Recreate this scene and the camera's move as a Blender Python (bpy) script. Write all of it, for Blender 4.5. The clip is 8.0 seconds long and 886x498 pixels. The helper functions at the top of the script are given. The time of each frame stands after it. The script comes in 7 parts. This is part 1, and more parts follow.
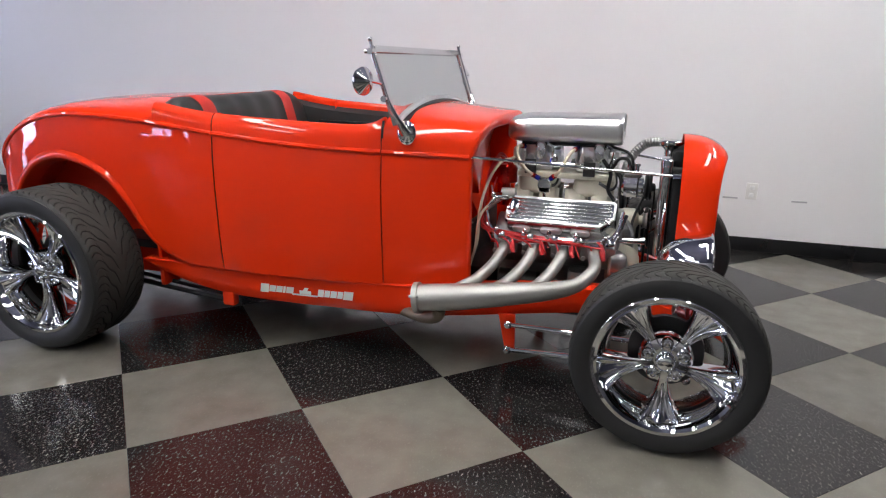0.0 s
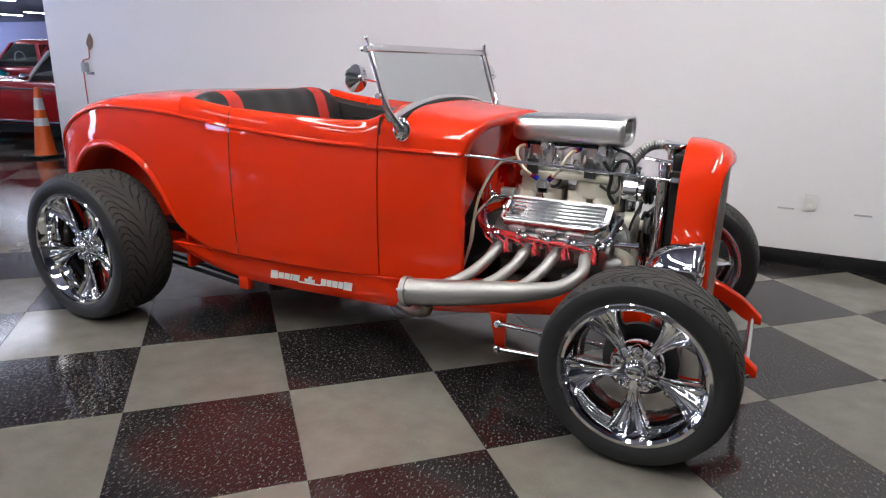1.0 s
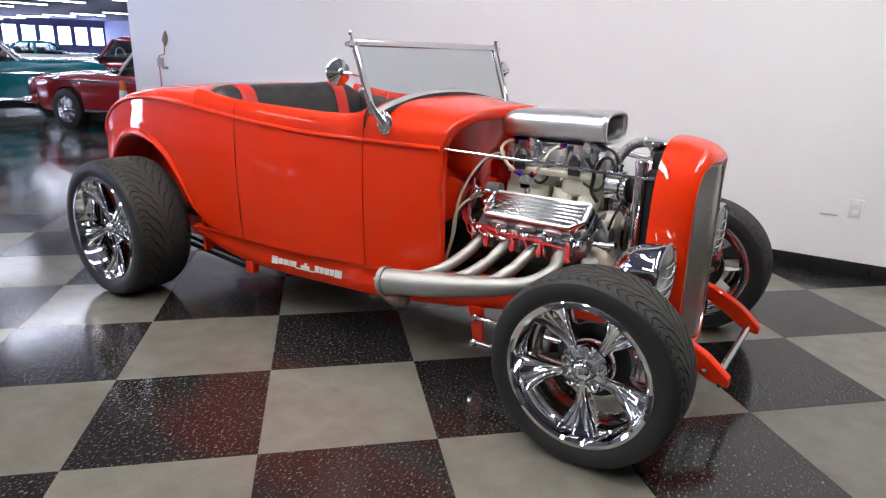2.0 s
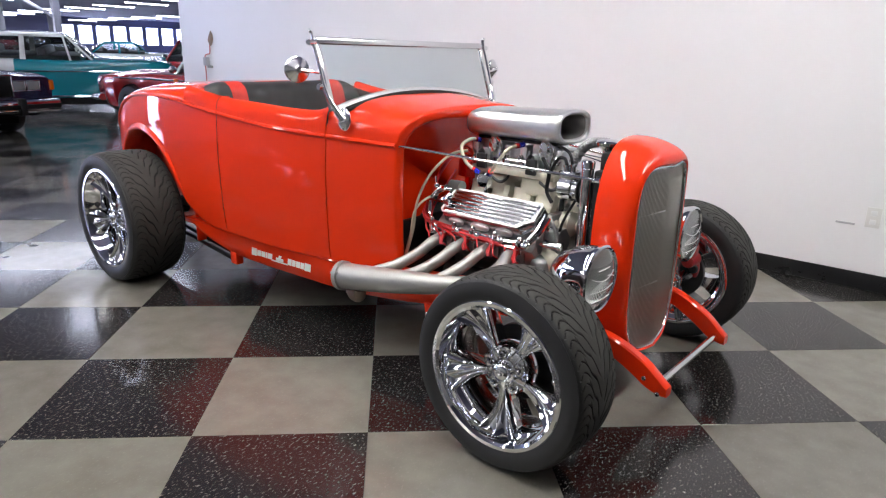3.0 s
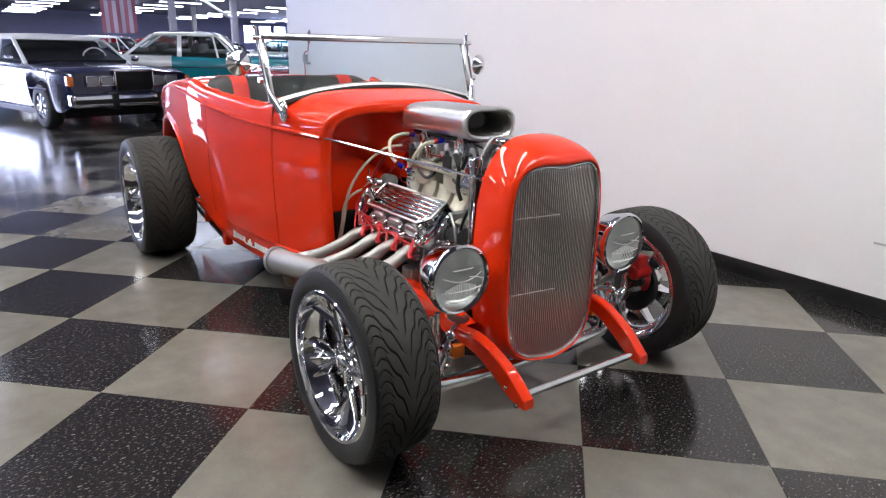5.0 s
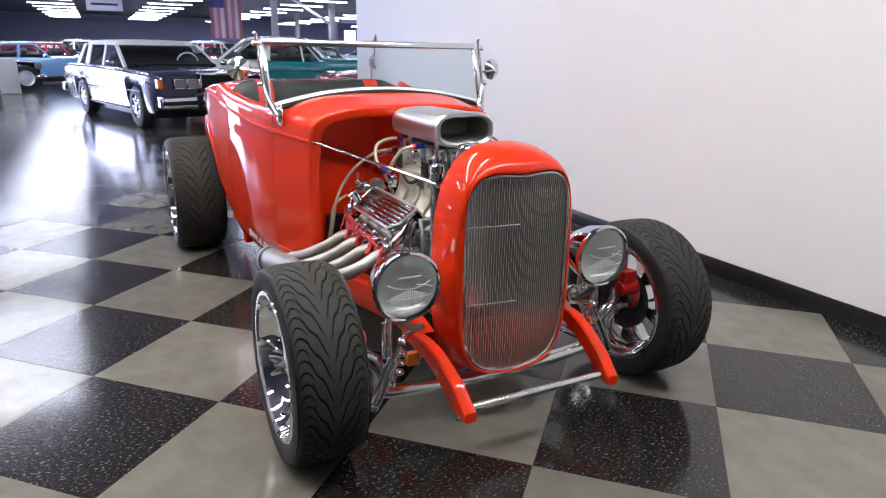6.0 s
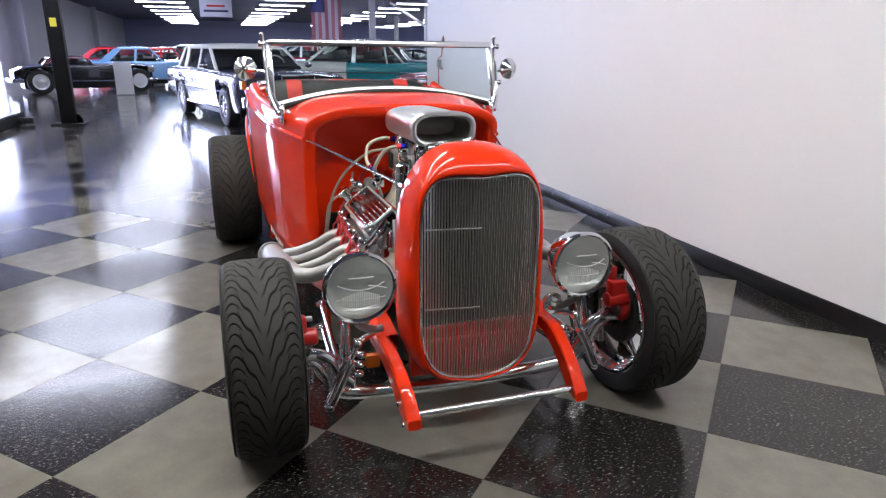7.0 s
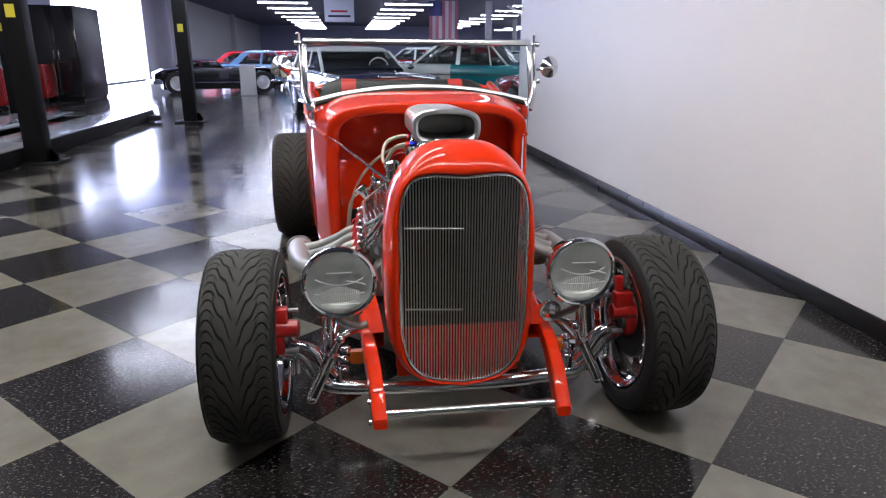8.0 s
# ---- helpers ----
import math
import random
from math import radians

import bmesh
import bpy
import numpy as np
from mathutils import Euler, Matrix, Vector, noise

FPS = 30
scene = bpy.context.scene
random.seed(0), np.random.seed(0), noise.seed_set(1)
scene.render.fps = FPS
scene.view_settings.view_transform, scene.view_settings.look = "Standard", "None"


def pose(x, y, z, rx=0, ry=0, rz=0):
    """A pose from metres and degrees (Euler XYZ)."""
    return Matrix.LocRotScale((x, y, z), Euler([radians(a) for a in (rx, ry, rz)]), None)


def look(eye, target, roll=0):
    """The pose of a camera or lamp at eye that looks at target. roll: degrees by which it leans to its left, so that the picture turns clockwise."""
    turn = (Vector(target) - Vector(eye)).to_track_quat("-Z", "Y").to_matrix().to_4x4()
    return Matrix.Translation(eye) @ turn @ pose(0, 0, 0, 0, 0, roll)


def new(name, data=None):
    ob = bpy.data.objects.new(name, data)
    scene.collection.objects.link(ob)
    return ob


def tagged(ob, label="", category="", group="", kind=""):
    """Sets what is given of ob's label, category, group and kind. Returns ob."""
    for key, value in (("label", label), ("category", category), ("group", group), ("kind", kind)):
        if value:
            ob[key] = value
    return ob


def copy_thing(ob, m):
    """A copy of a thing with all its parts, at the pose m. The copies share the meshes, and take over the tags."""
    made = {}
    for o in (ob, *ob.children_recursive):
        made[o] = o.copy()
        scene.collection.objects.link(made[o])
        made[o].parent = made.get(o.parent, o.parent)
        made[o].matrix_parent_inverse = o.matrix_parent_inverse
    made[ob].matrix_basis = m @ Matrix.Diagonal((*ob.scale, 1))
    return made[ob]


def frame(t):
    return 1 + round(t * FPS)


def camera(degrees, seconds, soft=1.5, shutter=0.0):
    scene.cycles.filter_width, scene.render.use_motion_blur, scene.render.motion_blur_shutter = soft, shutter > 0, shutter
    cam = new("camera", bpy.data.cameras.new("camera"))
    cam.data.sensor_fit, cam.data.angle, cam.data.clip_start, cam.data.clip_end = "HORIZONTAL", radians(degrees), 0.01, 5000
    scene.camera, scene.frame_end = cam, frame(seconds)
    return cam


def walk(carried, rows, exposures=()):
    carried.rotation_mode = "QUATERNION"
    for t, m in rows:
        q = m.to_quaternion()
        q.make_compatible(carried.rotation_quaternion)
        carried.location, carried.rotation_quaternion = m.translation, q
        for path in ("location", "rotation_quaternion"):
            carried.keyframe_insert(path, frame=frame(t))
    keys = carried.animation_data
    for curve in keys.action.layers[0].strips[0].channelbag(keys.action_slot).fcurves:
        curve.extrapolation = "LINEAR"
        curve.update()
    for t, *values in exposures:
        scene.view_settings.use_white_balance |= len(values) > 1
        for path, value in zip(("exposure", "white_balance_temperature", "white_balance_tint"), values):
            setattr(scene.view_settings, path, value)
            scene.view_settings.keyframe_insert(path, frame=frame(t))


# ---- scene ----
cam = camera(68.7, 8.0, soft=1.2)
PATH = [
    (0, (2.657, -2.898, 1.29), (2.065, -1.07, 0.735), 0.7),
    (0.5, (2.854, -2.841, 1.296), (2.122, -1.066, 0.738), 0.9),
    (1, (3.056, -2.774, 1.286), (2.197, -1.056, 0.73), 1.1),
    (1.5, (3.254, -2.693, 1.287), (2.271, -1.044, 0.723), 1.2),
    (3, (3.825, -2.31, 1.287), (2.579, -0.855, 0.713), 1.2),
    (3.5, (3.996, -2.156, 1.286), (2.662, -0.782, 0.71), 1.3),
    (4, (4.169, -1.981, 1.287), (2.752, -0.695, 0.704), 1.3),
    (4.5, (4.328, -1.798, 1.285), (2.846, -0.59, 0.698), 1.2),
    (6, (4.683, -1.205, 1.304), (2.984, -0.326, 0.722), 1.0),
    (6.5, (4.76, -0.982, 1.3), (2.996, -0.24, 0.72), 0.7),
    (7, (4.807, -0.772, 1.296), (2.994, -0.16, 0.715), 0.5),
    (7.5, (4.843, -0.566, 1.29), (2.986, -0.111, 0.705), 0.3),
    (8, (4.868, -0.353, 1.277), (2.973, -0.078, 0.702), 0.2),
]
walk(cam, [(t, look(eye, target, roll)) for t, eye, target, roll in PATH],
     [(0, -0.22), (1.0, -0.20), (1.5, -0.12), (3.0, 0.08), (4.5, 0.10), (6.5, 0.02), (7.2, -0.06), (8.0, -0.24)])

# ---- world and lamps ----
world = bpy.data.worlds.new("world")
scene.world = world
world.use_nodes = True
world.node_tree.nodes["Background"].inputs[0].default_value = (0.55, 0.62, 0.8, 1)
world.node_tree.nodes["Background"].inputs[1].default_value = 0.3
scene.view_settings.exposure = 0.0
TUBE_POWER = 44.0
FAR_POWER = 41.0
DOOR_POWER = 27.0
CEIL = 4.2


# ---- materials ----
def material(name, colour, rough=0.5, metal=0.0, coat=0.0, spec=0.5, vary=0.0, scale=20.0, bump=0.0, bump_scale=200.0, rough_vary=0.0):
    """A principled material whose colour and roughness drift a little, with fine relief."""
    m = bpy.data.materials.new(name)
    m.use_nodes = True
    nt = m.node_tree
    b = nt.nodes["Principled BSDF"]
    b.inputs["Base Color"].default_value = (*colour, 1)
    b.inputs["Roughness"].default_value = rough
    b.inputs["Metallic"].default_value = metal
    b.inputs["Coat Weight"].default_value = coat
    b.inputs["Coat Roughness"].default_value = 0.03
    b.inputs["Specular IOR Level"].default_value = spec
    tc = nt.nodes.new("ShaderNodeTexCoord")
    if vary or rough_vary:
        n = nt.nodes.new("ShaderNodeTexNoise")
        n.inputs["Scale"].default_value = scale
        n.inputs["Detail"].default_value = 6
        nt.links.new(tc.outputs["Object"], n.inputs["Vector"])
        if vary:
            mix = nt.nodes.new("ShaderNodeMix")
            mix.data_type = "RGBA"
            mix.inputs["A"].default_value = (*[c * (1 - vary) for c in colour], 1)
            mix.inputs["B"].default_value = (*[min(1, c * (1 + vary)) for c in colour], 1)
            nt.links.new(n.outputs["Fac"], mix.inputs["Factor"])
            nt.links.new(mix.outputs["Result"], b.inputs["Base Color"])
        if rough_vary:
            mr = nt.nodes.new("ShaderNodeMapRange")
            mr.inputs["To Min"].default_value = max(0, rough - rough_vary)
            mr.inputs["To Max"].default_value = rough + rough_vary
            nt.links.new(n.outputs["Fac"], mr.inputs["Value"])
            nt.links.new(mr.outputs["Result"], b.inputs["Roughness"])
    if bump:
        n2 = nt.nodes.new("ShaderNodeTexNoise")
        n2.inputs["Scale"].default_value = bump_scale
        n2.inputs["Detail"].default_value = 4
        nt.links.new(tc.outputs["Object"], n2.inputs["Vector"])
        bp = nt.nodes.new("ShaderNodeBump")
        bp.inputs["Strength"].default_value = bump
        bp.inputs["Distance"].default_value = 0.002
        nt.links.new(n2.outputs["Fac"], bp.inputs["Height"])
        nt.links.new(bp.outputs["Normal"], b.inputs["Normal"])
    return m


def emitter(name, colour, strength):
    m = bpy.data.materials.new(name)
    m.use_nodes = True
    b = m.node_tree.nodes["Principled BSDF"]
    b.inputs["Base Color"].default_value = (0.8, 0.8, 0.8, 1)
    b.inputs["Emission Color"].default_value = (*colour, 1)
    b.inputs["Emission Strength"].default_value = strength
    return m


def glass(name, colour, rough=0.0, ior=1.45):
    m = bpy.data.materials.new(name)
    m.use_nodes = True
    b = m.node_tree.nodes["Principled BSDF"]
    b.inputs["Base Color"].default_value = (*colour, 1)
    b.inputs["Transmission Weight"].default_value = 1
    b.inputs["Roughness"].default_value = rough
    b.inputs["IOR"].default_value = ior
    return m


def tile_material(name, colour, speck, amount):
    """Waxed vinyl tile: mottled ground, pale flecks drawn out along one way, scuffs in the gloss, a shade of its own for each tile."""
    m = bpy.data.materials.new(name)
    m.use_nodes = True
    nt = m.node_tree
    b = nt.nodes["Principled BSDF"]
    tc = nt.nodes.new("ShaderNodeNewGeometry")
    mapn = nt.nodes.new("ShaderNodeMapping")
    mapn.inputs["Rotation"].default_value = (0, 0, 0.9)
    mapn.inputs["Scale"].default_value = (1, 0.55, 1)
    nt.links.new(tc.outputs["Position"], mapn.inputs["Vector"])
    fleck = nt.nodes.new("ShaderNodeTexNoise")
    fleck.inputs["Scale"].default_value = 120
    fleck.inputs["Detail"].default_value = 3
    fleck.inputs["Roughness"].default_value = 0.6
    nt.links.new(mapn.outputs["Vector"], fleck.inputs["Vector"])
    ramp = nt.nodes.new("ShaderNodeMapRange")
    ramp.inputs["From Min"].default_value = 0.585
    ramp.inputs["From Max"].default_value = 0.67
    ramp.inputs["To Max"].default_value = amount
    nt.links.new(fleck.outputs["Fac"], ramp.inputs["Value"])
    mott = nt.nodes.new("ShaderNodeTexNoise")
    mott.inputs["Scale"].default_value = 9
    mott.inputs["Detail"].default_value = 8
    nt.links.new(tc.outputs["Position"], mott.inputs["Vector"])
    ground = nt.nodes.new("ShaderNodeMix")
    ground.data_type = "RGBA"
    ground.inputs["A"].default_value = (*[c * 0.72 for c in colour], 1)
    ground.inputs["B"].default_value = (*[c * 1.28 for c in colour], 1)
    nt.links.new(mott.outputs["Fac"], ground.inputs["Factor"])
    # old wax and dirt in broad brownish patches
    dirt = nt.nodes.new("ShaderNodeTexNoise")
    dirt.inputs["Scale"].default_value = 1.7
    dirt.inputs["Detail"].default_value = 10
    dirt.inputs["Roughness"].default_value = 0.68
    nt.links.new(tc.outputs["Position"], dirt.inputs["Vector"])
    dirty = nt.nodes.new("ShaderNodeMapRange")
    dirty.inputs["From Min"].default_value = 0.48
    dirty.inputs["From Max"].default_value = 0.72
    dirty.inputs["To Max"].default_value = 0.42
    nt.links.new(dirt.outputs["Fac"], dirty.inputs["Value"])
    grime = nt.nodes.new("ShaderNodeMix")
    grime.data_type = "RGBA"
    grime.inputs["B"].default_value = (colour[0] * 0.62 + 0.004, colour[1] * 0.56 + 0.003, colour[2] * 0.46 + 0.002, 1)
    nt.links.new(dirty.outputs["Result"], grime.inputs["Factor"])
    nt.links.new(ground.outputs["Result"], grime.inputs["A"])
    mix = nt.nodes.new("ShaderNodeMix")
    mix.data_type = "RGBA"
    mix.inputs["B"].default_value = (*speck, 1)
    nt.links.new(grime.outputs["Result"], mix.inputs["A"])
    nt.links.new(ramp.outputs["Result"], mix.inputs["Factor"])
    info = nt.nodes.new("ShaderNodeObjectInfo")
    shade = nt.nodes.new("ShaderNodeMapRange")
    shade.inputs["To Min"].default_value = 0.86
    shade.inputs["To Max"].default_value = 1.14
    nt.links.new(info.outputs["Random"], shade.inputs["Value"])
    hsv = nt.nodes.new("ShaderNodeHueSaturation")
    nt.links.new(mix.outputs["Result"], hsv.inputs["Color"])
    nt.links.new(shade.outputs["Result"], hsv.inputs["Value"])
    nt.links.new(hsv.outputs["Color"], b.inputs["Base Color"])
    scuff = nt.nodes.new("ShaderNodeTexNoise")
    scuff.inputs["Scale"].default_value = 2.3
    scuff.inputs["Detail"].default_value = 9
    nt.links.new(tc.outputs["Position"], scuff.inputs["Vector"])
    rr = nt.nodes.new("ShaderNodeMapRange")
    rr.inputs["To Min"].default_value = 0.09
    rr.inputs["To Max"].default_value = 0.20
    b.inputs["Specular IOR Level"].default_value = 0.42
    nt.links.new(scuff.outputs["Fac"], rr.inputs["Value"])
    nt.links.new(rr.outputs["Result"], b.inputs["Roughness"])
    bp = nt.nodes.new("ShaderNodeBump")
    bp.inputs["Strength"].default_value = 0.06
    bp.inputs["Distance"].default_value = 0.003
    nt.links.new(mott.outputs["Fac"], bp.inputs["Height"])
    nt.links.new(bp.outputs["Normal"], b.inputs["Normal"])
    return m


RED = material("red_paint", (0.74, 0.030, 0.003), 0.42, 0.0, 0.85, 0.08, vary=0.012, scale=2)
RED.node_tree.nodes["Principled BSDF"].inputs["Coat Roughness"].default_value = 0.012
RED.node_tree.nodes["Principled BSDF"].inputs["Coat IOR"].default_value = 1.4
CHROME = material("chrome", (0.80, 0.81, 0.83), 0.05, 1.0, rough_vary=0.02, scale=14)
POLISHED = material("polished_aluminium", (0.80, 0.81, 0.82), 0.17, 1.0, vary=0.05, scale=9, rough_vary=0.05)
BRIGHT = material("buffed_aluminium", (0.88, 0.885, 0.89), 0.30, 1.0, vary=0.02, scale=60)
SOFTCHROME = material("soft_chrome", (0.78, 0.79, 0.80), 0.13, 1.0, vary=0.04, scale=20, rough_vary=0.05)
SATIN = material("satin_aluminium", (0.86, 0.86, 0.87), 0.36, 1.0, vary=0.03, scale=9, rough_vary=0.04)
BRUSHED = material("coated_header", (0.36, 0.355, 0.34), 0.46, 0.75, vary=0.08, scale=14, rough_vary=0.08, bump=0.05)
CAST = material("cast_aluminium", (0.58, 0.55, 0.46), 0.45, 0.25, vary=0.1, scale=25, bump=0.25, bump_scale=260)
STEEL = material("grey_steel", (0.30, 0.30, 0.30), 0.38, 0.8, vary=0.15, scale=30, rough_vary=0.1)
DARKSTEEL = material("dark_steel", (0.05, 0.05, 0.052), 0.45, 0.6, vary=0.2, scale=30)
RUBBER = material("tyre_rubber", (0.017, 0.017, 0.018), 0.55, 0.0, 0.0, 0.45, vary=0.25, scale=18, bump=0.12, bump_scale=300, rough_vary=0.08)
TREAD = material("dusty_tread", (0.030, 0.029, 0.027), 0.7, 0.0, 0.0, 0.3, vary=0.3, scale=16, bump=0.12, bump_scale=300)
CALIPER = material("caliper_paint", (0.42, 0.012, 0.010), 0.35, 0.0, 0.5, vary=0.1, scale=20)
GROOVE = material("tread_groove", (0.018, 0.018, 0.018), 0.8, 0.0, 0.0, 0.2, vary=0.2, scale=20)
GRILLE = material("stainless_bar", (0.74, 0.72, 0.67), 0.28, 0.95)
BLACK = material("black_plastic", (0.010, 0.010, 0.011), 0.42, 0.0, 0.0, 0.25, vary=0.2, scale=30, rough_vary=0.1)
REFLECTOR = material("lamp_reflector", (0.88, 0.90, 0.89), 0.22, 0.48)
FLUTEGLINT = material("fluted_glass", (0.86, 0.88, 0.88), 0.35, 0.0, 0.6)
RUSTY = material("stained_steel", (0.20, 0.16, 0.12), 0.5, 0.7, vary=0.3, scale=22, rough_vary=0.1)
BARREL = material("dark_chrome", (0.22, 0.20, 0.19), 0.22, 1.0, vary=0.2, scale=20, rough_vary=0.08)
DARKWALL = material("dark_grey_wall_paint", (0.13, 0.13, 0.14), 0.6, vary=0.08, scale=0.8)
PLATEBLACK = material("gloss_black", (0.004, 0.004, 0.005), 0.12, 0.0, 0.0, 0.3)
CORE = material("radiator_core", (0.015, 0.015, 0.015), 0.6, 0.2, vary=0.3, scale=6)
LEATHER = material("black_leather", (0.018, 0.018, 0.019), 0.48, 0.0, vary=0.2, scale=30, bump=0.3, bump_scale=220)
REDHIDE = material("red_leather", (0.55, 0.03, 0.02), 0.5, 0.0, vary=0.1, scale=30, bump=0.3, bump_scale=220)
GLASS = glass("windscreen_glass", (0.905, 0.99, 0.965))
LENS = glass("lamp_lens", (0.98, 0.99, 0.98), 0.02)
LENS.node_tree.nodes["Principled BSDF"].inputs["Transmission Weight"].default_value = 1.0
AMBER = material("amber_lens", (0.75, 0.16, 0.01), 0.15, 0.0, 0.6)
WIRE = material("red_wire", (0.5, 0.015, 0.02), 0.4)
BRAID = material("braided_hose", (0.52, 0.48, 0.38), 0.4, 0.6, bump=0.6, bump_scale=500)
BLUEAN = material("blue_anodised", (0.02, 0.03, 0.45), 0.25, 0.8)
REDAN = material("red_anodised", (0.6, 0.03, 0.02), 0.25, 0.8)
WHITE = material("white_lettering", (0.75, 0.74, 0.70), 0.4)
WALL = material("white_wall_paint", (0.80, 0.79, 0.81), 0.42, 0.0, 0.0, 0.35, vary=0.025, scale=1.3, bump=0.06, bump_scale=90)
GREYWALL = material("grey_wall_paint", (0.42, 0.42, 0.45), 0.6, vary=0.05, scale=0.8, bump=0.08, bump_scale=60)
NAVYWALL = material("blue_grey_wall_paint", (0.25, 0.26, 0.42), 0.6, vary=0.1, scale=0.7)
CEILING = material("dark_ceiling", (0.16, 0.165, 0.25), 0.8, vary=0.15, scale=0.8)
BASE = material("black_vinyl_base", (0.010, 0.010, 0.011), 0.3, vary=0.2, scale=8, rough_vary=0.08)
SLAB = material("dark_grout", (0.03, 0.03, 0.03), 0.6, vary=0.2, scale=5)
TILE_D = tile_material("black_tile", (0.015, 0.0135, 0.0135), (0.26, 0.245, 0.23), 0.55)
TILE_L = tile_material("grey_tile", (0.150, 0.142, 0.122), (0.20, 0.19, 0.165), 0.35)
TUBE = emitter("neutral_fluorescent", (1.0, 0.985, 0.955), TUBE_POWER)
TUBE_FAR = emitter("cool_fluorescent", (0.78, 0.82, 1.0), FAR_POWER)
DAYLIGHT = emitter("outdoor_daylight", (0.60, 0.66, 1.0), DOOR_POWER)
ORANGE = material("orange_plastic", (0.85, 0.13, 0.015), 0.4, vary=0.08, scale=6)
REFLECT = material("white_band", (0.75, 0.75, 0.76), 0.35, vary=0.08, scale=10)


# ---- mesh helpers ----
def part(name, bm, mat, parent=None, label="", angle=38):
    """Links a bmesh as one mesh object under a thing or a part."""
    bmesh.ops.recalc_face_normals(bm, faces=bm.faces)
    me = bpy.data.meshes.new(name)
    bm.to_mesh(me)
    bm.free()
    me.materials.append(mat)
    me.shade_smooth()
    me.set_sharp_from_angle(angle=radians(angle))
    ob = new(name, me)
    ob.parent = parent
    if label:
        ob["label"] = label
    return ob


def again(ob, parent, m=None, label=""):
    """One more object on the mesh of ob."""
    o = new(ob.name.split(".")[0], ob.data)
    o.parent = parent
    if m is not None:
        o.matrix_basis = m
    if label:
        o["label"] = label
    return o


def grid(bm, rows, loop_v=False, loop_u=False):
    """Quads over rows of points."""
    vs = [[bm.verts.new(p) for p in r] for r in rows]
    nu, nv = len(vs), len(vs[0])
    for i in range(nu if loop_u else nu - 1):
        for j in range(nv if loop_v else nv - 1):
            a, b, c, d = vs[i][j], vs[(i + 1) % nu][j], vs[(i + 1) % nu][(j + 1) % nv], vs[i][(j + 1) % nv]
            if len({a, b, c, d}) == 4:
                bm.faces.new((a, b, c, d))
    return vs


def box(bm, lo, hi, bevel=0.0, m=None, seg=2):
    """A box from corner to corner with rounded edges."""
    c = [(a + b) / 2 for a, b in zip(lo, hi)]
    s = [b - a for a, b in zip(lo, hi)]
    mat = Matrix.LocRotScale(c, None, s)
    made = bmesh.ops.create_cube(bm, size=1.0, matrix=mat)["verts"]
    if bevel:
        edges = list({e for v in made for e in v.link_edges})
        made = bmesh.ops.bevel(bm, geom=edges, offset=bevel, segments=seg, affect="EDGES", profile=0.5)["verts"]
    if m is not None:
        bmesh.ops.transform(bm, matrix=m, verts=list({v for v in made if v.is_valid}))
    return bm


def lathe(bm, profile, n=32, axis="Y", centre=(0, 0, 0), m=None):
    """Turns (along, radius) pairs round an axis."""
    rows = []
    for i in range(n):
        a = 2 * math.pi * i / n
        r = []
        for t, rad in profile:
            u, v = rad * math.cos(a), rad * math.sin(a)
            p = {"X": (t, u, v), "Y": (u, t, v), "Z": (u, v, t)}[axis]
            p = Vector(p) + Vector(centre)
            r.append(m @ p if m is not None else p)
        rows.append(r)
    grid(bm, rows, loop_u=True)
    return bm


def smooth_line(pts, n=8):
    """Catmull-Rom through the points."""
    P = [Vector(p) for p in pts]
    P = [2 * P[0] - P[1]] + P + [2 * P[-1] - P[-2]]
    out = []
    for i in range(1, len(P) - 2):
        for k in range(n):
            t = k / n
            a, b, c, d = P[i - 1], P[i], P[i + 1], P[i + 2]
            out.append(0.5 * (2 * b + (c - a) * t + (2 * a - 5 * b + 4 * c - d) * t * t + (3 * b - a - 3 * c + d) * t ** 3))
    out.append(P[-2])
    return out


def tube(bm, pts, radius, n=10, smooth=6, caps=True, flat=1.0):
    """A round bar along the points; radius may be a list, one for each point."""
    rad = radius if isinstance(radius, (list, tuple)) else [radius] * len(pts)
    if smooth and len(pts) > 2:
        rr = smooth_line([(r, 0, 0) for r in rad], smooth)
        rad = [v.x for v in rr]
        pts = smooth_line(pts, smooth)
    P = [Vector(p) for p in pts]
    up = Vector((0, 0, 1))
    rows = []
    d0 = (P[1] - P[0]).normalized()
    side = d0.cross(up) if abs(d0.z) < 0.95 else d0.cross(Vector((0, 1, 0)))
    side.normalize()
    for i, p in enumerate(P):
        d = (P[min(i + 1, len(P) - 1)] - P[max(i - 1, 0)]).normalized()
        side = (side - d * side.dot(d)).normalized()
        w = d.cross(side)
        rows.append([p + rad[i] * (math.cos(2 * math.pi * k / n) * side + flat * math.sin(2 * math.pi * k / n) * w) for k in range(n)])
    vs = grid(bm, rows, loop_v=True)
    if caps:
        bm.faces.new(vs[0])
        bm.faces.new(list(reversed(vs[-1])))
    return bm


def ball(bm, c, r, seg=12, squash=(1, 1, 1)):
    bmesh.ops.create_uvsphere(bm, u_segments=seg, v_segments=seg // 2 + 2, radius=1.0,
                              matrix=Matrix.LocRotScale(c, None, [r * s for s in squash]))
    return bm


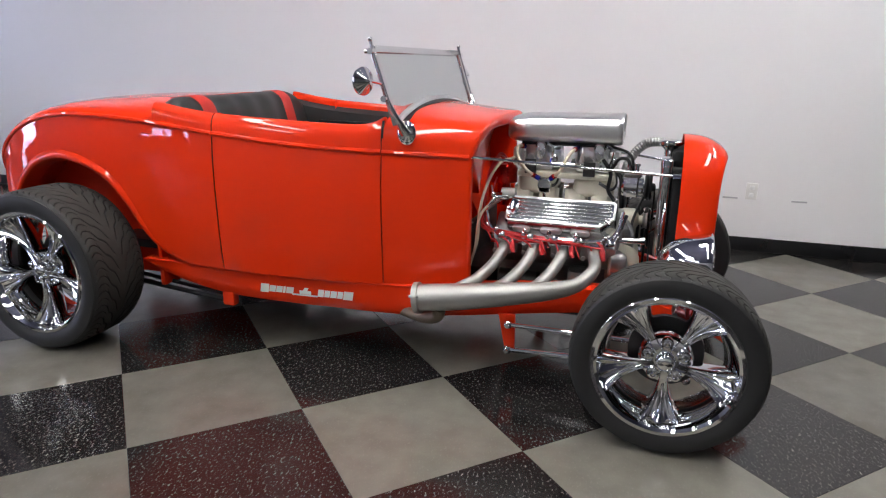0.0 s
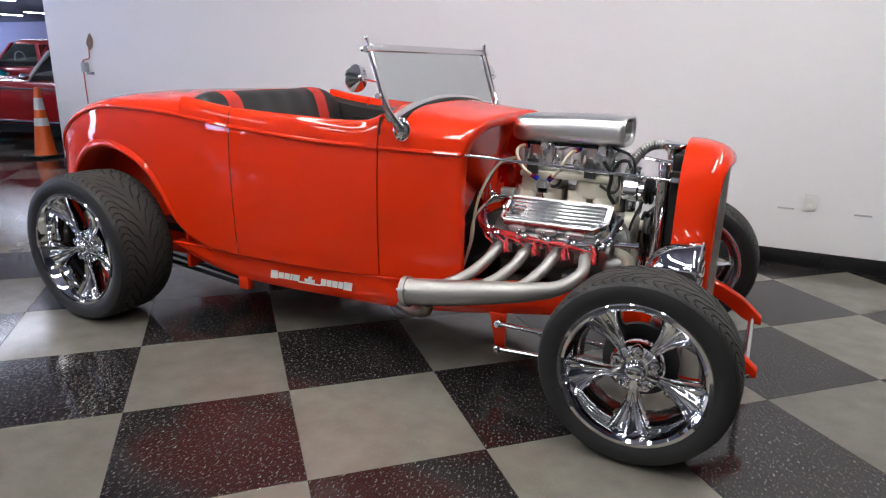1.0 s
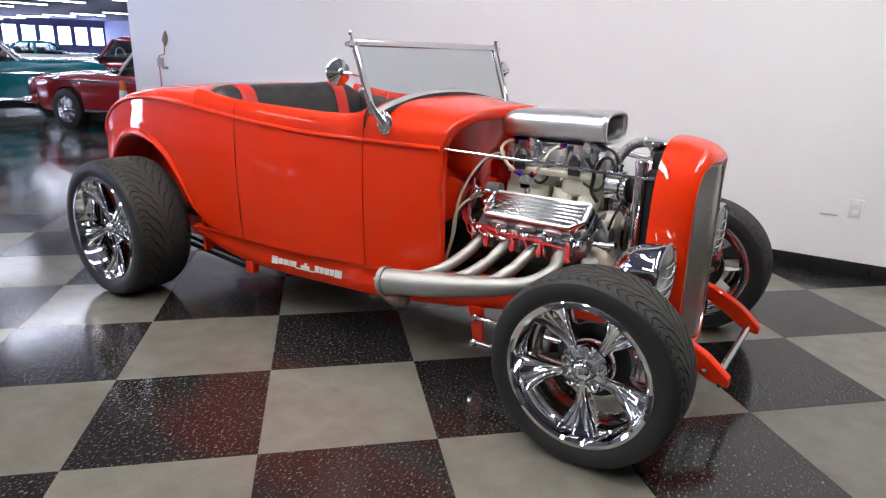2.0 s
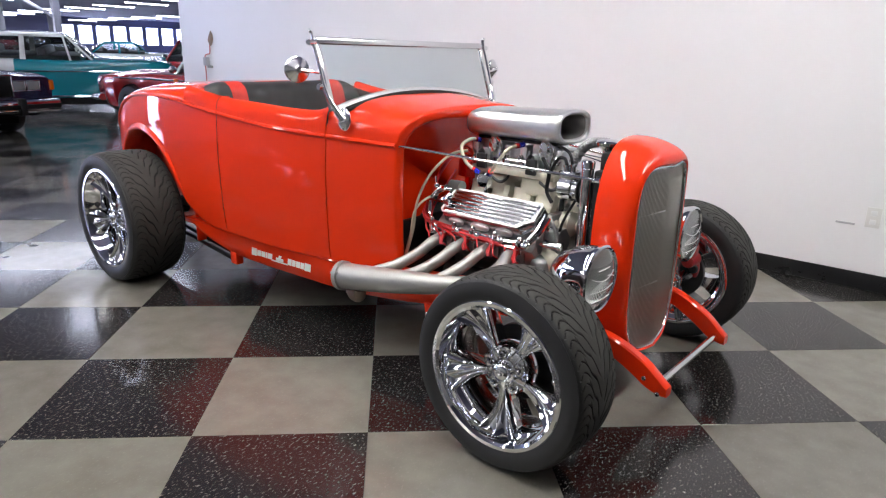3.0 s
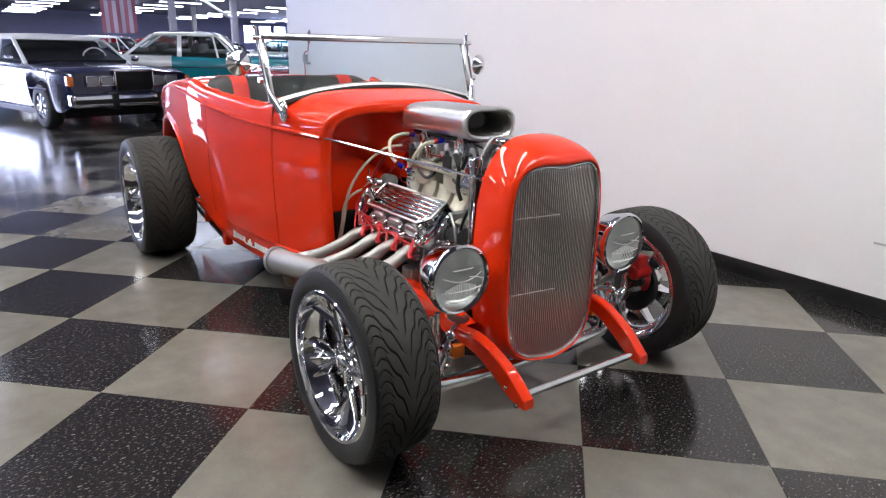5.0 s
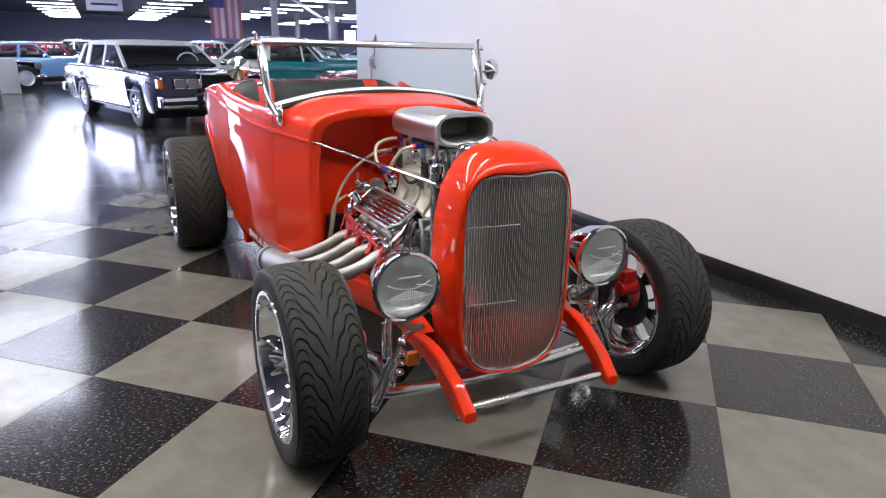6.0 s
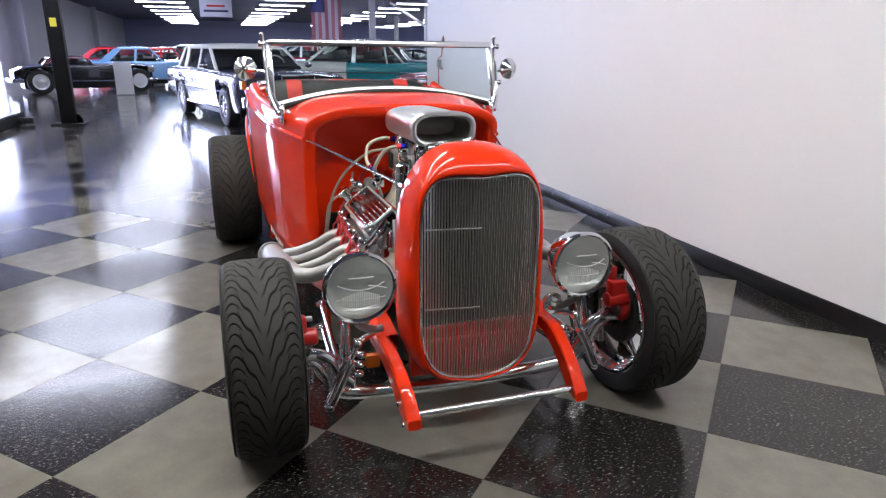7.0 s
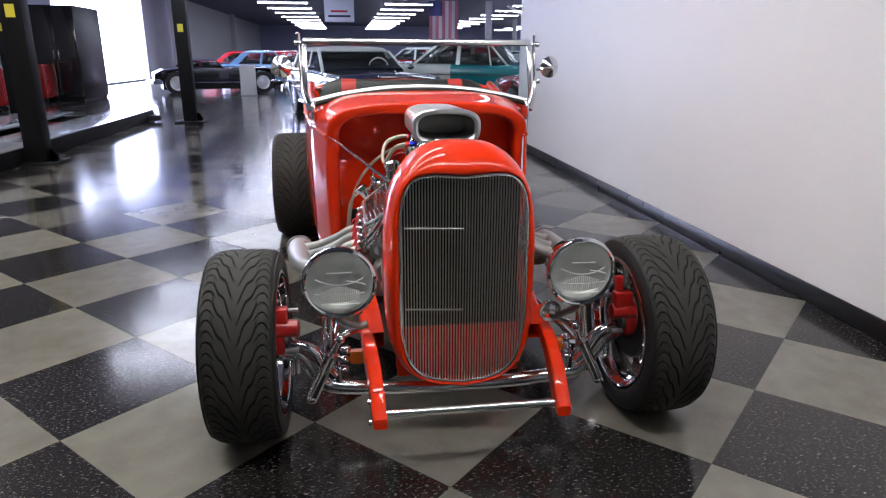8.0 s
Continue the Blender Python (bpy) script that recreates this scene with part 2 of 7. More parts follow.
def curve(table, x):
    """Smooth value of a table of (x, value) at x."""
    xs = [a for a, _ in table]
    if x <= xs[0]:
        return table[0][1]
    if x >= xs[-1]:
        return table[-1][1]
    i = max(k for k in range(len(xs)) if xs[k] <= x)
    i = min(i, len(xs) - 2)
    x0, y0 = table[i]
    x1, y1 = table[i + 1]
    h = x1 - x0

    def slope(k):
        if k == 0:
            return (table[1][1] - table[0][1]) / (xs[1] - xs[0])
        if k == len(xs) - 1:
            return (table[-1][1] - table[-2][1]) / (xs[-1] - xs[-2])
        return (table[k + 1][1] - table[k - 1][1]) / (xs[k + 1] - xs[k - 1])
    t = (x - x0) / h
    m0, m1 = slope(i) * h, slope(i + 1) * h
    return (2 * t ** 3 - 3 * t * t + 1) * y0 + (t ** 3 - 2 * t * t + t) * m0 + (3 * t * t - 2 * t ** 3) * y1 + (t ** 3 - t * t) * m1


def thing(name, label, category, group="", kind="", m=None):
    ob = new(name)
    if m is not None:
        ob.matrix_basis = m
    return tagged(ob, label, category, group, kind)


def solid(name, lo, hi, mat, label, category="", bevel=0.0):
    """A plain piece of the setting."""
    return tagged(part(name, box(bmesh.new(), lo, hi, bevel), mat), label, category, kind="structure")


# ---- the hall ----
XF, XN, YR, YL = -70.0, 11.0, -9.3, 38.0          # far end, near end, side with the lift, far side
WY, WX = 2.08, -4.42                              # face and free end of the white wall
solid("floor_slab", (XF - 0.3, YR - 0.3, -0.3), (XN + 0.3, YL + 0.3, -0.004), SLAB, "dark concrete slab under the vinyl tiles")
solid("ceiling", (XF, YR, CEIL), (XN, YL, CEIL + 0.2), CEILING, "dark painted open ceiling over the showroom")
solid("wall_white", (WX, WY, 0), (XN, WY + 0.16, CEIL), WALL, "smooth white painted partition wall behind the roadster")
# the near end wall is added out of view, dark to keep bounce off the car's front
solid("wall_near_end", (XN, YR - 0.2, 0), (XN + 0.2, WY + 0.16, CEIL), DARKWALL, "unseen dark grey end wall, added to close the hall")
solid("wall_store_end", (WX + 3.0, WY + 0.16, 0), (WX + 3.2, YL, CEIL), GREYWALL, "plain grey wall behind the partition")
solid("wall_far_side", (XF, YL, 0), (WX + 3.2, YL + 0.2, CEIL), NAVYWALL, "blue-grey side wall of the hall")
bmb = bmesh.new()
box(bmb, (WX - 0.012, WY - 0.012, 0), (XN, WY, 0.102), 0.004)
tagged(part("baseboard", bmb, BASE), "glossy black vinyl baseboard along the white wall", kind="structure")
bmb = bmesh.new()
box(bmb, (WX - 0.012, WY + 0.0005, 0), (WX - 0.0005, WY + 0.16, 0.102), 0.003)
tagged(part("baseboard", bmb, BASE), "glossy black vinyl baseboard round the wall's end", kind="structure")

# side wall with the open roll-up door
DX0, DX1, DZ = -27.6, -18.0, 3.7
SX0, SX1, SZ0, SZ1 = -7.0, -5.0, 0.93, 1.20         # low window band that glints in the paintwork
solid("wall_lift_side", (DX1, YR - 0.2, 0), (SX0, YR, CEIL), GREYWALL, "grey painted side wall beside the roll-up door")
solid("wall_lift_side", (SX1, YR - 0.2, 0), (XN, YR, CEIL), GREYWALL, "grey painted side wall beside the car lift")
solid("wall_lift_side", (SX0, YR - 0.2, 0), (SX1, YR, SZ0), GREYWALL, "grey painted side wall below a low window")
solid("wall_lift_side", (SX0, YR - 0.2, SZ1), (SX1, YR, CEIL), GREYWALL, "grey painted side wall above a low window")
solid("wall_lift_side", (XF, YR - 0.2, 0), (DX0, YR, CEIL), GREYWALL, "long grey painted side wall of the hall")
solid("wall_over_door", (DX0, YR - 0.2, DZ), (DX1, YR, CEIL), GREYWALL, "grey wall over the roll-up door")
bmb = bmesh.new()
box(bmb, (DX0 - 16, YR - 2.5, -0.1), (DX1 + 3, YR - 2.4, 5.5))
tagged(part("backdrop", bmb, DAYLIGHT), "overexposed daylight outside the open roll-up door", kind="structure")

# far wall with its band of windows
WINS = [(24.2 + 1.75 * i, 1.45) for i in range(8)]
solid("wall_far_end", (XF - 0.2, YR, 0), (XF, YL, 1.6), NAVYWALL, "blue-grey far wall below the windows")
solid("wall_far_end", (XF - 0.2, YR, 3.5), (XF, YL, CEIL), NAVYWALL, "blue-grey far wall above the windows")
edges = [YR] + [v for y, w in WINS for v in (y, y + w)] + [YL]
for a, b in zip(edges[0::2], edges[1::2]):
    solid("wall_far_end", (XF - 0.2, a, 1.6), (XF, b, 3.5), NAVYWALL, "blue-grey far wall between the windows")
PANE = glass("window_glass", (0.95, 0.97, 1.0))
wn = thing("window", "low daylit window beside the car lift", "window", "", "structure", pose((SX0 + SX1) / 2, YR - 0.1, SZ0))
bmw = bmesh.new()
hw, hh = (SX1 - SX0) / 2, SZ1 - SZ0
for lo, hi in (((-hw, 0.0), (hw, 0.05)), ((-hw, hh - 0.05), (hw, hh)), ((-hw, 0.05), (-hw + 0.05, hh - 0.05)), ((hw - 0.05, 0.05), (hw, hh - 0.05)), ((-0.02, 0.05), (0.02, hh - 0.05))):
    box(bmw, (lo[0], -0.04, lo[1]), (hi[0], 0.04, hi[1]), 0.004)
part("window_frame", bmw, GREYWALL, wn)
for x0, x1 in ((-hw + 0.05, -0.02), (0.02, hw - 0.05)):
    pane = part("pane", box(bmesh.new(), (x0, -0.004, 0.05), (x1, 0.004, hh - 0.05)), PANE, wn)
    pane.visible_shadow = False
bmb = bmesh.new()
box(bmb, (SX0 - 1.2, YR - 1.3, SZ0 - 0.9), (SX1 + 1.2, YR - 1.2, SZ1 + 0.9))
tagged(part("backdrop", bmb, DAYLIGHT), "bright sky outside the low window", kind="structure")
for y, w in WINS:
    wn = thing("window", "bright daylit window in the far wall", "window", "far windows", "structure", pose(XF, y + w / 2, 1.6))
    bmw = bmesh.new()
    for lo, hi in (((-0.12, -w / 2, 0), (0.03, -w / 2 + 0.07, 1.9)), ((-0.12, w / 2 - 0.07, 0), (0.03, w / 2, 1.9)),
                   ((-0.12, -w / 2 + 0.07, 0), (0.03, w / 2 - 0.07, 0.07)), ((-0.12, -w / 2 + 0.07, 1.83), (0.03, w / 2 - 0.07, 1.9)),
                   ((-0.1, -w / 2 + 0.07, 0.92), (0.0, w / 2 - 0.07, 0.97))):
        box(bmw, lo, hi)
    part("window_frame", bmw, NAVYWALL, wn)
    pane = part("pane", box(bmesh.new(), (-0.07, -w / 2 + 0.06, 0.06), (-0.06, w / 2 - 0.06, 1.84)), PANE, wn)
    pane.visible_shadow = False
bmb = bmesh.new()
box(bmb, (XF - 2.2, 20, -0.1), (XF - 2.1, YL + 3, 5))
tagged(part("backdrop", bmb, DAYLIGHT), "bright sky outside the far windows", kind="structure")

# strip lights in ladder rows
def strip_light(lamp_mat, drop):
    t = thing("ceiling_light", "white fluorescent strip light hung under the dark ceiling", "ceiling light", "rows of strip lights")
    part("housing", box(bmesh.new(), (-0.10, -1.22, 0.03), (0.10, 1.22, 0.10), 0.01), REFLECT, t)
    for dy in (-0.9, 0.9):
        part("hanger", lathe(bmesh.new(), [(0.10, 0.0), (0.10, 0.006), (drop, 0.006), (drop, 0.0)], 6, "Z", (0, dy, 0)), STEEL, t)
    part("diffuser", box(bmesh.new(), (-0.10, -1.19, 0.0), (0.10, 1.19, 0.03), 0.008), lamp_mat, t)
    return t


first = {}
ROWS = [(ry, -4.6 - 4.2 * k) for ry in (-3.3, 2.9, 9.5, 16.0, 24.0) for k in range(15) if (ry, k) not in ((-3.3, 0), (2.9, 3))]
ROWS = [(ry, x) for ry, x in ROWS if (ry < 0 or x < -8) and (ry < 9 or x < -10)]
# the lamp at (-6.6, -3.6) is an unseen fill, added to brighten the wall
ROWS += [(ry, -0.3 + 2.1 * k) for ry in (-3.5, -1.1) for k in range(3) if (ry, k) != (-3.5, 2)] + [(0.8, 4.3)] + [(-6.6, -1.3), (-6.6, -3.6)] + [(-3.2, -7.0), (-3.2, -5.6)]
for ry, x in ROWS:
    near_bay = x > -4.5
    if near_bay not in first:
        first[near_bay] = strip_light(*((TUBE, 0.33) if near_bay else (TUBE_FAR, 0.56)))
        first[near_bay].matrix_basis = pose(x, ry, CEIL - (0.32 if near_bay else 0.55))
    else:
        copy_thing(first[near_bay], pose(x, ry, CEIL - (0.32 if near_bay else 0.55)))

# ---- the roadster: x forward, y to its left, origin under the middle of the rear axle ----
rod = thing("roadster", "glossy orange-red hot rod roadster with exposed chrome engine on checkered tiles", "car")

HALFW = [(-0.56, 0.24), (-0.545, 0.33), (-0.50, 0.43), (-0.42, 0.505), (-0.28, 0.548), (-0.12, 0.573), (0, 0.587), (0.22, 0.604), (0.5, 0.612), (0.9, 0.60), (1.3, 0.567), (1.62, 0.525), (1.97, 0.447)]
TOPZ = [(-0.56, 0.62), (-0.545, 0.72), (-0.51, 0.82), (-0.43, 0.925), (-0.31, 1.01), (-0.16, 1.072), (0.02, 1.104), (0.3, 1.117), (0.6, 1.124), (1.2, 1.122), (1.62, 1.117), (1.97, 1.078)]
BELTZ = [(-0.56, 0.53), (-0.545, 0.60), (-0.50, 0.71), (-0.42, 0.83), (-0.28, 0.94), (-0.10, 1.012), (0.12, 1.045), (0.48, 1.036), (0.89, 0.992), (1.28, 0.957), (1.65, 0.942), (1.97, 0.93)]
RIMZ = [(0.45, 1.118), (0.6, 1.112), (0.735, 1.091), (0.89, 1.073), (1.2, 1.056), (1.456, 1.046), (1.57, 1.052), (1.62, 1.075), (1.66, 1.10)]
LOWZ = [(-0.56, 0.46), (-0.4, 0.44), (0.5, 0.415), (0.87, 0.397), (1.3, 0.386), (1.97, 0.40)]
# line of the rear wheel arch, sweeping forward into the sill
ARCH = [(-0.395, 0.42), (-0.375, 0.52), (-0.33, 0.62), (-0.27, 0.70), (-0.208, 0.76), (-0.10, 0.830), (0.066, 0.862), (0.23, 0.830), (0.353, 0.762), (0.436, 0.665), (0.475, 0.60), (0.514, 0.54),
        (0.555, 0.495), (0.603, 0.460), (0.66, 0.432), (0.72, 0.405)]
ARCH_LINE = [(v.x, v.z) for v in smooth_line([(x, 0, z) for x, z in ARCH], 4)]


def low(x):
    z = curve(LOWZ, x)
    return max(z, float(np.interp(x, *zip(*ARCH_LINE)))) if ARCH[0][0] < x < ARCH[-1][0] else z


def side_point(x, t, s, tuck=True):
    """A point of the body's side, t from the sill (0) to the belt (1); s is -1 on the right."""
    w, zb = curve(HALFW, x), curve(BELTZ, x)
    z0 = low(x)
    z = z0 + (zb - z0) * t
    k = (zb - z) / 0.6
    return Vector((x, s * (w - 0.012 * k + 0.007 * math.sin(math.pi * min(1.0, max(0.0, k))) - 0.007 * math.exp(-(k / 0.12) ** 2) + 0.007 - 0.02 * max(0, k - 0.75) ** 2 * 4), z))


def top_point(x, f, s, n=2.4):
    """A point over the belt, f from the belt (0) to the middle line (1)."""
    w, zb, zt = curve(HALFW, x), curve(BELTZ, x), curve(TOPZ, x)
    a = f * math.pi / 2
    return Vector((x, s * w * max(0.0, math.cos(a)) ** (2 / n), zb + (zt - zb) * math.sin(a) ** (2 / n)))


def shoulder(x, s):
    """The rolled edge of the cockpit over the belt."""
    w, zb, zr = curve(HALFW, x), curve(BELTZ, x), curve(RIMZ, x)
    h = zr - zb
    return [Vector((x, s * (w - a), zb + h * b)) for a, b in ((0, 0), (0.002, 0.35), (0.009, 0.68), (0.022, 0.9), (0.038, 1.0), (0.054, 0.97), (0.064, 0.8), (0.068, -0.4))]


def belt_bead(bm, x0, x1, s, n=40, r=0.010):
    pts = []
    for i in range(n + 1):
        p = side_point(x0 + (x1 - x0) * i / n, 1.0, s)
        pts.append(p)
    tube(bm, pts, r, 8, 0)


def arch_stations(x0, x1, n):
    xs = [min(x1, x0 + (x1 - x0) * i / n) for i in range(n + 1)]
    xs += [x for x, _ in ARCH_LINE] + [ARCH[0][0] - 0.0005]
    return sorted(set(round(x, 5) for x in xs if x0 <= x <= x1))


# rear body with deck, right round the tail
bm = bmesh.new()
xs = arch_stations(-0.56, 0.60, 40)
rows = []
for x in xs:
    r = [side_point(x, t / 9, -1) for t in range(10)]
    r += [top_point(x, f / 14, -1) for f in range(1, 15)]
    r += [top_point(x, f / 14, 1) for f in range(13, 0, -1)]
    r += [side_point(x, t / 9, 1) for t in range(9, -1, -1)]
    rows.append(r)
vs = grid(bm, rows)
bm.faces.new(vs[0])
body = part("body", bm, RED, rod, angle=60)
# rolled edge at the front of the deck
bm = bmesh.new()
pts = [top_point(0.60, f / 14, -1) for f in range(4, 15)] + [top_point(0.60, f / 14, 1) for f in range(13, 3, -1)]
tube(bm, [p + Vector((0.0, 0, -0.014)) for p in pts], 0.016, 8, 0)
part("deck_edge", bm, RED, rod)
# quarter panels between deck and door, with the start of the cockpit edge
for s in (-1, 1):
    bm = bmesh.new()
    rows = []
    for i in range(13):
        x = 0.60 + (0.888 - 0.60) * i / 12
        rows.append([side_point(x, t / 9, s) for t in range(10)] + shoulder(x, s)[1:])
    grid(bm, rows)
    part("quarter_panel", bm, RED, rod, angle=60)
    # door
    bm = bmesh.new()
    rows = []
    for i in range(25):
        x = 0.893 + (1.622 - 0.893) * i / 24
        rows.append([side_point(x, t / 9, s) for t in range(10)] + shoulder(x, s)[1:])
    vs = grid(bm, rows)
    for r in (vs[0], vs[-1]):          # turned-in door edges
        inner = [bm.verts.new(v.co + Vector((0, -s * 0.02, 0))) for v in r]
        for a in range(len(r) - 1):
            bm.faces.new((r[a], r[a + 1], inner[a + 1], inner[a]))
    door = part("door", bm, RED, rod, angle=60)
    bm = bmesh.new()
    tube(bm, [side_point(x, 1, s) for x in np.linspace(0.893, 1.622, 30)], 0.010, 8, 0)
    part("belt_moulding", bm, RED, door)
    # black strips behind the shut lines, for the shade in the gaps
    for x in (0.8905, 1.6245):
        bm = bmesh.new()
        a = [side_point(x, t / 9, s) + Vector((0, -s * 0.006, 0)) for t in range(10)] + shoulder(x, s)[1:4]
        a = [p + Vector((0, -s * 0.003, 0)) for p in a]
        grid(bm, [[p + Vector((-0.008, 0, 0)) for p in a], [p + Vector((0.008, 0, 0)) for p in a]])
        part("door_gap", bm, BLACK, rod)
    # belt moulding on body and cowl
    bm = bmesh.new()
    tube(bm, [side_point(x, 1, s) for x in np.linspace(-0.54, 0.888, 70)], 0.010, 8, 0)
    part("belt_moulding", bm, RED, rod)
    bm = bmesh.new()
    tube(bm, [side_point(x, 1, s) for x in np.linspace(1.627, 1.965, 16)], 0.010, 8, 0)
    part("belt_moulding", bm, RED, rod)
    # rolled wheel arch lip, sweeping into the sill
    bm = bmesh.new()
    arch = []
    for x, z in ARCH_LINE:
        k = (curve(BELTZ, x) - z) / 0.6
        arch.append(Vector((x, s * (curve(HALFW, x) - 0.012 * k), z)))
    profile = [(-0.05, 0.0), (-0.032, 0.004), (-0.016, 0.014), (-0.006, 0.024), (0.004, 0.029), (0.014, 0.027), (0.022, 0.018), (0.026, 0.002), (0.034, -0.012), (0.036, -0.05)]
    rows = []
    for i, p in enumerate(arch):
        t_ = arch[min(i + 1, len(arch) - 1)] - arch[max(i - 1, 0)]
        d = Vector((-t_.z, 0, t_.x)).normalized()
        fade = min(1.0, max(0.0, (p.x - 0.36) / 0.34))        # the flare dies away towards the sill
        rows.append([p - d * a + Vector((0, s * (b * (1 - 0.85 * fade) - 0.022 * fade * fade), 0)) for a, b in profile])
    grid(bm, rows)
    part("wheel_arch", bm, RED, rod, angle=70)
    # wheel house
    bm = bmesh.new()
    rows = [[Vector((p.x, p.y - s * d, p.z)) for d in (0.0, 0.09, 0.22, 0.34)] for p in arch[:-1]]
    grid(bm, rows)
    part("wheel_house", bm, RED, rod)
    bm = bmesh.new()
    box(bm, (-0.42, s * 0.34 - 0.012, 0.24), (0.60, s * 0.34 + 0.012, 0.98), 0.01)
    part("inner_panel", bm, RED, rod)
    bm = bmesh.new()
    box(bm, (0.50, min(s * 0.33, s * 0.555), 0.26), (0.525, max(s * 0.33, s * 0.555), 0.56), 0.008)
    part("splash_panel", bm, RED, rod)

# cowl with its rolled front lip
bm = bmesh.new()
rows = []
for i in range(15):
    x = 1.627 + (1.962 - 1.627) * i / 14
    r = [side_point(x, t / 9, -1) for t in range(10)] + [top_point(x, f / 14, -1, 3.1) for f in range(1, 15)]
    r += [top_point(x, f / 14, 1, 3.1) for f in range(13, 0, -1)] + [side_point(x, t / 9, 1) for t in range(9, -1, -1)]
    # the upper edge leans forward over the engine
    rows.append([p + Vector((0.06 * (i / 14) ** 2 * max(0.0, min(1.0, (p.z - 0.93) / 0.17)), 0, 0)) for p in r])
edge = rows[-1]
mid = Vector((1.962, 0, 0.75))
for dx, inset in ((0.008, 0.003), (0.012, 0.012), (0.012, 0.043), (0.005, 0.054), (-0.03, 0.058), (-0.12, 0.058)):
    nr = []
    for p in edge:
        d = Vector((0, p.y - mid.y, p.z - mid.z))
        h = Vector((0, -1 if p.y > 0 else 1, 0)) if p.z < 0.9 and abs(p.y) > 0.3 else -d.normalized()
        nr.append(Vector((p.x + dx, p.y, p.z)) + h * inset)
    rows.append(nr)
vs = grid(bm, rows)
cowl = part("cowl", bm, RED, rod, angle=60)
# recessed firewall
bm = bmesh.new()
rows = []
for k in range(13):
    f = k / 12
    rows.append([Vector((q.x + 0.0, q.y * f, 0.70 + (q.z - 0.70) * f)) for q in nr])
grid(bm, rows)
bmesh.ops.remove_doubles(bm, verts=bm.verts, dist=0.0005)
part("firewall", bm, RED, cowl)
bm = bmesh.new()
box(bm, (1.868, -0.36, 0.40), (1.90, 0.36, 0.585), 0.01)
part("firewall_foot", bm, BLACK, cowl, "black lower edge of the firewall")
bm = bmesh.new()
lathe(bm, [(1.84, 0.030), (1.862, 0.030), (1.866, 0.024), (1.866, 0.0)], 20, "X", (0, -0.25, 0.96))
part("firewall_plug", bm, RED, cowl)
# dash and cowl rear edge
bm = bmesh.new()
edge = [top_point(1.627, f / 14, -1, 3.1) for f in range(0, 15)] + [top_point(1.627, f / 14, 1, 3.1) for f in range(13, -1, -1)]
grid(bm, [[Vector((1.625, p.y * 0.985, p.z - 0.012)) for p in edge], [Vector((1.61, p.y * 0.97, p.z - 0.10)) for p in edge], [Vector((1.66, p.y * 0.96, 0.62)) for p in edge]])
part("dashboard", bm, BLACK, rod)

# cockpit trim
for s in (-1, 1):
    bm = bmesh.new()
    rows = []
    for i in range(21):
        x = 0.55 + (1.64 - 0.55) * i / 20
        w, zr = curve(HALFW, x), curve(RIMZ, x)
        rows.append([(x, s * (w - 0.062), zr - 0.035), (x, s * (w - 0.10), zr - 0.06), (x, s * (w - 0.11), 0.8), (x, s * (w - 0.10), 0.48)])
    grid(bm, rows)
    part("door_trim", bm, LEATHER, rod)
bm = bmesh.new()
box(bm, (0.2, -0.5, 0.42), (1.66, 0.5, 0.46))
part("cockpit_floor", bm, BLACK, rod)
for s in (-1, 1):
    bm = bmesh.new()
    tube(bm, [(x, s * (curve(HALFW, x) - 0.112), 0.955) for x in (0.8, 1.2, 1.55)], 0.006, 6)
    part("trim_piping", bm, BLACK, rod)

# bench seat: tall rolled back with red stripes
SEAT = [(0.50, 0.55), (0.50, 1.05), (0.53, 1.10), (0.58, 1.122), (0.635, 1.118), (0.675, 1.09), (0.70, 1.03), (0.745, 0.85), (0.78, 0.70), (0.98, 0.70), (1.22, 0.72), (1.26, 0.69), (1.26, 0.5)]


def seat_strip(y0, y1, lift, n=10):
    bm = bmesh.new()
    rows = []
    for i in range(n + 1):
        y = y0 + (y1 - y0) * i / n
        e = max(0.0, (abs(y) - 0.40) / 0.12)
        rows.append([Vector((x + (lift if z < 1.1 else 0) + 0.012 * math.cos(y * 38) * (0.3 if z > 0.75 else 0), y, z + lift - 0.05 * e * e * (z > 0.9))) for x, z in [(v.x, v.z) for v in smooth_line([(a, 0, b) for a, b in SEAT], 4)]])
    grid(bm, rows)
    return bm


seat = part("seat", seat_strip(-0.51, 0.51, 0.0, 60), LEATHER, rod, "black leather bench seat with red stripes")
for y0, y1 in ((-0.385, -0.295), (0.285, 0.375)):
    part("stripe", seat_strip(y0, y1, 0.004, 6), REDHIDE, seat)

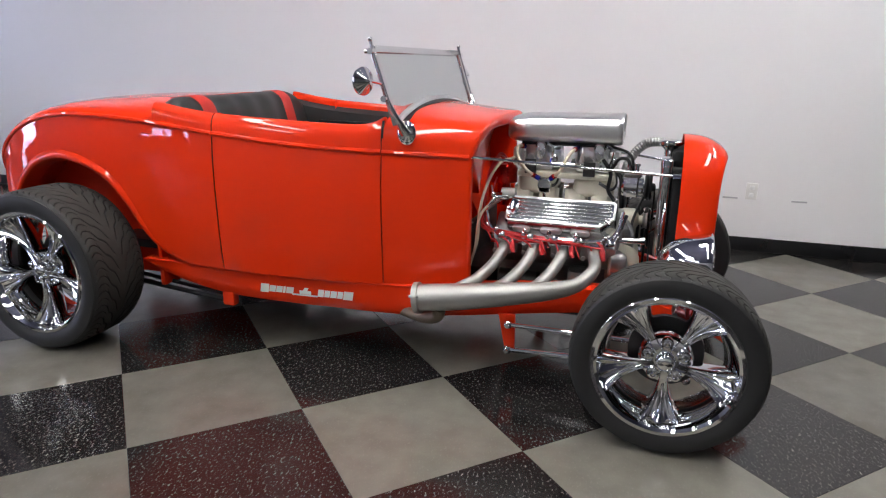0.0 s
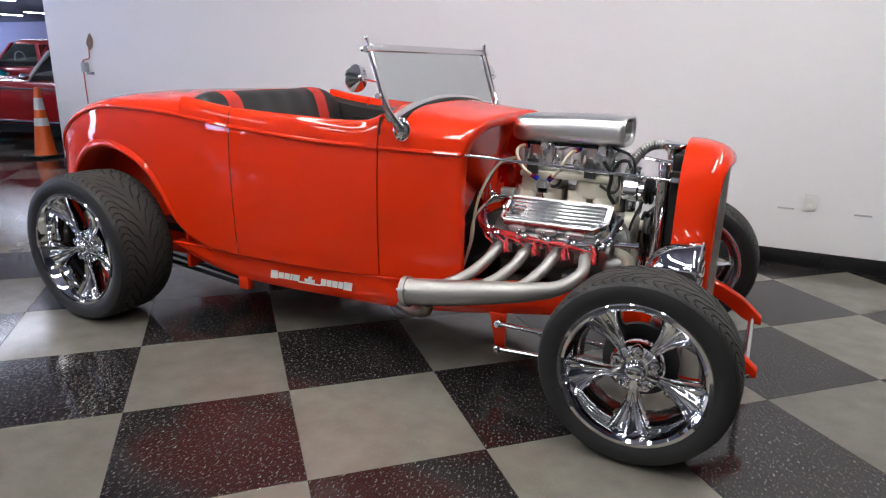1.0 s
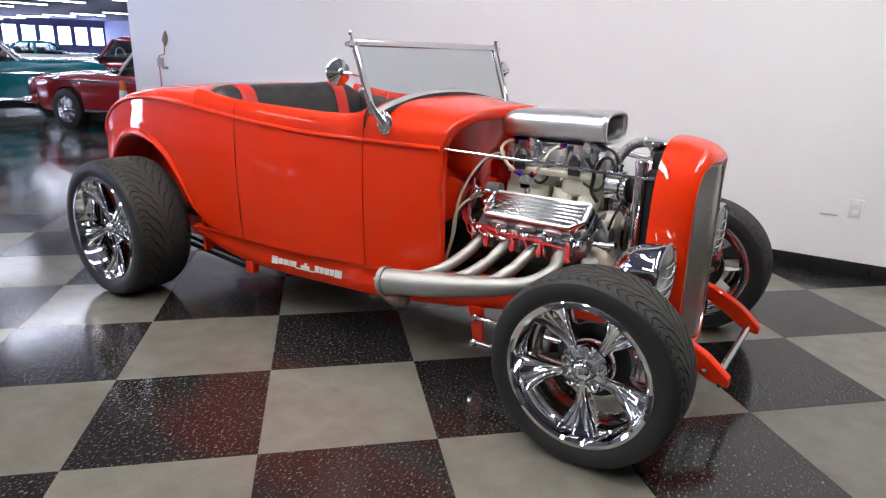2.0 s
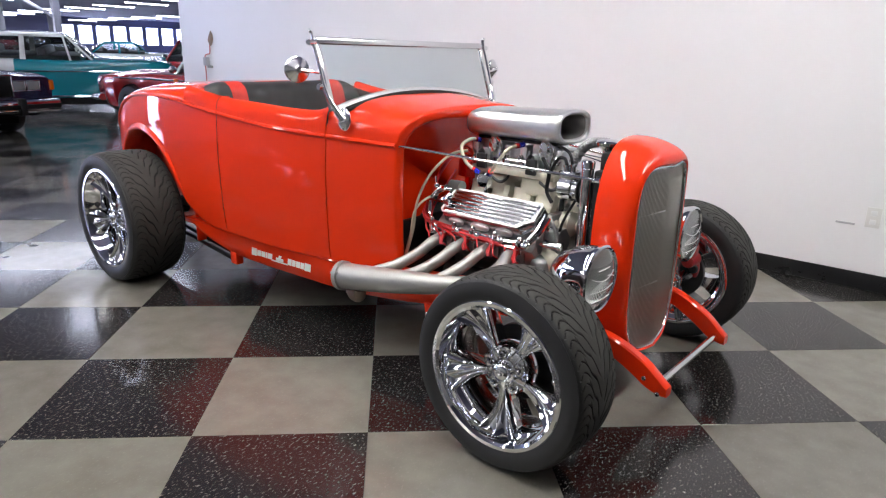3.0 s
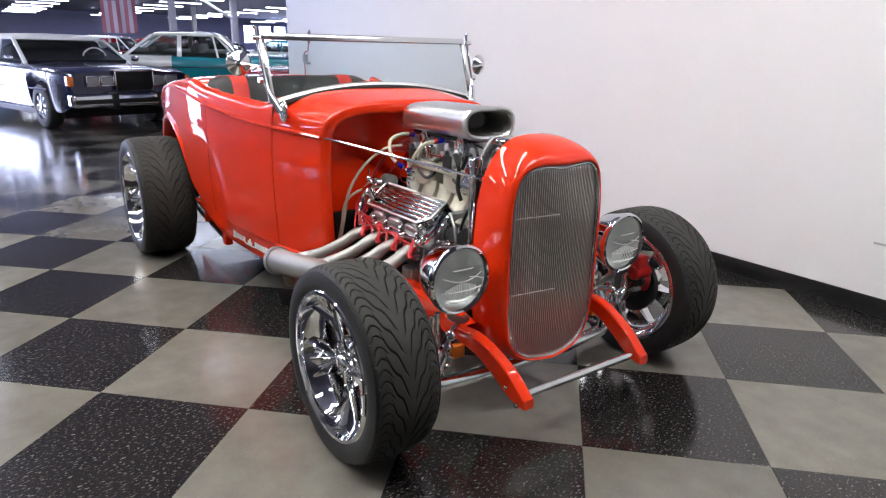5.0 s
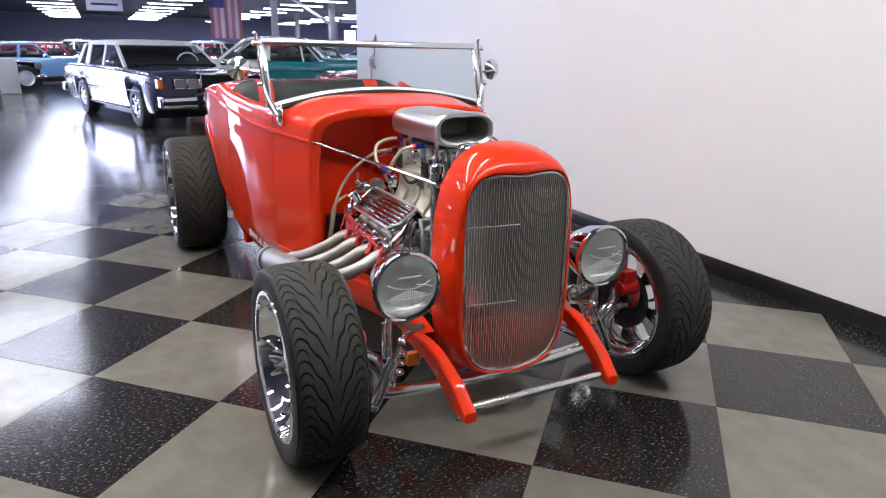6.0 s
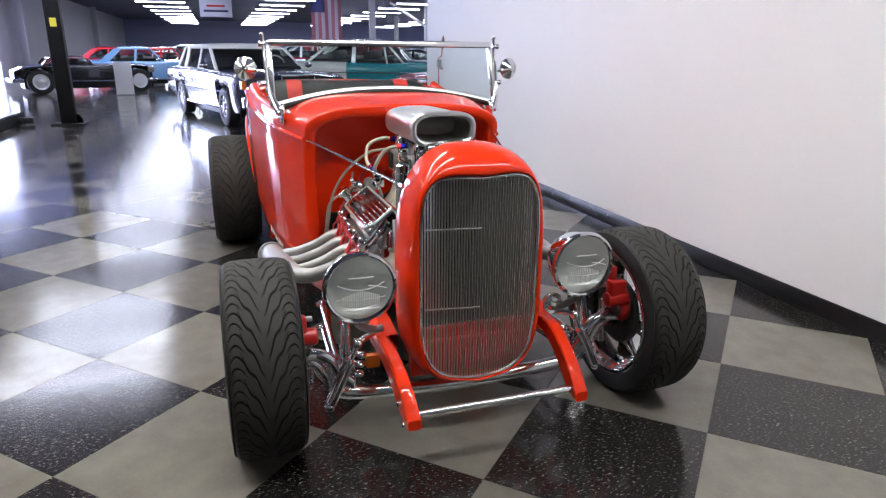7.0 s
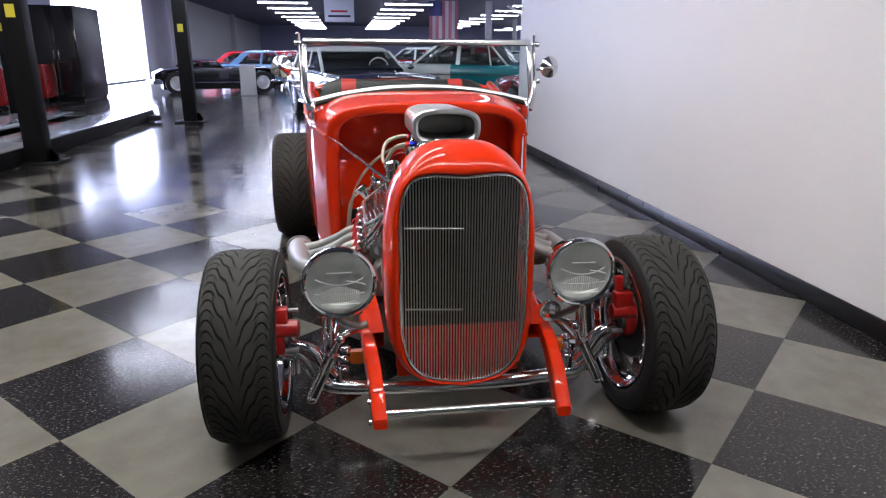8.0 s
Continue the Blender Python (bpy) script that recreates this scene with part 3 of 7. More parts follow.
# frame: side aprons, rails, horns and spreader bar
for s in (-1, 1):
    bm = bmesh.new()
    rows = []
    AP = [(0.44, 0.575, 0.395, 0.372), (0.60, 0.575, 0.40, 0.315), (0.85, 0.57, 0.392, 0.268), (1.1, 0.55, 0.386, 0.252), (1.4, 0.53, 0.386, 0.25), (1.7, 0.505, 0.39, 0.25), (1.95, 0.45, 0.40, 0.258),
          (2.15, 0.405, 0.41, 0.275), (2.45, 0.35, 0.42, 0.30), (2.70, 0.325, 0.39, 0.31), (2.80, 0.318, 0.358, 0.305)]
    fine = []
    for i in range(41):
        x = 0.44 + (2.80 - 0.44) * i / 40
        fine.append((x, curve([(a, b) for a, b, _, _ in AP], x), curve([(a, c) for a, _, c, _ in AP], x), curve([(a, d) for a, _, _, d in AP], x)))
    for x, y, zt, zb in fine:
        rows.append([Vector((x, s * (y - 0.06), zt)), Vector((x, s * (y - 0.012), zt)), Vector((x, s * y, zt - 0.012)), Vector((x, s * y, zb + (zt - zb) * 0.45)), Vector((x, s * (y - 0.006), zb + 0.02)),
                     Vector((x, s * (y - 0.018), zb)), Vector((x, s * (y - 0.06), zb))])
    grid(bm, rows, loop_v=True)
    rail = part("frame_rail", bm, RED, rod)
    bm = bmesh.new()
    tube(bm, [(x, s * (y + 0.001), zt - 0.004) for x, y, zt, zb in fine[:27]], 0.007, 6, 0)
    part("sill_bead", bm, RED, rail)
    # horn
    bm = bmesh.new()
    HORN = [(2.70, 0.318, 0.39, 0.31), (2.80, 0.316, 0.358, 0.305), (2.85, 0.312, 0.358, 0.297), (2.90, 0.308, 0.350, 0.283), (2.95, 0.303, 0.333, 0.258), (3.0, 0.299, 0.309, 0.229), (3.05, 0.295, 0.280, 0.196), (3.10, 0.292, 0.236, 0.180), (3.125, 0.290, 0.214, 0.180)]
    rows = []
    for i in range(25):
        x = 2.70 + 0.425 * i / 24
        y, zt, zb = (curve([(h[0], h[k]) for h in HORN], x) for k in (1, 2, 3))
        c = 0.006
        rows.append([Vector((x, s * (y + dy), z)) for dy, z in ((-0.022 + c, zt), (0.022 - c, zt), (0.022, zt - c), (0.022, zb + c), (0.022 - c, zb), (-0.022 + c, zb), (-0.022, zb + c), (-0.022, zt - c))])
    vs = grid(bm, rows, loop_v=True)
    bm.faces.new(vs[-1])
    horn = part("frame_horn", bm, RED, rod)
    for bx, bz in ((3.045, 0.232), (3.097, 0.190)):
        bm = bmesh.new()
        lathe(bm, [(0.0, 0.009), (0.007, 0.009), (0.010, 0.005), (0.010, 0.0)], 10, "Y", m=pose(bx, s * (0.316), bz) @ Matrix.Diagonal((1, s, 1, 1)))
        part("bolt", bm, CHROME, horn)
bm = bmesh.new()
tube(bm, [(3.085, -0.272, 0.208), (3.085, 0.272, 0.208)], 0.0135, 16)
part("spreader_bar", bm, POLISHED, rod, "polished tube between the frame horns")
bm = bmesh.new()
box(bm, (2.80, -0.22, 0.23), (2.84, 0.22, 0.33), 0.008)
part("crossmember", bm, RED, rod)

# plain white side lettering stood in by bars on each apron
def apron_at(x):
    return curve([(a, b) for a, b, _, _ in AP], x)


for s in (-1, 1):
    def bar(x0, x1, z0, z1, lean=0.0, name="decal_bar"):
        bm = bmesh.new()
        n = 4
        rows = []
        for i in range(n + 1):
            x = x0 + (x1 - x0) * i / n
            rows.append([Vector((x + lean * q, s * (apron_at(x) + 0.0022), z0 + (z1 - z0) * q)) for q in (0.0, 1.0)])
        grid(bm, rows)
        part(name, bm, WHITE, rod)
    z = 0.316
    # two bars with tall ends and a small flyer-shaped mark between them
    for k, (x0, x1, h) in enumerate(((1.045, 1.085, 0.040), (1.088, 1.118, 0.030), (1.121, 1.151, 0.029), (1.154, 1.166, 0.030), (1.169, 1.204, 0.029),
                                     (1.320, 1.348, 0.033), (1.351, 1.376, 0.031), (1.379, 1.408, 0.031), (1.411, 1.436, 0.031), (1.439, 1.482, 0.038))):
        bar(x0, x1, z - h / 2, z + h / 2, 0.006)
    bar(1.20, 1.32, z - 0.020, z - 0.013)
    bar(1.235, 1.29, z - 0.012, z + 0.004)
    bar(1.252, 1.272, z + 0.004, z + 0.018, 0.008)

# grille shell
def outline(hw, z0, z1, nt, nb, k, n=72, dip=0.0, vee=0.0):
    a = 2 * math.pi * k / n
    c, s_ = math.cos(a), math.sin(a)
    zc = (z0 + z1) / 2
    e = 2 / (nt if s_ >= 0 else nb)
    y = hw * math.copysign(abs(c) ** e, c)
    z = zc + (z1 - z0) / 2 * math.copysign(abs(s_) ** e, s_)
    g = max(0.0, 1 - abs(y) / 0.10)
    if s_ > 0.3:
        z -= dip * g
    if s_ < -0.3:
        z -= vee * max(0.0, 1 - abs(y) / 0.17) - vee * 0.5
    return y, z


NO = 96
OUT = [outline(0.256, 0.195, 1.013, 2.75, 4.0, k, NO, 0, 0.012) for k in range(NO)]
OPEN = [outline(0.210, 0.222, 0.928, 5.5, 4.2, k, NO, 0.007, 0.014) for k in range(NO)]
vee = lambda y: 0.030 * (1 - min(1.0, abs(y) / 0.25) ** 1.3)
bm = bmesh.new()
rows = []
SHELL = [(2.80, 0.03, 0), (2.768, 0.02, 0), (2.766, 0.0, 0)]
SHELL += [(2.778 + 0.134 * math.sin(math.radians(a)), 0.88 * (1 - math.cos(math.radians(a))), 0.1 + 0.9 * a / 90) for a in range(6, 91, 6)]
SHELL += [(2.911, 0.93, 1), (2.907, 0.96, 1), (2.900, 0.985, 1), (2.886, 1.0, 1)]
for x, f, e in SHELL:
    rows.append([Vector((x + e * vee(a[0]), a[0] + (b[0] - a[0]) * f, a[1] + (b[1] - a[1]) * f)) for a, b in zip(OUT, OPEN)])
grid(bm, rows, loop_v=True)
shell = part("grille_shell", bm, RED, rod, angle=60)
# bright ring and vertical bars
bm = bmesh.new()
ring = [Vector((2.902 + vee(y), y * 0.985, 0.575 + (z - 0.575) * 0.988)) for y, z in OPEN]
tube(bm, ring + [ring[0]], 0.0055, 8, 0, caps=False)
grille = part("grille", bm, POLISHED, rod, "stainless grille of fine vertical bars")
NB = 44
UP = list(zip(*sorted((y, z) for y, z in OPEN if z > 0.6)))
DOWN = list(zip(*sorted((y, z) for y, z in OPEN if z < 0.6)))
for i in range(NB):
    y = -0.199 + 0.398 * i / (NB - 1)
    zt = np.interp(y, UP[0], UP[1]) - 0.002
    zb = np.interp(y, DOWN[0], DOWN[1]) + 0.004
    bm = bmesh.new()
    x = 2.882 + vee(y)
    box(bm, (x + 0.004, y - 0.0014, zb), (x + 0.014, y + 0.0014, zt))
    part("bar", bm, GRILLE, grille)
for z in (0.478, 0.752):
    bm = bmesh.new()
    tube(bm, [(2.900, -0.192, z), (2.925, -0.004, z)], 0.0027, 6, 0)
    part("cross_wire", bm, SATIN, grille)
bm = bmesh.new()
box(bm, (2.725, -0.204, 0.36), (2.775, 0.204, 0.90), 0.012)
radiator = part("radiator", bm, CORE, rod, "black radiator core behind the grille")
bm = bmesh.new()
for s in (-1, 1):
    box(bm, (2.735, s * 0.207 - 0.009, 0.36), (2.772, s * 0.207 + 0.009, 0.88), 0.004)
box(bm, (2.725, -0.17, 0.88), (2.78, 0.17, 0.965), 0.02)
part("radiator_tank", bm, BLACK, radiator)
bm = bmesh.new()
box(bm, (2.79, -0.215, 0.19), (2.815, 0.215, 0.372), 0.008)
part("lower_pan", bm, RED, shell, "red pan behind the foot of the grille")

# headlamps
def headlamp(y):
    bm = bmesh.new()
    prof = [(-0.165, 0.0), (-0.163, 0.02), (-0.15, 0.045), (-0.12, 0.075), (-0.07, 0.10), (-0.02, 0.112), (0.0, 0.118), (0.012, 0.121), (0.022, 0.119), (0.026, 0.112), (0.022, 0.107)]
    lathe(bm, prof, 40, "X", (2.868, y, 0.574))
    lamp = part("headlamp", bm, CHROME, rod, "round chrome headlamp with a clear fluted lens")
    bm = bmesh.new()
    lathe(bm, [(0.004, 0.109), (-0.03, 0.09), (-0.06, 0.05), (-0.07, 0.018), (-0.07, 0.0)], 36, "X", (2.868, y, 0.574))
    part("reflector", bm, REFLECTOR, lamp)
    bm = bmesh.new()
    rows = []
    for i in range(33):
        r = 0.109 * i / 32
        rows.append([Vector((2.888 + 0.016 * (1 - (r / 0.109) ** 2) + 0.0006 * math.cos(r * math.cos(a) * 620) * (1 if r * math.sin(a) < -0.03 else 0.12), y + r * math.cos(a), 0.574 + r * math.sin(a))) for a in [2 * math.pi * k / 120 for k in range(120)]])
    back = [[Vector((p.x - 0.005, p.y, p.z)) for p in r] for r in reversed(rows)]
    grid(bm, rows + back, loop_v=True)
    bmesh.ops.remove_doubles(bm, verts=bm.verts, dist=0.00005)
    lens = part("lens", bm, LENS, lamp)
    lens.visible_shadow = False
    # flutes behind the lower half of the lens, coloured white as the bulb's reflection
    bm = bmesh.new()
    for k in range(18):
        yy = -0.062 + 0.124 * (k + 0.5) / 18
        zt = -0.018 + 0.010 * math.cos(yy * 40)
        zb = -0.066 + 0.010 * (yy / 0.06) ** 2
        if zt - zb < 0.01:
            continue
        rows = []
        for q in range(6):
            z = zb + (zt - zb) * q / 5
            x = 2.8795 + 0.016 * (1 - (yy * yy + z * z) / 0.109 ** 2) - 0.004
            rows.append([Vector((x, y + yy - 0.0034, 0.574 + z)), Vector((x + 0.0018, y + yy, 0.574 + z)), Vector((x, y + yy + 0.0034, 0.574 + z))])
        grid(bm, rows)
    part("flutes", bm, FLUTEGLINT, lamp, "lens flutes, white for the bulb's reflection")
    bm = bmesh.new()
    for dz, amp, q0, q1 in ((0.040, 0.0, -0.45, 0.45), (0.026, 0.026, -0.86, 0.86), (-0.030, 0.004, -0.9, 0.9), (-0.066, 0.003, -0.7, 0.7), (-0.006, -0.02, 0.25, 0.95)):
        qs = [q0 + (q1 - q0) * k / 8 for k in range(9)]
        line = []
        for q in qs:
            yy, zz = q * 0.088, dz - amp * (1 - q * q)
            line.append((2.8885 + 0.016 * (1 - (yy * yy + zz * zz) / 0.109 ** 2), y + yy, 0.574 + zz))
        tube(bm, line, 0.0017, 6, 0)
    part("lens_rib", bm, REFLECT, lamp)
    s = math.copysign(1, y)
    bm = bmesh.new()
    tube(bm, [(2.845, y, 0.465), (2.84, y, 0.43), (2.83, s * 0.345, 0.40), (2.82, s * 0.318, 0.40)], [0.018, 0.014, 0.013, 0.013], 12)
    part("bracket", bm, STEEL, lamp)


headlamp(-0.400)
headlamp(0.407)

# ---- wheels ----
def tread_depth(th, v, n):
    """Groove pattern of a directional tyre; v across the tread from -1 to 1."""
    a = abs(v)
    ph = th * n / (2 * math.pi) + (0.5 if v > 0 else 0.0)
    d = 0.0
    # crescents bowed over the shoulder
    if a > 0.56:
        bow = 0.55 * ((a - 0.84) / 0.16) ** 2 if a > 0.84 else 13.0 * (0.84 - a) ** 2
        q = abs((ph + bow) % 1.0 - 0.5)
        d = max(d, (1.2 - (q / 0.070) ** 2) * min(1.0, (a - 0.56) * 12))
    # every second one goes on as a long wavy slash, almost along the tread
    if 0.06 < a < 0.72:
        run = 6.2 * (0.70 - a) + 0.26 * math.sin(a * 15)
        q = abs(((ph + run) * 0.5 + 0.25) % 1.0 - 0.5)
        d = max(d, (1.2 - (q / 0.080) ** 2) * min(1.0, (a - 0.06) * 9, (0.72 - a) * 9))
    return max(0.0, min(1.0, d))


def tyre_mesh(R, rr, w, lugs, way=1):
    h = w / 2
    side = [(-h * 0.84, rr - 0.012), (-h * 0.90, rr + 0.004), (-h * 0.97, rr + 0.02), (-h, rr + (R - rr) * 0.45), (-h * 0.985, rr + (R - rr) * 0.66), (-h * 0.955, rr + (R - rr) * 0.80), (-h * 0.915, R - 0.0205), (-h * 0.875, R - 0.0135)]
    nt, nc = 80, 1240
    rows = []
    for i in range(nc):
        a = 2 * math.pi * i / nc
        prof = [(y, r) for y, r in side]
        for k in range(nt + 1):
            v = -1 + 2 * k / nt
            y = v * h * 0.84
            prof.append((y, R - 0.004 * v * v - 0.006 * v ** 8 - 0.0060 * tread_depth(a * way, v, lugs)))
        prof += [(-y, r) for y, r in reversed(side)]
        rows.append([Vector((r * math.cos(a), y, r * math.sin(a))) for y, r in prof])
    bm = bmesh.new()
    grid(bm, rows, loop_u=True)
    for f in bm.faces:                 # sidewall, groove, dusty tread
        c = f.calc_center_median()
        v = c.y / (h * 0.84)
        if abs(v) < 1:
            f.material_index = 1 if R - 0.004 * v * v - 0.006 * v ** 8 - math.hypot(c.x, c.z) > 0.0026 else 2
    return bm


def tyre(top, *measures):
    t = part("tyre", tyre_mesh(*measures), RUBBER, top, "wide black tyre with swept tread grooves", angle=50)
    t.data.materials.append(GROOVE)
    t.data.materials.append(TREAD)
    return t


SPOKE_CACHE = {}


def wheel(side, x, y, R, rr, w, lugs, steer, name="wheel"):
    """Chrome five-spoke wheel with tyre; built for the right side, turned round for the left."""
    key = (R, rr, w)
    place = pose(x, y, R, 0, 0, steer + (180 if side > 0 else 0))
    if key in SPOKE_CACHE:
        old, kids = SPOKE_CACHE[key]
        top = again(old, rod, place, "chrome five-spoke wheel with a low-profile tyre")
        for k in kids:
            if k.name.startswith("tyre"):      # the tread points forward on both sides
                tyre(top, R, rr, w, lugs, -1)
            else:
                again(k, top, k.matrix_basis.copy())
        return top
    h = w / 2
    bm = bmesh.new()
    lathe(bm, [(-h * 0.86, rr + 0.004), (-h * 0.93, rr + 0.012), (-h * 0.965, rr + 0.008), (-h * 0.965, rr - 0.004), (-h * 0.90, rr - 0.013), (-h * 0.62, rr - 0.018), (-h * 0.52, rr - 0.026), (-h * 0.36, rr - 0.036), (-h * 0.1, rr - 0.040)], 72, "Y")
    top = part(name, bm, CHROME, rod, "chrome five-spoke wheel with a low-profile tyre")
    top.matrix_basis = place
    kids = [tyre(top, R, rr, w, lugs)]
    # chrome as well; the shade deep inside the rim is put into its colour
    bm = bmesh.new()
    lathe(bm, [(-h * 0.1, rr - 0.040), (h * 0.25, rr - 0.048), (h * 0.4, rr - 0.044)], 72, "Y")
    kids.append(part("barrel", bm, BARREL, top, "chrome inner barrel of the rim, coloured dark for the shade inside"))
    bm = bmesh.new()
    lathe(bm, [(h * 0.4, rr - 0.044), (h * 0.55, rr - 0.040), (h * 0.60, rr - 0.030), (h * 0.72, rr - 0.027), (h * 0.76, rr - 0.020), (h * 0.90, rr - 0.013), (h * 0.965, rr - 0.004), (h * 0.975, rr + 0.006), (h * 0.96, rr + 0.012), (h * 0.86, rr + 0.004)], 72, "Y")
    kids.append(part("inner_flange", bm, CHROME, top))
    # hub, set deep behind the lip
    yh = -h + 0.054
    bm = bmesh.new()
    lathe(bm, [(yh + 0.09, 0.092), (yh + 0.045, 0.090), (yh + 0.025, 0.080), (yh + 0.018, 0.056), (yh + 0.018, 0.034), (yh + 0.0, 0.032), (yh - 0.008, 0.026), (yh - 0.012, 0.012), (yh - 0.012, 0.0)], 40, "Y")
    kids.append(part("hub", bm, CHROME, top))
    # one spoke: slim at the hub, opening like a trumpet to the rim, with three rounded ridges
    bm = bmesh.new()
    ro = rr - 0.018
    rows = []
    for i in range(19):
        t = i / 18
        r = 0.040 + (ro - 0.040) * t
        half = 0.017 + 0.010 * t + 0.062 * max(0.0, t - 0.15) ** 2.1 * 1.4
        yc = yh + 0.024 + 0.010 * math.sin(math.pi * t) - 0.026 * t ** 3
        row = []
        for k in range(21):
            q = -1 + 2 * k / 20
            edge = math.exp(-((abs(q) - 0.72) / 0.17) ** 2)
            mid = math.exp(-(q / 0.20) ** 2) * min(1.0, max(0.0, (t - 0.25) * 2.5))
            dy = -(0.022 * edge + 0.015 * mid) * (0.75 + 0.35 * t)
            drop = 0.034 * max(0.0, abs(q) - 0.84) / 0.16
            row.append(Vector((q * half, yc + dy + drop, -r)))
        under = [Vector((q * half * 0.9, yc + 0.05, -r)) for q in (0.9, 0.3, -0.3, -0.9)]
        rows.append(row + under)
    vs = grid(bm, rows, loop_v=True)
    sp = part("spoke", bm, CHROME, top, angle=60)
    kids.append(sp)
    for i in range(1, 5):
        kids.append(again(sp, top, Matrix.Rotation(2 * math.pi * i / 5, 4, "Y")))
    bm = bmesh.new()
    lathe(bm, [(0.03, 0.024), (0.002, 0.022), (-0.004, 0.018), (-0.005, 0.012), (0.008, 0.0115), (0.008, 0.0)], 20, "Y", (0, yh + 0.016, 0.062))
    lathe(bm, [(0.012, 0.0088), (-0.010, 0.0088), (-0.014, 0.005), (-0.014, 0.0)], 6, "Y", (0, yh + 0.016, 0.062))
    nut = part("lug_nut", bm, CHROME, top)
    
    kids.append(nut)
    for i in range(1, 5):
        kids.append(again(nut, top, Matrix.Rotation(2 * math.pi * i / 5, 4, "Y")))
    bm = bmesh.new()
    lathe(bm, [(0.0, 0.0), (0.0, rr * 0.54), (0.022, rr * 0.54), (0.022, 0.06), (0.05, 0.06), (0.05, 0.0)], 48, "Y", (0, 0.045, 0))
    kids.append(part("brake_disc", bm, DARKSTEEL, top, "dark steel brake disc"))
    SPOKE_CACHE[key] = (top, kids)
    return top


FR, RR_ = (0.325, 0.237, 0.232, 62), (0.368, 0.270, 0.310, 66)
wheel(-1, 2.76, -0.711, *FR, 0)
wheel(1, 2.76, 0.711, *FR, 0)
wheel(-1, 0.085, -0.726, *RR_, 0)
wheel(1, 0.085, 0.726, *RR_, 0)

# red brake calipers ahead of the discs
for x, y, r, z0, a0, a1 in ((2.76, 0.620, 0.115, 0.355, -14, 80), (0.075, 0.66, 0.15, 0.372, 100, 155)):
    for s in (-1, 1):
        bm = bmesh.new()
        rows = []
        for i in range(13):
            t = i / 12
            a = math.radians(a0 + (a1 - a0) * t)
            k = 0.55 + 0.45 * math.sin(math.pi * (0.1 + 0.8 * t))
            ring = []
            for j in range(12):
                b_ = 2 * math.pi * j / 12
                rad = r * (0.88 + 0.15 * k * math.copysign(abs(math.cos(b_)) ** 0.7, math.cos(b_)))
                yy = y - 0.012 + 0.030 * k * math.copysign(abs(math.sin(b_)) ** 0.7, math.sin(b_))
                ring.append(Vector((x + rad * math.cos(a), s * yy, z0 + rad * math.sin(a))))
            rows.append(ring)
        vs = grid(bm, rows, loop_v=True)
        bm.faces.new(vs[0])
        bm.faces.new(vs[-1])
        caliper = part("brake_caliper", bm, CALIPER, rod, "red painted brake caliper")
        if x > 1:
            # inboard cylinder, its bridge and the mounting ear
            bm = bmesh.new()
            am = math.radians((a0 + a1) / 2)
            cx, cz = x + 0.86 * r * math.cos(am), z0 + 0.86 * r * math.sin(am)
            lathe(bm, [(-0.055, 0.0), (-0.055, 0.020), (-0.050, 0.028), (-0.020, 0.031), (0.0, 0.034), (0.03, 0.034)], 24, "Y", m=pose(cx, s * (y - 0.028), cz) @ Matrix.Diagonal((1, s, 1, 1)))
            box(bm, (-0.022, -0.045, -0.024), (0.022, 0.020, 0.075), 0.008, pose(cx, s * (y - 0.028), cz))
            box(bm, (-0.012, -0.050, 0.040), (0.012, -0.022, 0.125), 0.006, pose(cx - 0.02, s * (y - 0.012), cz))
            part("cylinder", bm, CALIPER, caliper)
        for f in (0.25, 0.72):
            a = math.radians(a0 + (a1 - a0) * f)
            bm = bmesh.new()
            lathe(bm, [(0.0, 0.022), (0.010, 0.022), (0.015, 0.016), (0.015, 0.0)], 16, "Y", m=pose(x + 0.88 * r * math.cos(a), s * (y - 0.036), z0 + 0.88 * r * math.sin(a)) @ Matrix.Diagonal((1, -s, 1, 1)))
            part("piston_boss", bm, DARKSTEEL, caliper)
        for f in (0.02, 0.98):
            bm = bmesh.new()
            a = math.radians(a0 + (a1 - a0) * f)
            tube(bm, [(x + 0.8 * r * math.cos(a), s * (y - 0.075), z0 + 0.8 * r * math.sin(a)), (x + 0.8 * r * math.cos(a), s * (y + 0.01), z0 + 0.8 * r * math.sin(a))], 0.010, 8)
            part("caliper_pin", bm, STEEL, caliper)

# ---- windscreen ----
bm = bmesh.new()
def ws(y, z):
    return Vector((1.700 - (z - 1.05) * 0.33, y, z))


def ws_low(y):
    return 1.062 + 0.070 * (1 - min(1.0, abs(y) / 0.53) ** 2.1)


ys = np.linspace(-0.53, 0.53, 25)
front = [[ws(y, ws_low(y) + (1.325 - ws_low(y)) * t) for t in np.linspace(0, 1, 6)] for y in ys]
back = [[p + Vector((-0.006, 0, 0)) for p in r] for r in front]
g1 = grid(bm, front)
g2 = grid(bm, back)
n, m_ = len(ys), 6
ringf = [g1[i][0] for i in range(n)] + [g1[-1][j] for j in range(1, m_)] + [g1[i][-1] for i in range(n - 2, -1, -1)] + [g1[0][j] for j in range(m_ - 2, 0, -1)]
ringb = [g2[i][0] for i in range(n)] + [g2[-1][j] for j in range(1, m_)] + [g2[i][-1] for i in range(n - 2, -1, -1)] + [g2[0][j] for j in range(m_ - 2, 0, -1)]
for i in range(len(ringf)):
    k = (i + 1) % len(ringf)
    bm.faces.new((ringf[i], ringf[k], ringb[k], ringb[i]))
bm2 = bmesh.new()
box(bm2, (-0.011, -0.548, -0.014), (0.011, 0.548, 0.014), 0.004, pose(1.608, 0, 1.332, 0, -18, 0))
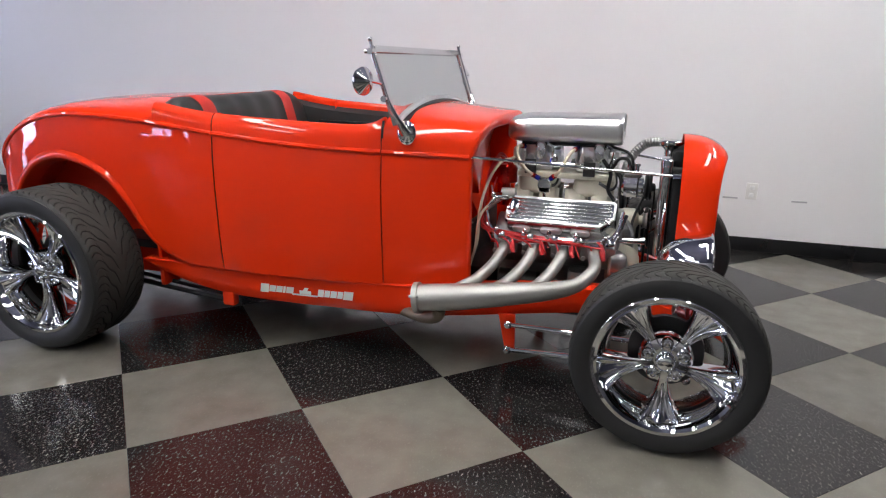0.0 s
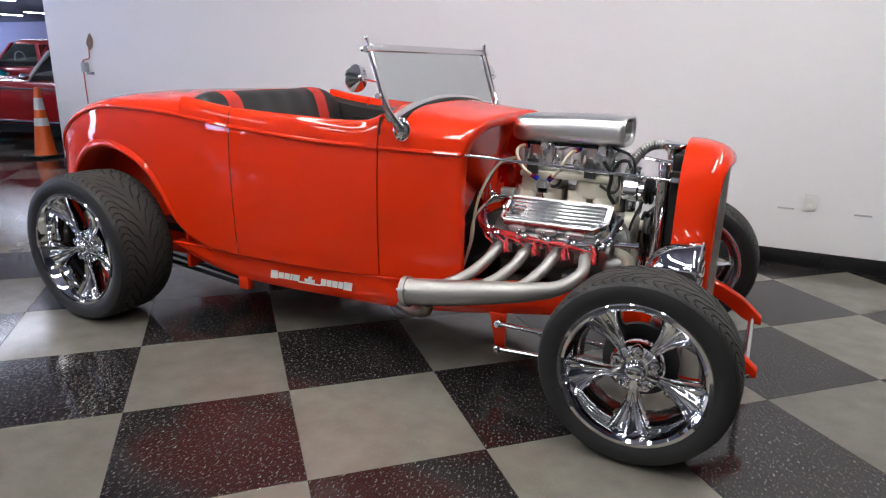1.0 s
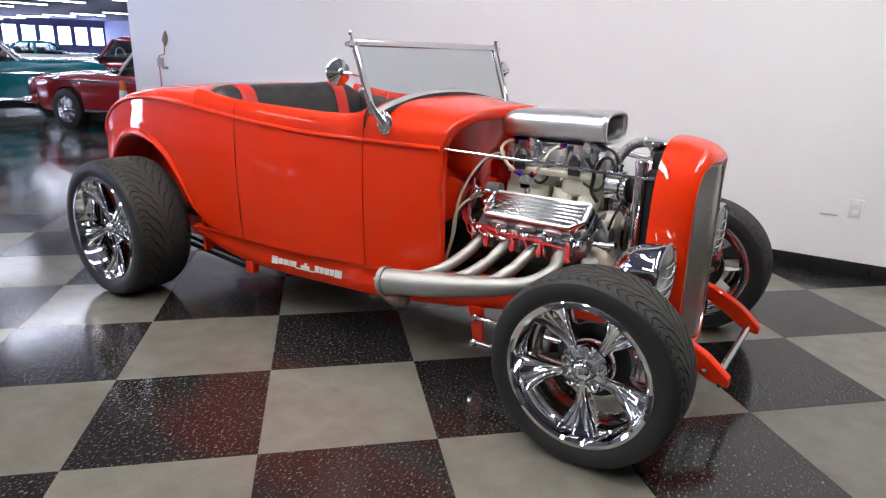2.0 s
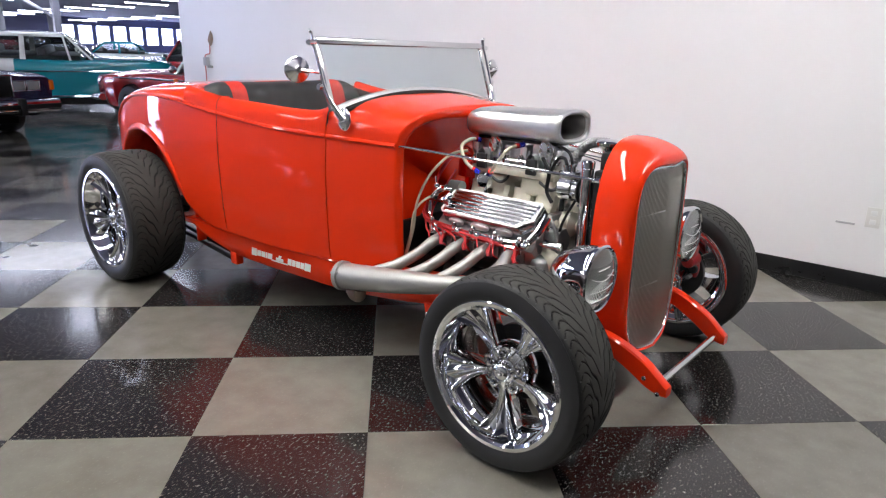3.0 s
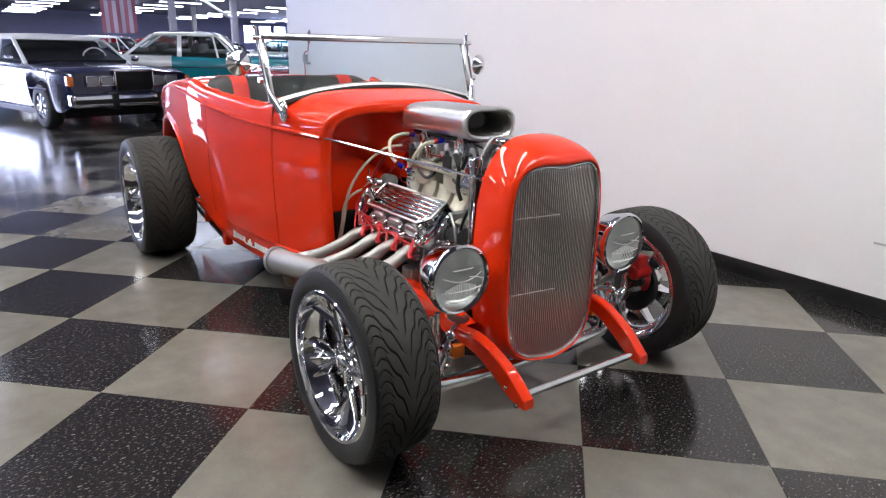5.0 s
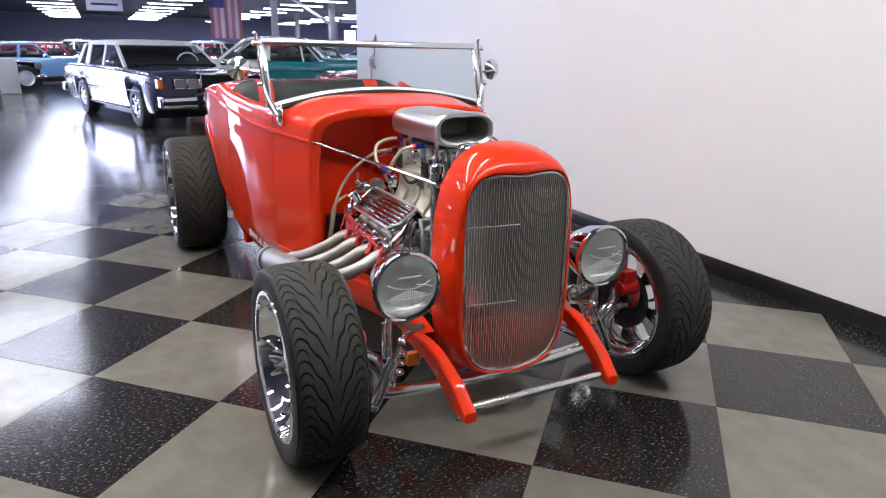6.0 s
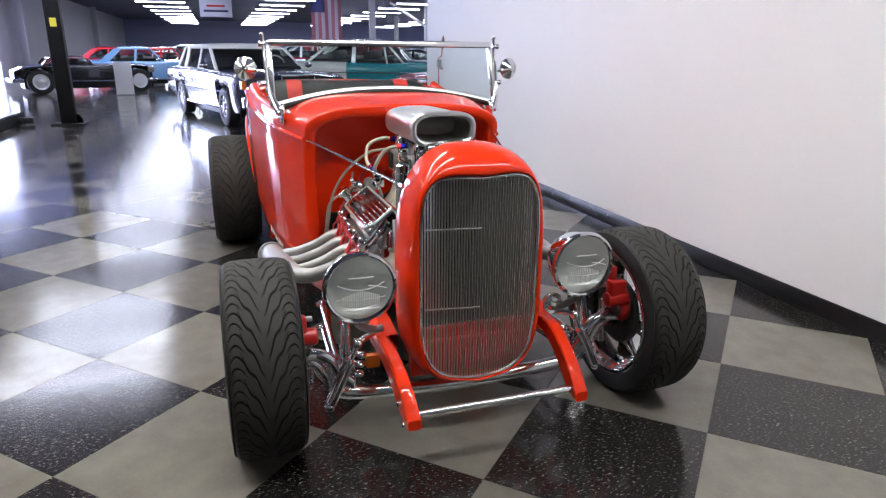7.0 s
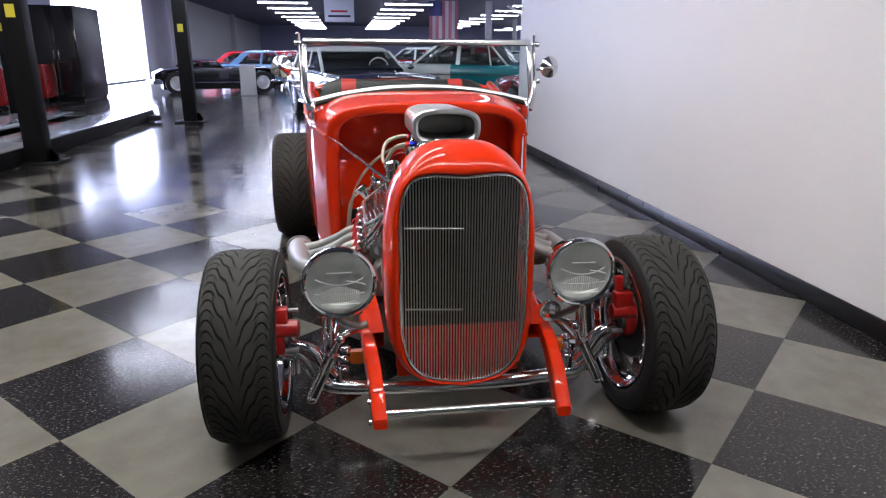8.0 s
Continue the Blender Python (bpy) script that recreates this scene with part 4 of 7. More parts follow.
for s in (-1, 1):
    a, b = ws(s * 0.545, 1.05), ws(s * 0.545, 1.325)
    box(bm2, (-0.010, -0.013, -0.142), (0.010, 0.013, 0.142), 0.004, pose((a.x + b.x) / 2, s * 0.545, 1.1865, 0, -18.3, 0))
frame_ob = part("windscreen_frame", bm2, POLISHED, rod, "polished windscreen frame")
pane = part("windscreen_glass", bm, GLASS, frame_ob, "clear greenish windscreen glass")
pane.visible_shadow = False
bm = bmesh.new()
rows = []
for y in ys:
    z = ws_low(y)
    rows.append([ws(y, z + dz) + Vector((dx, 0, 0)) for dx, dz in ((0.007, -0.013), (0.008, -0.011), (0.008, 0.004), (0.005, 0.007), (-0.010, 0.007), (-0.013, 0.004), (-0.013, -0.013))])
vs = grid(bm, rows, loop_v=True)
bm.faces.new(vs[0])
bm.faces.new(vs[-1])
part("lower_frame", bm, SATIN, frame_ob)
bm = bmesh.new()
tube(bm, [ws(y, ws_low(y) - 0.018) + Vector((0.010, 0, 0)) for y in ys], 0.012, 8, 0)
part("rubber_seal", bm, BLACK, frame_ob)
for s in (-1, 1):
    bm = bmesh.new()
    tube(bm, [(1.726, s * 0.515, 1.022), (1.712, s * 0.531, 1.052), (1.694, s * 0.549, 1.092), (1.672, s * 0.560, 1.145), (1.643, s * 0.565, 1.24), (1.619, s * 0.567, 1.31), (1.606, s * 0.568, 1.368)],
         [0.030, 0.023, 0.0165, 0.0125, 0.010, 0.009, 0.0085], 14, flat=0.7)
    lathe(bm, [(-0.016, 0.0), (-0.016, 0.012), (0.016, 0.012), (0.016, 0.0)], 12, "Y", (1.665, s * 0.572, 1.152))
    lathe(bm, [(-0.014, 0.0), (-0.014, 0.012), (0.018, 0.012), (0.018, 0.0)], 12, "Y", (1.613, s * 0.575, 1.325))
    lathe(bm, [(-0.012, 0.0), (-0.012, 0.009), (0.012, 0.009), (0.012, 0.0)], 10, "X", (1.600, s * 0.575, 1.325))
    ball(bm, (1.608, s * 0.573, 1.368), 0.009)
    post = part("windscreen_post", bm, SOFTCHROME, rod, "chrome swan-neck windscreen post")
    bm = bmesh.new()
    ball(bm, (1.726, s * 0.508, 1.020), 0.041, 20, (1.0, 0.40, 1.2))
    part("post_base", bm, CHROME, post)
    # round mirror on an arm
    yo = s * 0.652
    bm = bmesh.new()
    lathe(bm, [(-0.006, 0.0), (-0.006, 0.047), (-0.004, 0.051), (0.004, 0.052), (0.010, 0.047), (0.028, 0.016), (0.034, 0.012), (0.036, 0.0)], 32, "X", m=pose(1.612, yo, 1.218, 0, 0, s * 18))
    mir = part("mirror", bm, SOFTCHROME, rod, "round chrome side mirror on a thin arm")
    bm = bmesh.new()
    tube(bm, [(1.652, s * 0.566, 1.205), (1.655, s * 0.60, 1.210), (1.650, s * 0.63, 1.215), (1.644, yo, 1.218)], 0.0055, 8)
    part("mirror_arm", bm, CHROME, mir)

# ---- engine ----
def bolt_at(bm, c, r=0.007, h=0.008, axis="Y", s=1):
    lathe(bm, [(0, r), (s * h, r), (s * h, 0)], 6, axis, c)


bm = bmesh.new()
box(bm, (2.02, -0.13, 0.28), (2.56, 0.13, 0.56), 0.02)
for s in (-1, 1):
    box(bm, (-0.255, -0.075, -0.11), (0.255, 0.075, 0.06), 0.012, pose(2.29, s * 0.20, 0.575, -s * 42, 0, 0))
engine = part("engine_block", bm, STEEL, rod, "grey cast engine block")
bm = bmesh.new()
box(bm, (2.50, -0.16, 0.36), (2.575, 0.16, 0.60), 0.025)
box(bm, (2.515, -0.262, 0.44), (2.548, -0.10, 0.64), 0.02)
lathe(bm, [(2.57, 0.07), (2.60, 0.065), (2.61, 0.04), (2.63, 0.035)], 20, "X", (0, 0, 0.58))
for s in (-1, 1):
    tube(bm, [(2.58, s * 0.05, 0.56), (2.60, s * 0.13, 0.52), (2.58, s * 0.15, 0.47)], 0.032, 12)
part("front_cover", bm, CAST, engine)
bm = bmesh.new()
box(bm, (2.04, -0.10, 0.18), (2.50, 0.10, 0.285), 0.03)
part("oil_pan", bm, BLACK, engine)
for s in (-1, 1):
    # finned valve cover; local z is the cover's own height
    M = pose(2.308, s * 0.243, 0.688, -s * 38, 0, 0)

    def rim(grow, z, cut=0.052):
        x0, x1, ho, hi = -0.222 - grow, 0.222 + grow, 0.066 + grow, 0.066 + grow
        return [M @ Vector((x, s * y, z)) for x, y in ((x0, ho - 0.012), (x0 + 0.012, ho), (x1 - cut, ho), (x1, ho - cut * 0.8), (x1, -hi + 0.008), (x1 - 0.008, -hi), (x0 + 0.012, -hi), (x0, -hi + 0.012))]
    bm = bmesh.new()
    vs = grid(bm, [rim(0.006, -0.082), rim(0.003, -0.045), rim(0.0, 0.006), rim(-0.003, 0.015), rim(-0.010, 0.019)], loop_v=True)
    bm.faces.new(vs[0])
    bm.faces.new(vs[-1])
    cover = part("valve_cover", bm, SOFTCHROME, engine, "chrome finned valve cover", 15)
    bm = bmesh.new()       # rounded rail round the foot
    foot = rim(0.014, -0.082)
    tube(bm, foot + [foot[0]], 0.0085, 8, 0, caps=False)
    part("gasket_rail", bm, CHROME, cover)
    bm = bmesh.new()       # polished border of the top
    edge_ = rim(-0.002, 0.017)
    tube(bm, edge_ + [edge_[0]], 0.0042, 6, 0, caps=False)
    part("cover_border", bm, SATIN, cover)
    bm = bmesh.new()
    face = [M @ Vector((x_, s * y, z)) for x_, y, z in ((0.2325, 0.018, -0.070), (0.2255, 0.018, 0.002), (0.2255, -0.056, 0.002), (0.2325, -0.060, -0.070))]
    back_ = [p_ - (M.to_3x3() @ Vector((0.006, 0, 0))) for p_ in face]
    vs = grid(bm, [face, back_], loop_v=True)
    bm.faces.new(vs[0])
    bm.faces.new(vs[1])
    part("end_plate", bm, PLATEBLACK, cover, "glossy black end plate")
    for xo, hw_ in ((-0.155, 0.038), (-0.03, 0.046), (0.09, 0.040)):        # raised ovals shaped as the reflections on the chrome side
        bm = bmesh.new()
        oval = [(hw_ * math.copysign(abs(math.cos(q)) ** 0.6, math.cos(q)), 0.017 * math.copysign(abs(math.sin(q)) ** 0.8, math.sin(q))) for q in np.linspace(0, 2 * math.pi, 25)[:-1]]
        vs = grid(bm, [[M @ Vector((xo + u * f_, s * (0.0685 + d_), -0.034 + v * f_)) for u, v in oval] for f_, d_ in ((1.0, 0.0), (0.94, 0.006), (0.80, 0.008))], loop_v=True)
        bm.faces.new(vs[-1])
        part("cover_boss", bm, SATIN, cover)
    for k in range(6):
        bm = bmesh.new()
        yy = -0.046 + 0.0184 * k
        box(bm, (-0.205, yy - 0.0026, 0.016), (0.205, yy + 0.0026, 0.0285), 0.002, M)
        part("fin", bm, POLISHED, cover)
    for k in range(5):
        bm = bmesh.new()
        lathe(bm, [(0, 0.009), (0.012, 0.009), (0.016, 0.005), (0.016, 0)], 8, "Z", m=M @ pose(-0.20 + 0.10 * k, s * 0.080, -0.078))
        part("cover_bolt", bm, CHROME, cover)
    bm = bmesh.new()
    lathe(bm, [(0.0, 0.018), (0.03, 0.018), (0.034, 0.028), (0.052, 0.028), (0.056, 0.02), (0.056, 0.0)], 18, "Z", m=M @ pose(-0.19, s * 0.03, 0.03))
    part("breather", bm, CHROME, cover)
    # exhaust manifold studs, spark plugs, boots and leads
    for k in range(4):
        x = 2.09 + 0.122 * k
        bm = bmesh.new()
        tube(bm, [(x + 0.03, s * 0.285, 0.585), (x + 0.035, s * 0.318, 0.567)], 0.010, 8)
        part("spark_plug", bm, WHITE, engine)
        bm = bmesh.new()
        tube(bm, [(x + 0.035, s * 0.312, 0.568), (x + 0.04, s * 0.345, 0.552), (x + 0.05, s * 0.352, 0.535)], 0.009, 8)
        tube(bm, [(x + 0.05, s * 0.352, 0.535), (x + 0.045, s * 0.34, 0.575), (x + 0.01, s * 0.315, 0.602), (x - 0.05, s * 0.302, 0.597), (2.02, s * 0.29, 0.60), (1.985, s * 0.22, 0.66), (2.0, s * 0.10, 0.80)], 0.0042, 6)
        part("plug_lead", bm, WIRE, engine)
    bm = bmesh.new()
    for dz in (0.0, 0.022):
        tube(bm, [(2.00, s * 0.27, 0.66 + dz), (2.03, s * 0.305, 0.60 + dz), (2.10, s * 0.313, 0.572 + dz), (2.30, s * 0.316, 0.575 + dz), (2.49, s * 0.312, 0.582 + dz), (2.545, s * 0.285, 0.62 + dz), (2.56, s * 0.235, 0.69 + dz)], 0.0075, 8)
    part("wire_loom", bm, CHROME, engine)
    # header: four primaries and a collector
    bm = bmesh.new()
    tube(bm, [(1.812, s * 0.605, 0.380), (2.0, s * 0.592, 0.405), (2.18, s * 0.573, 0.432), (2.32, s * 0.55, 0.452), (2.42, s * 0.50, 0.472), (2.475, s * 0.42, 0.515), (2.465, s * 0.345, 0.548), (2.456, s * 0.29, 0.556)],
         [0.056, 0.052, 0.045, 0.036, 0.0285, 0.0245, 0.0235, 0.0235], 20)
    header = part("exhaust_header", bm, BRUSHED, rod, "silver-coated exhaust header")
    for k in range(3):
        x = 2.09 + 0.122 * k
        bm = bmesh.new()
        tube(bm, [(x, s * 0.29, 0.545), (x + 0.003, s * 0.36, 0.535), (x - 0.02, s * 0.42, 0.495), (x - 0.065, s * 0.50, 0.452), (x - 0.13, s * 0.575, 0.425)], [0.0235, 0.0235, 0.0235, 0.024, 0.022], 16)
        part("primary_pipe", bm, BRUSHED, header)
    bm = bmesh.new()
    for k in range(4):
        box(bm, (2.09 + 0.122 * k - 0.05, s * 0.283 - 0.006, 0.515), (2.09 + 0.122 * k + 0.05, s * 0.283 + 0.006, 0.59), 0.004)
    part("port_flange", bm, STEEL, header)
    bm = bmesh.new()
    ax = Vector((1.0, -s * 0.07, 0.13)).normalized()
    c = Vector((1.812, s * 0.605, 0.380))
    tube(bm, [c - ax * 0.012, c + ax * 0.010], 0.0635, 28)
    part("collector_flange", bm, BRUSHED, header)
    bm = bmesh.new()
    for k in range(3):
        a = 2.1 * k + 0.6
        tube(bm, [c - ax * 0.02 + Vector((0, 0.055 * math.cos(a), 0.055 * math.sin(a))), c + ax * 0.018 + Vector((0, 0.055 * math.cos(a), 0.055 * math.sin(a)))], 0.006, 6)
    part("flange_bolt", bm, STEEL, header)
    bm = bmesh.new()
    tube(bm, [(1.90, s * 0.595, 0.345), (1.88, s * 0.58, 0.30), (1.80, s * 0.54, 0.275), (1.68, s * 0.46, 0.26), (1.5, s * 0.36, 0.25)], [0.026, 0.027, 0.026, 0.024, 0.024], 14)
    part("tail_pipe", bm, RUSTY, header)

# tunnel ram, two carburettors, scoop
bm = bmesh.new()
box(bm, (2.09, -0.105, 0.812), (2.505, 0.105, 0.838), 0.006)
for x in (2.175, 2.42):
    box(bm, (x - 0.085, -0.092, 0.735), (x + 0.085, 0.092, 0.818), 0.022, None, 3)
ram = part("intake_manifold", bm, CAST, engine, "cast alloy tunnel ram intake")
for k in range(4):
    x = 2.12 + 0.112 * k
    for s in (-1, 1):
        bm = bmesh.new()
        rows = []
        for t in np.linspace(0, 1, 7):
            z = 0.765 - 0.125 * t
            yy = s * (0.052 + 0.085 * t * t)
            hx, hy = 0.044 - 0.004 * t, 0.036
            rows.append([Vector((x + hx * a, yy + hy * b, z)) for a, b in ((-1, -0.6), (-0.6, -1), (0.6, -1), (1, -0.6), (1, 0.6), (0.6, 1), (-0.6, 1), (-1, 0.6))])
        grid(bm, rows, loop_v=True)
        part("runner", bm, CAST, ram)
bm = bmesh.new()
box(bm, (2.06, -0.12, 0.60), (2.52, 0.12, 0.655), 0.01)
part("manifold_base", bm, CAST, ram)
for x in (2.165, 2.415):
    bm = bmesh.new()
    box(bm, (x - 0.075, -0.055, 0.885), (x + 0.075, 0.055, 0.915), 0.006)
    box(bm, (x - 0.05, -0.05, 0.912), (x + 0.05, 0.05, 0.948), 0.010)
    for dx in (-0.085, 0.085):
        box(bm, (x + dx - 0.018, -0.058, 0.892), (x + dx + 0.018, 0.058, 0.94), 0.008)
    for dx, dy in ((-0.05, -0.06), (0.05, -0.06), (-0.05, 0.06), (0.05, 0.06)):
        lathe(bm, [(0, 0.010), (0.02, 0.010), (0.02, 0.006), (0.026, 0.006), (0.026, 0)], 8, "Z", (x + dx, dy, 0.905))
    lathe(bm, [(0.935, 0.055), (0.955, 0.058)], 24, "Z", (x, 0, 0))
    carb = part("carburettor", bm, SATIN, engine, "polished four-barrel carburettor")
    bm = bmesh.new()
    lathe(bm, [(-0.015, 0.022), (0.012, 0.022), (0.014, 0.0)], 14, "Y", (x - 0.02, -0.075, 0.905))
    part("linkage", bm, SATIN, carb)
    bm = bmesh.new()
    tube(bm, [(x + 0.06, -0.078, 0.90), (x + 0.08, -0.085, 0.94), (x + 0.05, -0.08, 0.955)], 0.004, 6)
    part("vent_pipe", bm, CHROME, carb)
    for q in (-1, 1):
        for prof, n, dx, yy, zz in (([(0.0, 0.0), (0.0, 0.013), (q * 0.02, 0.013), (q * 0.024, 0.008), (q * 0.024, 0.0)], 8, 0.085, 0.058, 0.915),
                                    ([(0.0, 0.0), (0.0, 0.011), (q * 0.018, 0.011), (q * 0.018, 0.0)], 6, -0.085, 0.058, 0.91),
                                    ([(0.0, 0.0), (0.0, 0.024), (q * 0.012, 0.026), (q * 0.02, 0.020), (q * 0.022, 0.0)], 16, 0.02, 0.052, 0.935)):
            bm = bmesh.new()
            lathe(bm, prof, n, "Y", (x + dx, q * yy, zz))
            part("fuel_bowl_cap", bm, POLISHED, carb)
        for dx in (-0.075, -0.03, 0.03, 0.075):
            bm = bmesh.new()
            lathe(bm, [(0.0, 0.0), (0.0, 0.006), (q * 0.008, 0.006), (q * 0.008, 0.0)], 6, "Y", (x + dx, q * 0.058, 0.90))
            part("fuel_bowl_screw", bm, POLISHED, carb)
    bm = bmesh.new()
    tube(bm, [(x + 0.095, -0.05, 0.885), (x + 0.10, -0.065, 0.86), (x + 0.08, -0.09, 0.85), (x + 0.03, -0.095, 0.865)], 0.0045, 6)
    box(bm, (x - 0.04, -0.098, 0.878), (x + 0.01, -0.088, 0.915), 0.003)
    part("choke_lever", bm, DARKSTEEL, carb)
for ob in [o for o in bpy.data.objects if o.name.startswith("carburettor")]:
    for o in [ob] + list(ob.children):         # deep bowls reaching down to the plenum
        for v in o.data.vertices:
            v.co.z, v.co.y = 0.948 - (0.948 - v.co.z) * 1.72, v.co.y * 1.2
bm = bmesh.new()
tube(bm, [(2.20, -0.094, 0.875), (2.38, -0.094, 0.875)], 0.0035, 6)
tube(bm, [(2.46, 0.02, 0.925), (2.62, 0.06, 0.905), (2.74, 0.08, 0.885)], 0.003, 6)
tube(bm, [(2.46, -0.03, 0.94), (2.62, -0.05, 0.92), (2.75, -0.06, 0.895)], 0.003, 6)
part("throttle_rod", bm, CHROME, engine)
# scoop: a long flattened tube with a rounded tail and a thick rolled mouth
bm = bmesh.new()
def scoop_ring(x, hw, hz, zc, n=3.0, k=44):
    out = []
    for i in range(k):
        a = 2 * math.pi * i / k
        c, s_ = math.cos(a), math.sin(a)
        out.append(Vector((x, hw * math.copysign(abs(c) ** (2 / n), c), zc + hz * math.copysign(abs(s_) ** (2 / n), s_))))
    return out


rows = []
for x, hw, hz, zc in ((2.050, 0.004, 0.004, 1.030), (2.052, 0.045, 0.022, 1.030), (2.060, 0.080, 0.042, 1.032), (2.078, 0.104, 0.055, 1.036), (2.105, 0.116, 0.062, 1.040), (2.15, 0.120, 0.065, 1.043), (2.30, 0.121, 0.066, 1.045), (2.48, 0.122, 0.067, 1.046),
                     (2.512, 0.124, 0.068, 1.047), (2.524, 0.1265, 0.0705, 1.047), (2.536, 0.1265, 0.0705, 1.047), (2.545, 0.122, 0.066, 1.047), (2.547, 0.114, 0.059, 1.047), (2.541, 0.106, 0.052, 1.047), (2.530, 0.104, 0.050, 1.047)):
    rows.append(scoop_ring(x - 0.02, hw, hz * 0.95, zc - 0.024))
vs = grid(bm, rows, loop_v=True)
scoop = part("air_scoop", bm, BRIGHT, engine, "polished aluminium air scoop with an oval mouth")
bm = bmesh.new()
vs = grid(bm, [scoop_ring(x - 0.02, hw, hz * 0.95, 1.023) for x, hw, hz in ((2.531, 0.104, 0.050), (2.50, 0.099, 0.046), (2.44, 0.097, 0.044), (2.40, 0.088, 0.036), (2.39, 0.06, 0.015))], loop_v=True)
bm.faces.new(vs[-1])
part("scoop_throat", bm, BRUSHED, scoop, "duller grey inside of the scoop")
bm = bmesh.new()
box(bm, (2.10, -0.075, 0.948), (2.49, 0.075, 0.962), 0.003)
part("scoop_base", bm, BLACK, scoop)

# fuel lines with anodised fittings and the regulator
bm = bmesh.new()
lathe(bm, [(-0.02, 0.0), (-0.02, 0.028), (0.0, 0.030), (0.006, 0.022), (0.02, 0.022), (0.02, 0.0)], 18, "Y", (2.228, -0.185, 0.795))
box(bm, (2.205, -0.205, 0.765), (2.252, -0.165, 0.79), 0.004)
tube(bm, [(2.228, -0.185, 0.765), (2.228, -0.17, 0.72)], 0.007, 8)
part("fuel_regulator", bm, CHROME, engine)
for pts in ([(2.205, -0.195, 0.822), (2.15, -0.215, 0.86), (2.105, -0.195, 0.92), (2.10, -0.13, 0.945), (2.115, -0.08, 0.94)],
            [(2.252, -0.195, 0.822), (2.29, -0.21, 0.86), (2.325, -0.17, 0.93), (2.345, -0.09, 0.945)]):
    bm = bmesh.new()
    tube(bm, pts, 0.0075, 10)
    hose = part("fuel_line", bm, BRAID, engine, "braided steel fuel line")
    P = smooth_line(pts, 6)
    for a, b, mt in ((0, 2, BLUEAN), (2, 3, REDAN), (len(P) - 3, len(P) - 1, BLUEAN), (len(P) - 4, len(P) - 3, REDAN)):
        bm = bmesh.new()
        tube(bm, [P[a], P[b]], 0.0115, 6, 0)
        part("fitting", bm, mt, hose)
bm = bmesh.new()
tube(bm, [(2.08, -0.12, 0.895), (2.03, -0.18, 0.875), (2.0, -0.27, 0.80), (1.985, -0.335, 0.69), (1.985, -0.36, 0.57), (1.95, -0.37, 0.44)], 0.006, 8)
tube(bm, [(2.04, -0.20, 0.715), (2.00, -0.28, 0.70), (1.985, -0.35, 0.65), (1.98, -0.37, 0.55), (1.96, -0.38, 0.46)], 0.0055, 8)
part("fuel_feed_hose", bm, BRAID, engine)
# distributor, coil and red leads at the back
bm = bmesh.new()
lathe(bm, [(0.66, 0.03), (0.76, 0.03), (0.765, 0.062), (0.83, 0.060), (0.85, 0.045), (0.85, 0.0)], 24, "Z", (2.01, 0, 0))
part("distributor", bm, REDAN, engine)
for k in range(6):
    bm = bmesh.new()
    a = k * 1.05
    tube(bm, [(2.01 + 0.03 * math.cos(a), 0.03 * math.sin(a), 0.85), (2.0, -0.05 - 0.02 * k, 0.90 - 0.01 * k), (1.975, -0.16 - 0.012 * k, 0.82 - 0.02 * k), (1.99, -0.25, 0.70 - 0.02 * k), (2.01, -0.285, 0.63)], 0.0042, 6)
    part("ignition_lead", bm, WIRE, engine)
bm = bmesh.new()
lathe(bm, [(-0.03, 0.0), (-0.03, 0.026), (0.03, 0.028), (0.034, 0.0)], 16, "X", (2.075, -0.185, 0.745))
part("breather_cap", bm, STEEL, engine)

# bundle of red leads, brackets and clips over the header flange
rnd = random.Random(7)
for k in range(8):
    bm = bmesh.new()
    x0 = 2.07 + 0.062 * k + rnd.uniform(-0.014, 0.014)
    j = [rnd.uniform(-1, 1) for _ in range(8)]
    mid = 2.0 + (x0 - 2.0) * rnd.uniform(0.35, 0.6)
    tube(bm, [(1.985 + 0.006 * j[0], -0.265 + 0.02 * j[1], 0.67 + 0.012 * j[2]), (2.005, -0.305 + 0.008 * j[3], 0.625 + 0.012 * j[4]), (mid, -0.322 + 0.006 * j[5], 0.592 + 0.010 * j[6]), (x0 - 0.025, -0.33 + 0.006 * j[0], 0.585 + 0.008 * j[7]),
              (x0, -0.345 + 0.006 * j[2], 0.572 + 0.008 * j[3]), (x0 + 0.012, -0.348 + 0.006 * j[5], 0.545), (x0 + 0.010 + 0.01 * j[6], -0.325, 0.525)], 0.0036, 6)
    part("plug_lead", bm, WIRE, engine)
for k in range(5):
    bm = bmesh.new()
    x0 = 2.06 + 0.108 * k + rnd.uniform(-0.01, 0.01)
    box(bm, (-0.009, -0.012, -0.03), (0.009, 0.010, 0.03), 0.005, pose(x0, -0.314, 0.588, rnd.uniform(-14, 14), rnd.uniform(-14, 14), 0))
    ball(bm, (x0 + 0.004, -0.320, 0.622), 0.010, 10)
    lathe(bm, [(-0.012, 0.0), (-0.012, 0.012), (0.0, 0.014), (0.012, 0.011), (0.012, 0.0)], 12, "X", (x0 + 0.03, -0.322, 0.60))
    part("loom_bracket", bm, CHROME, engine)
for k in range(8):
    bm = bmesh.new()
    bolt_at(bm, (2.048 + 0.062 * k, -0.292, 0.522), 0.009, -0.016, "Y")
    part("header_bolt", bm, STEEL, engine)
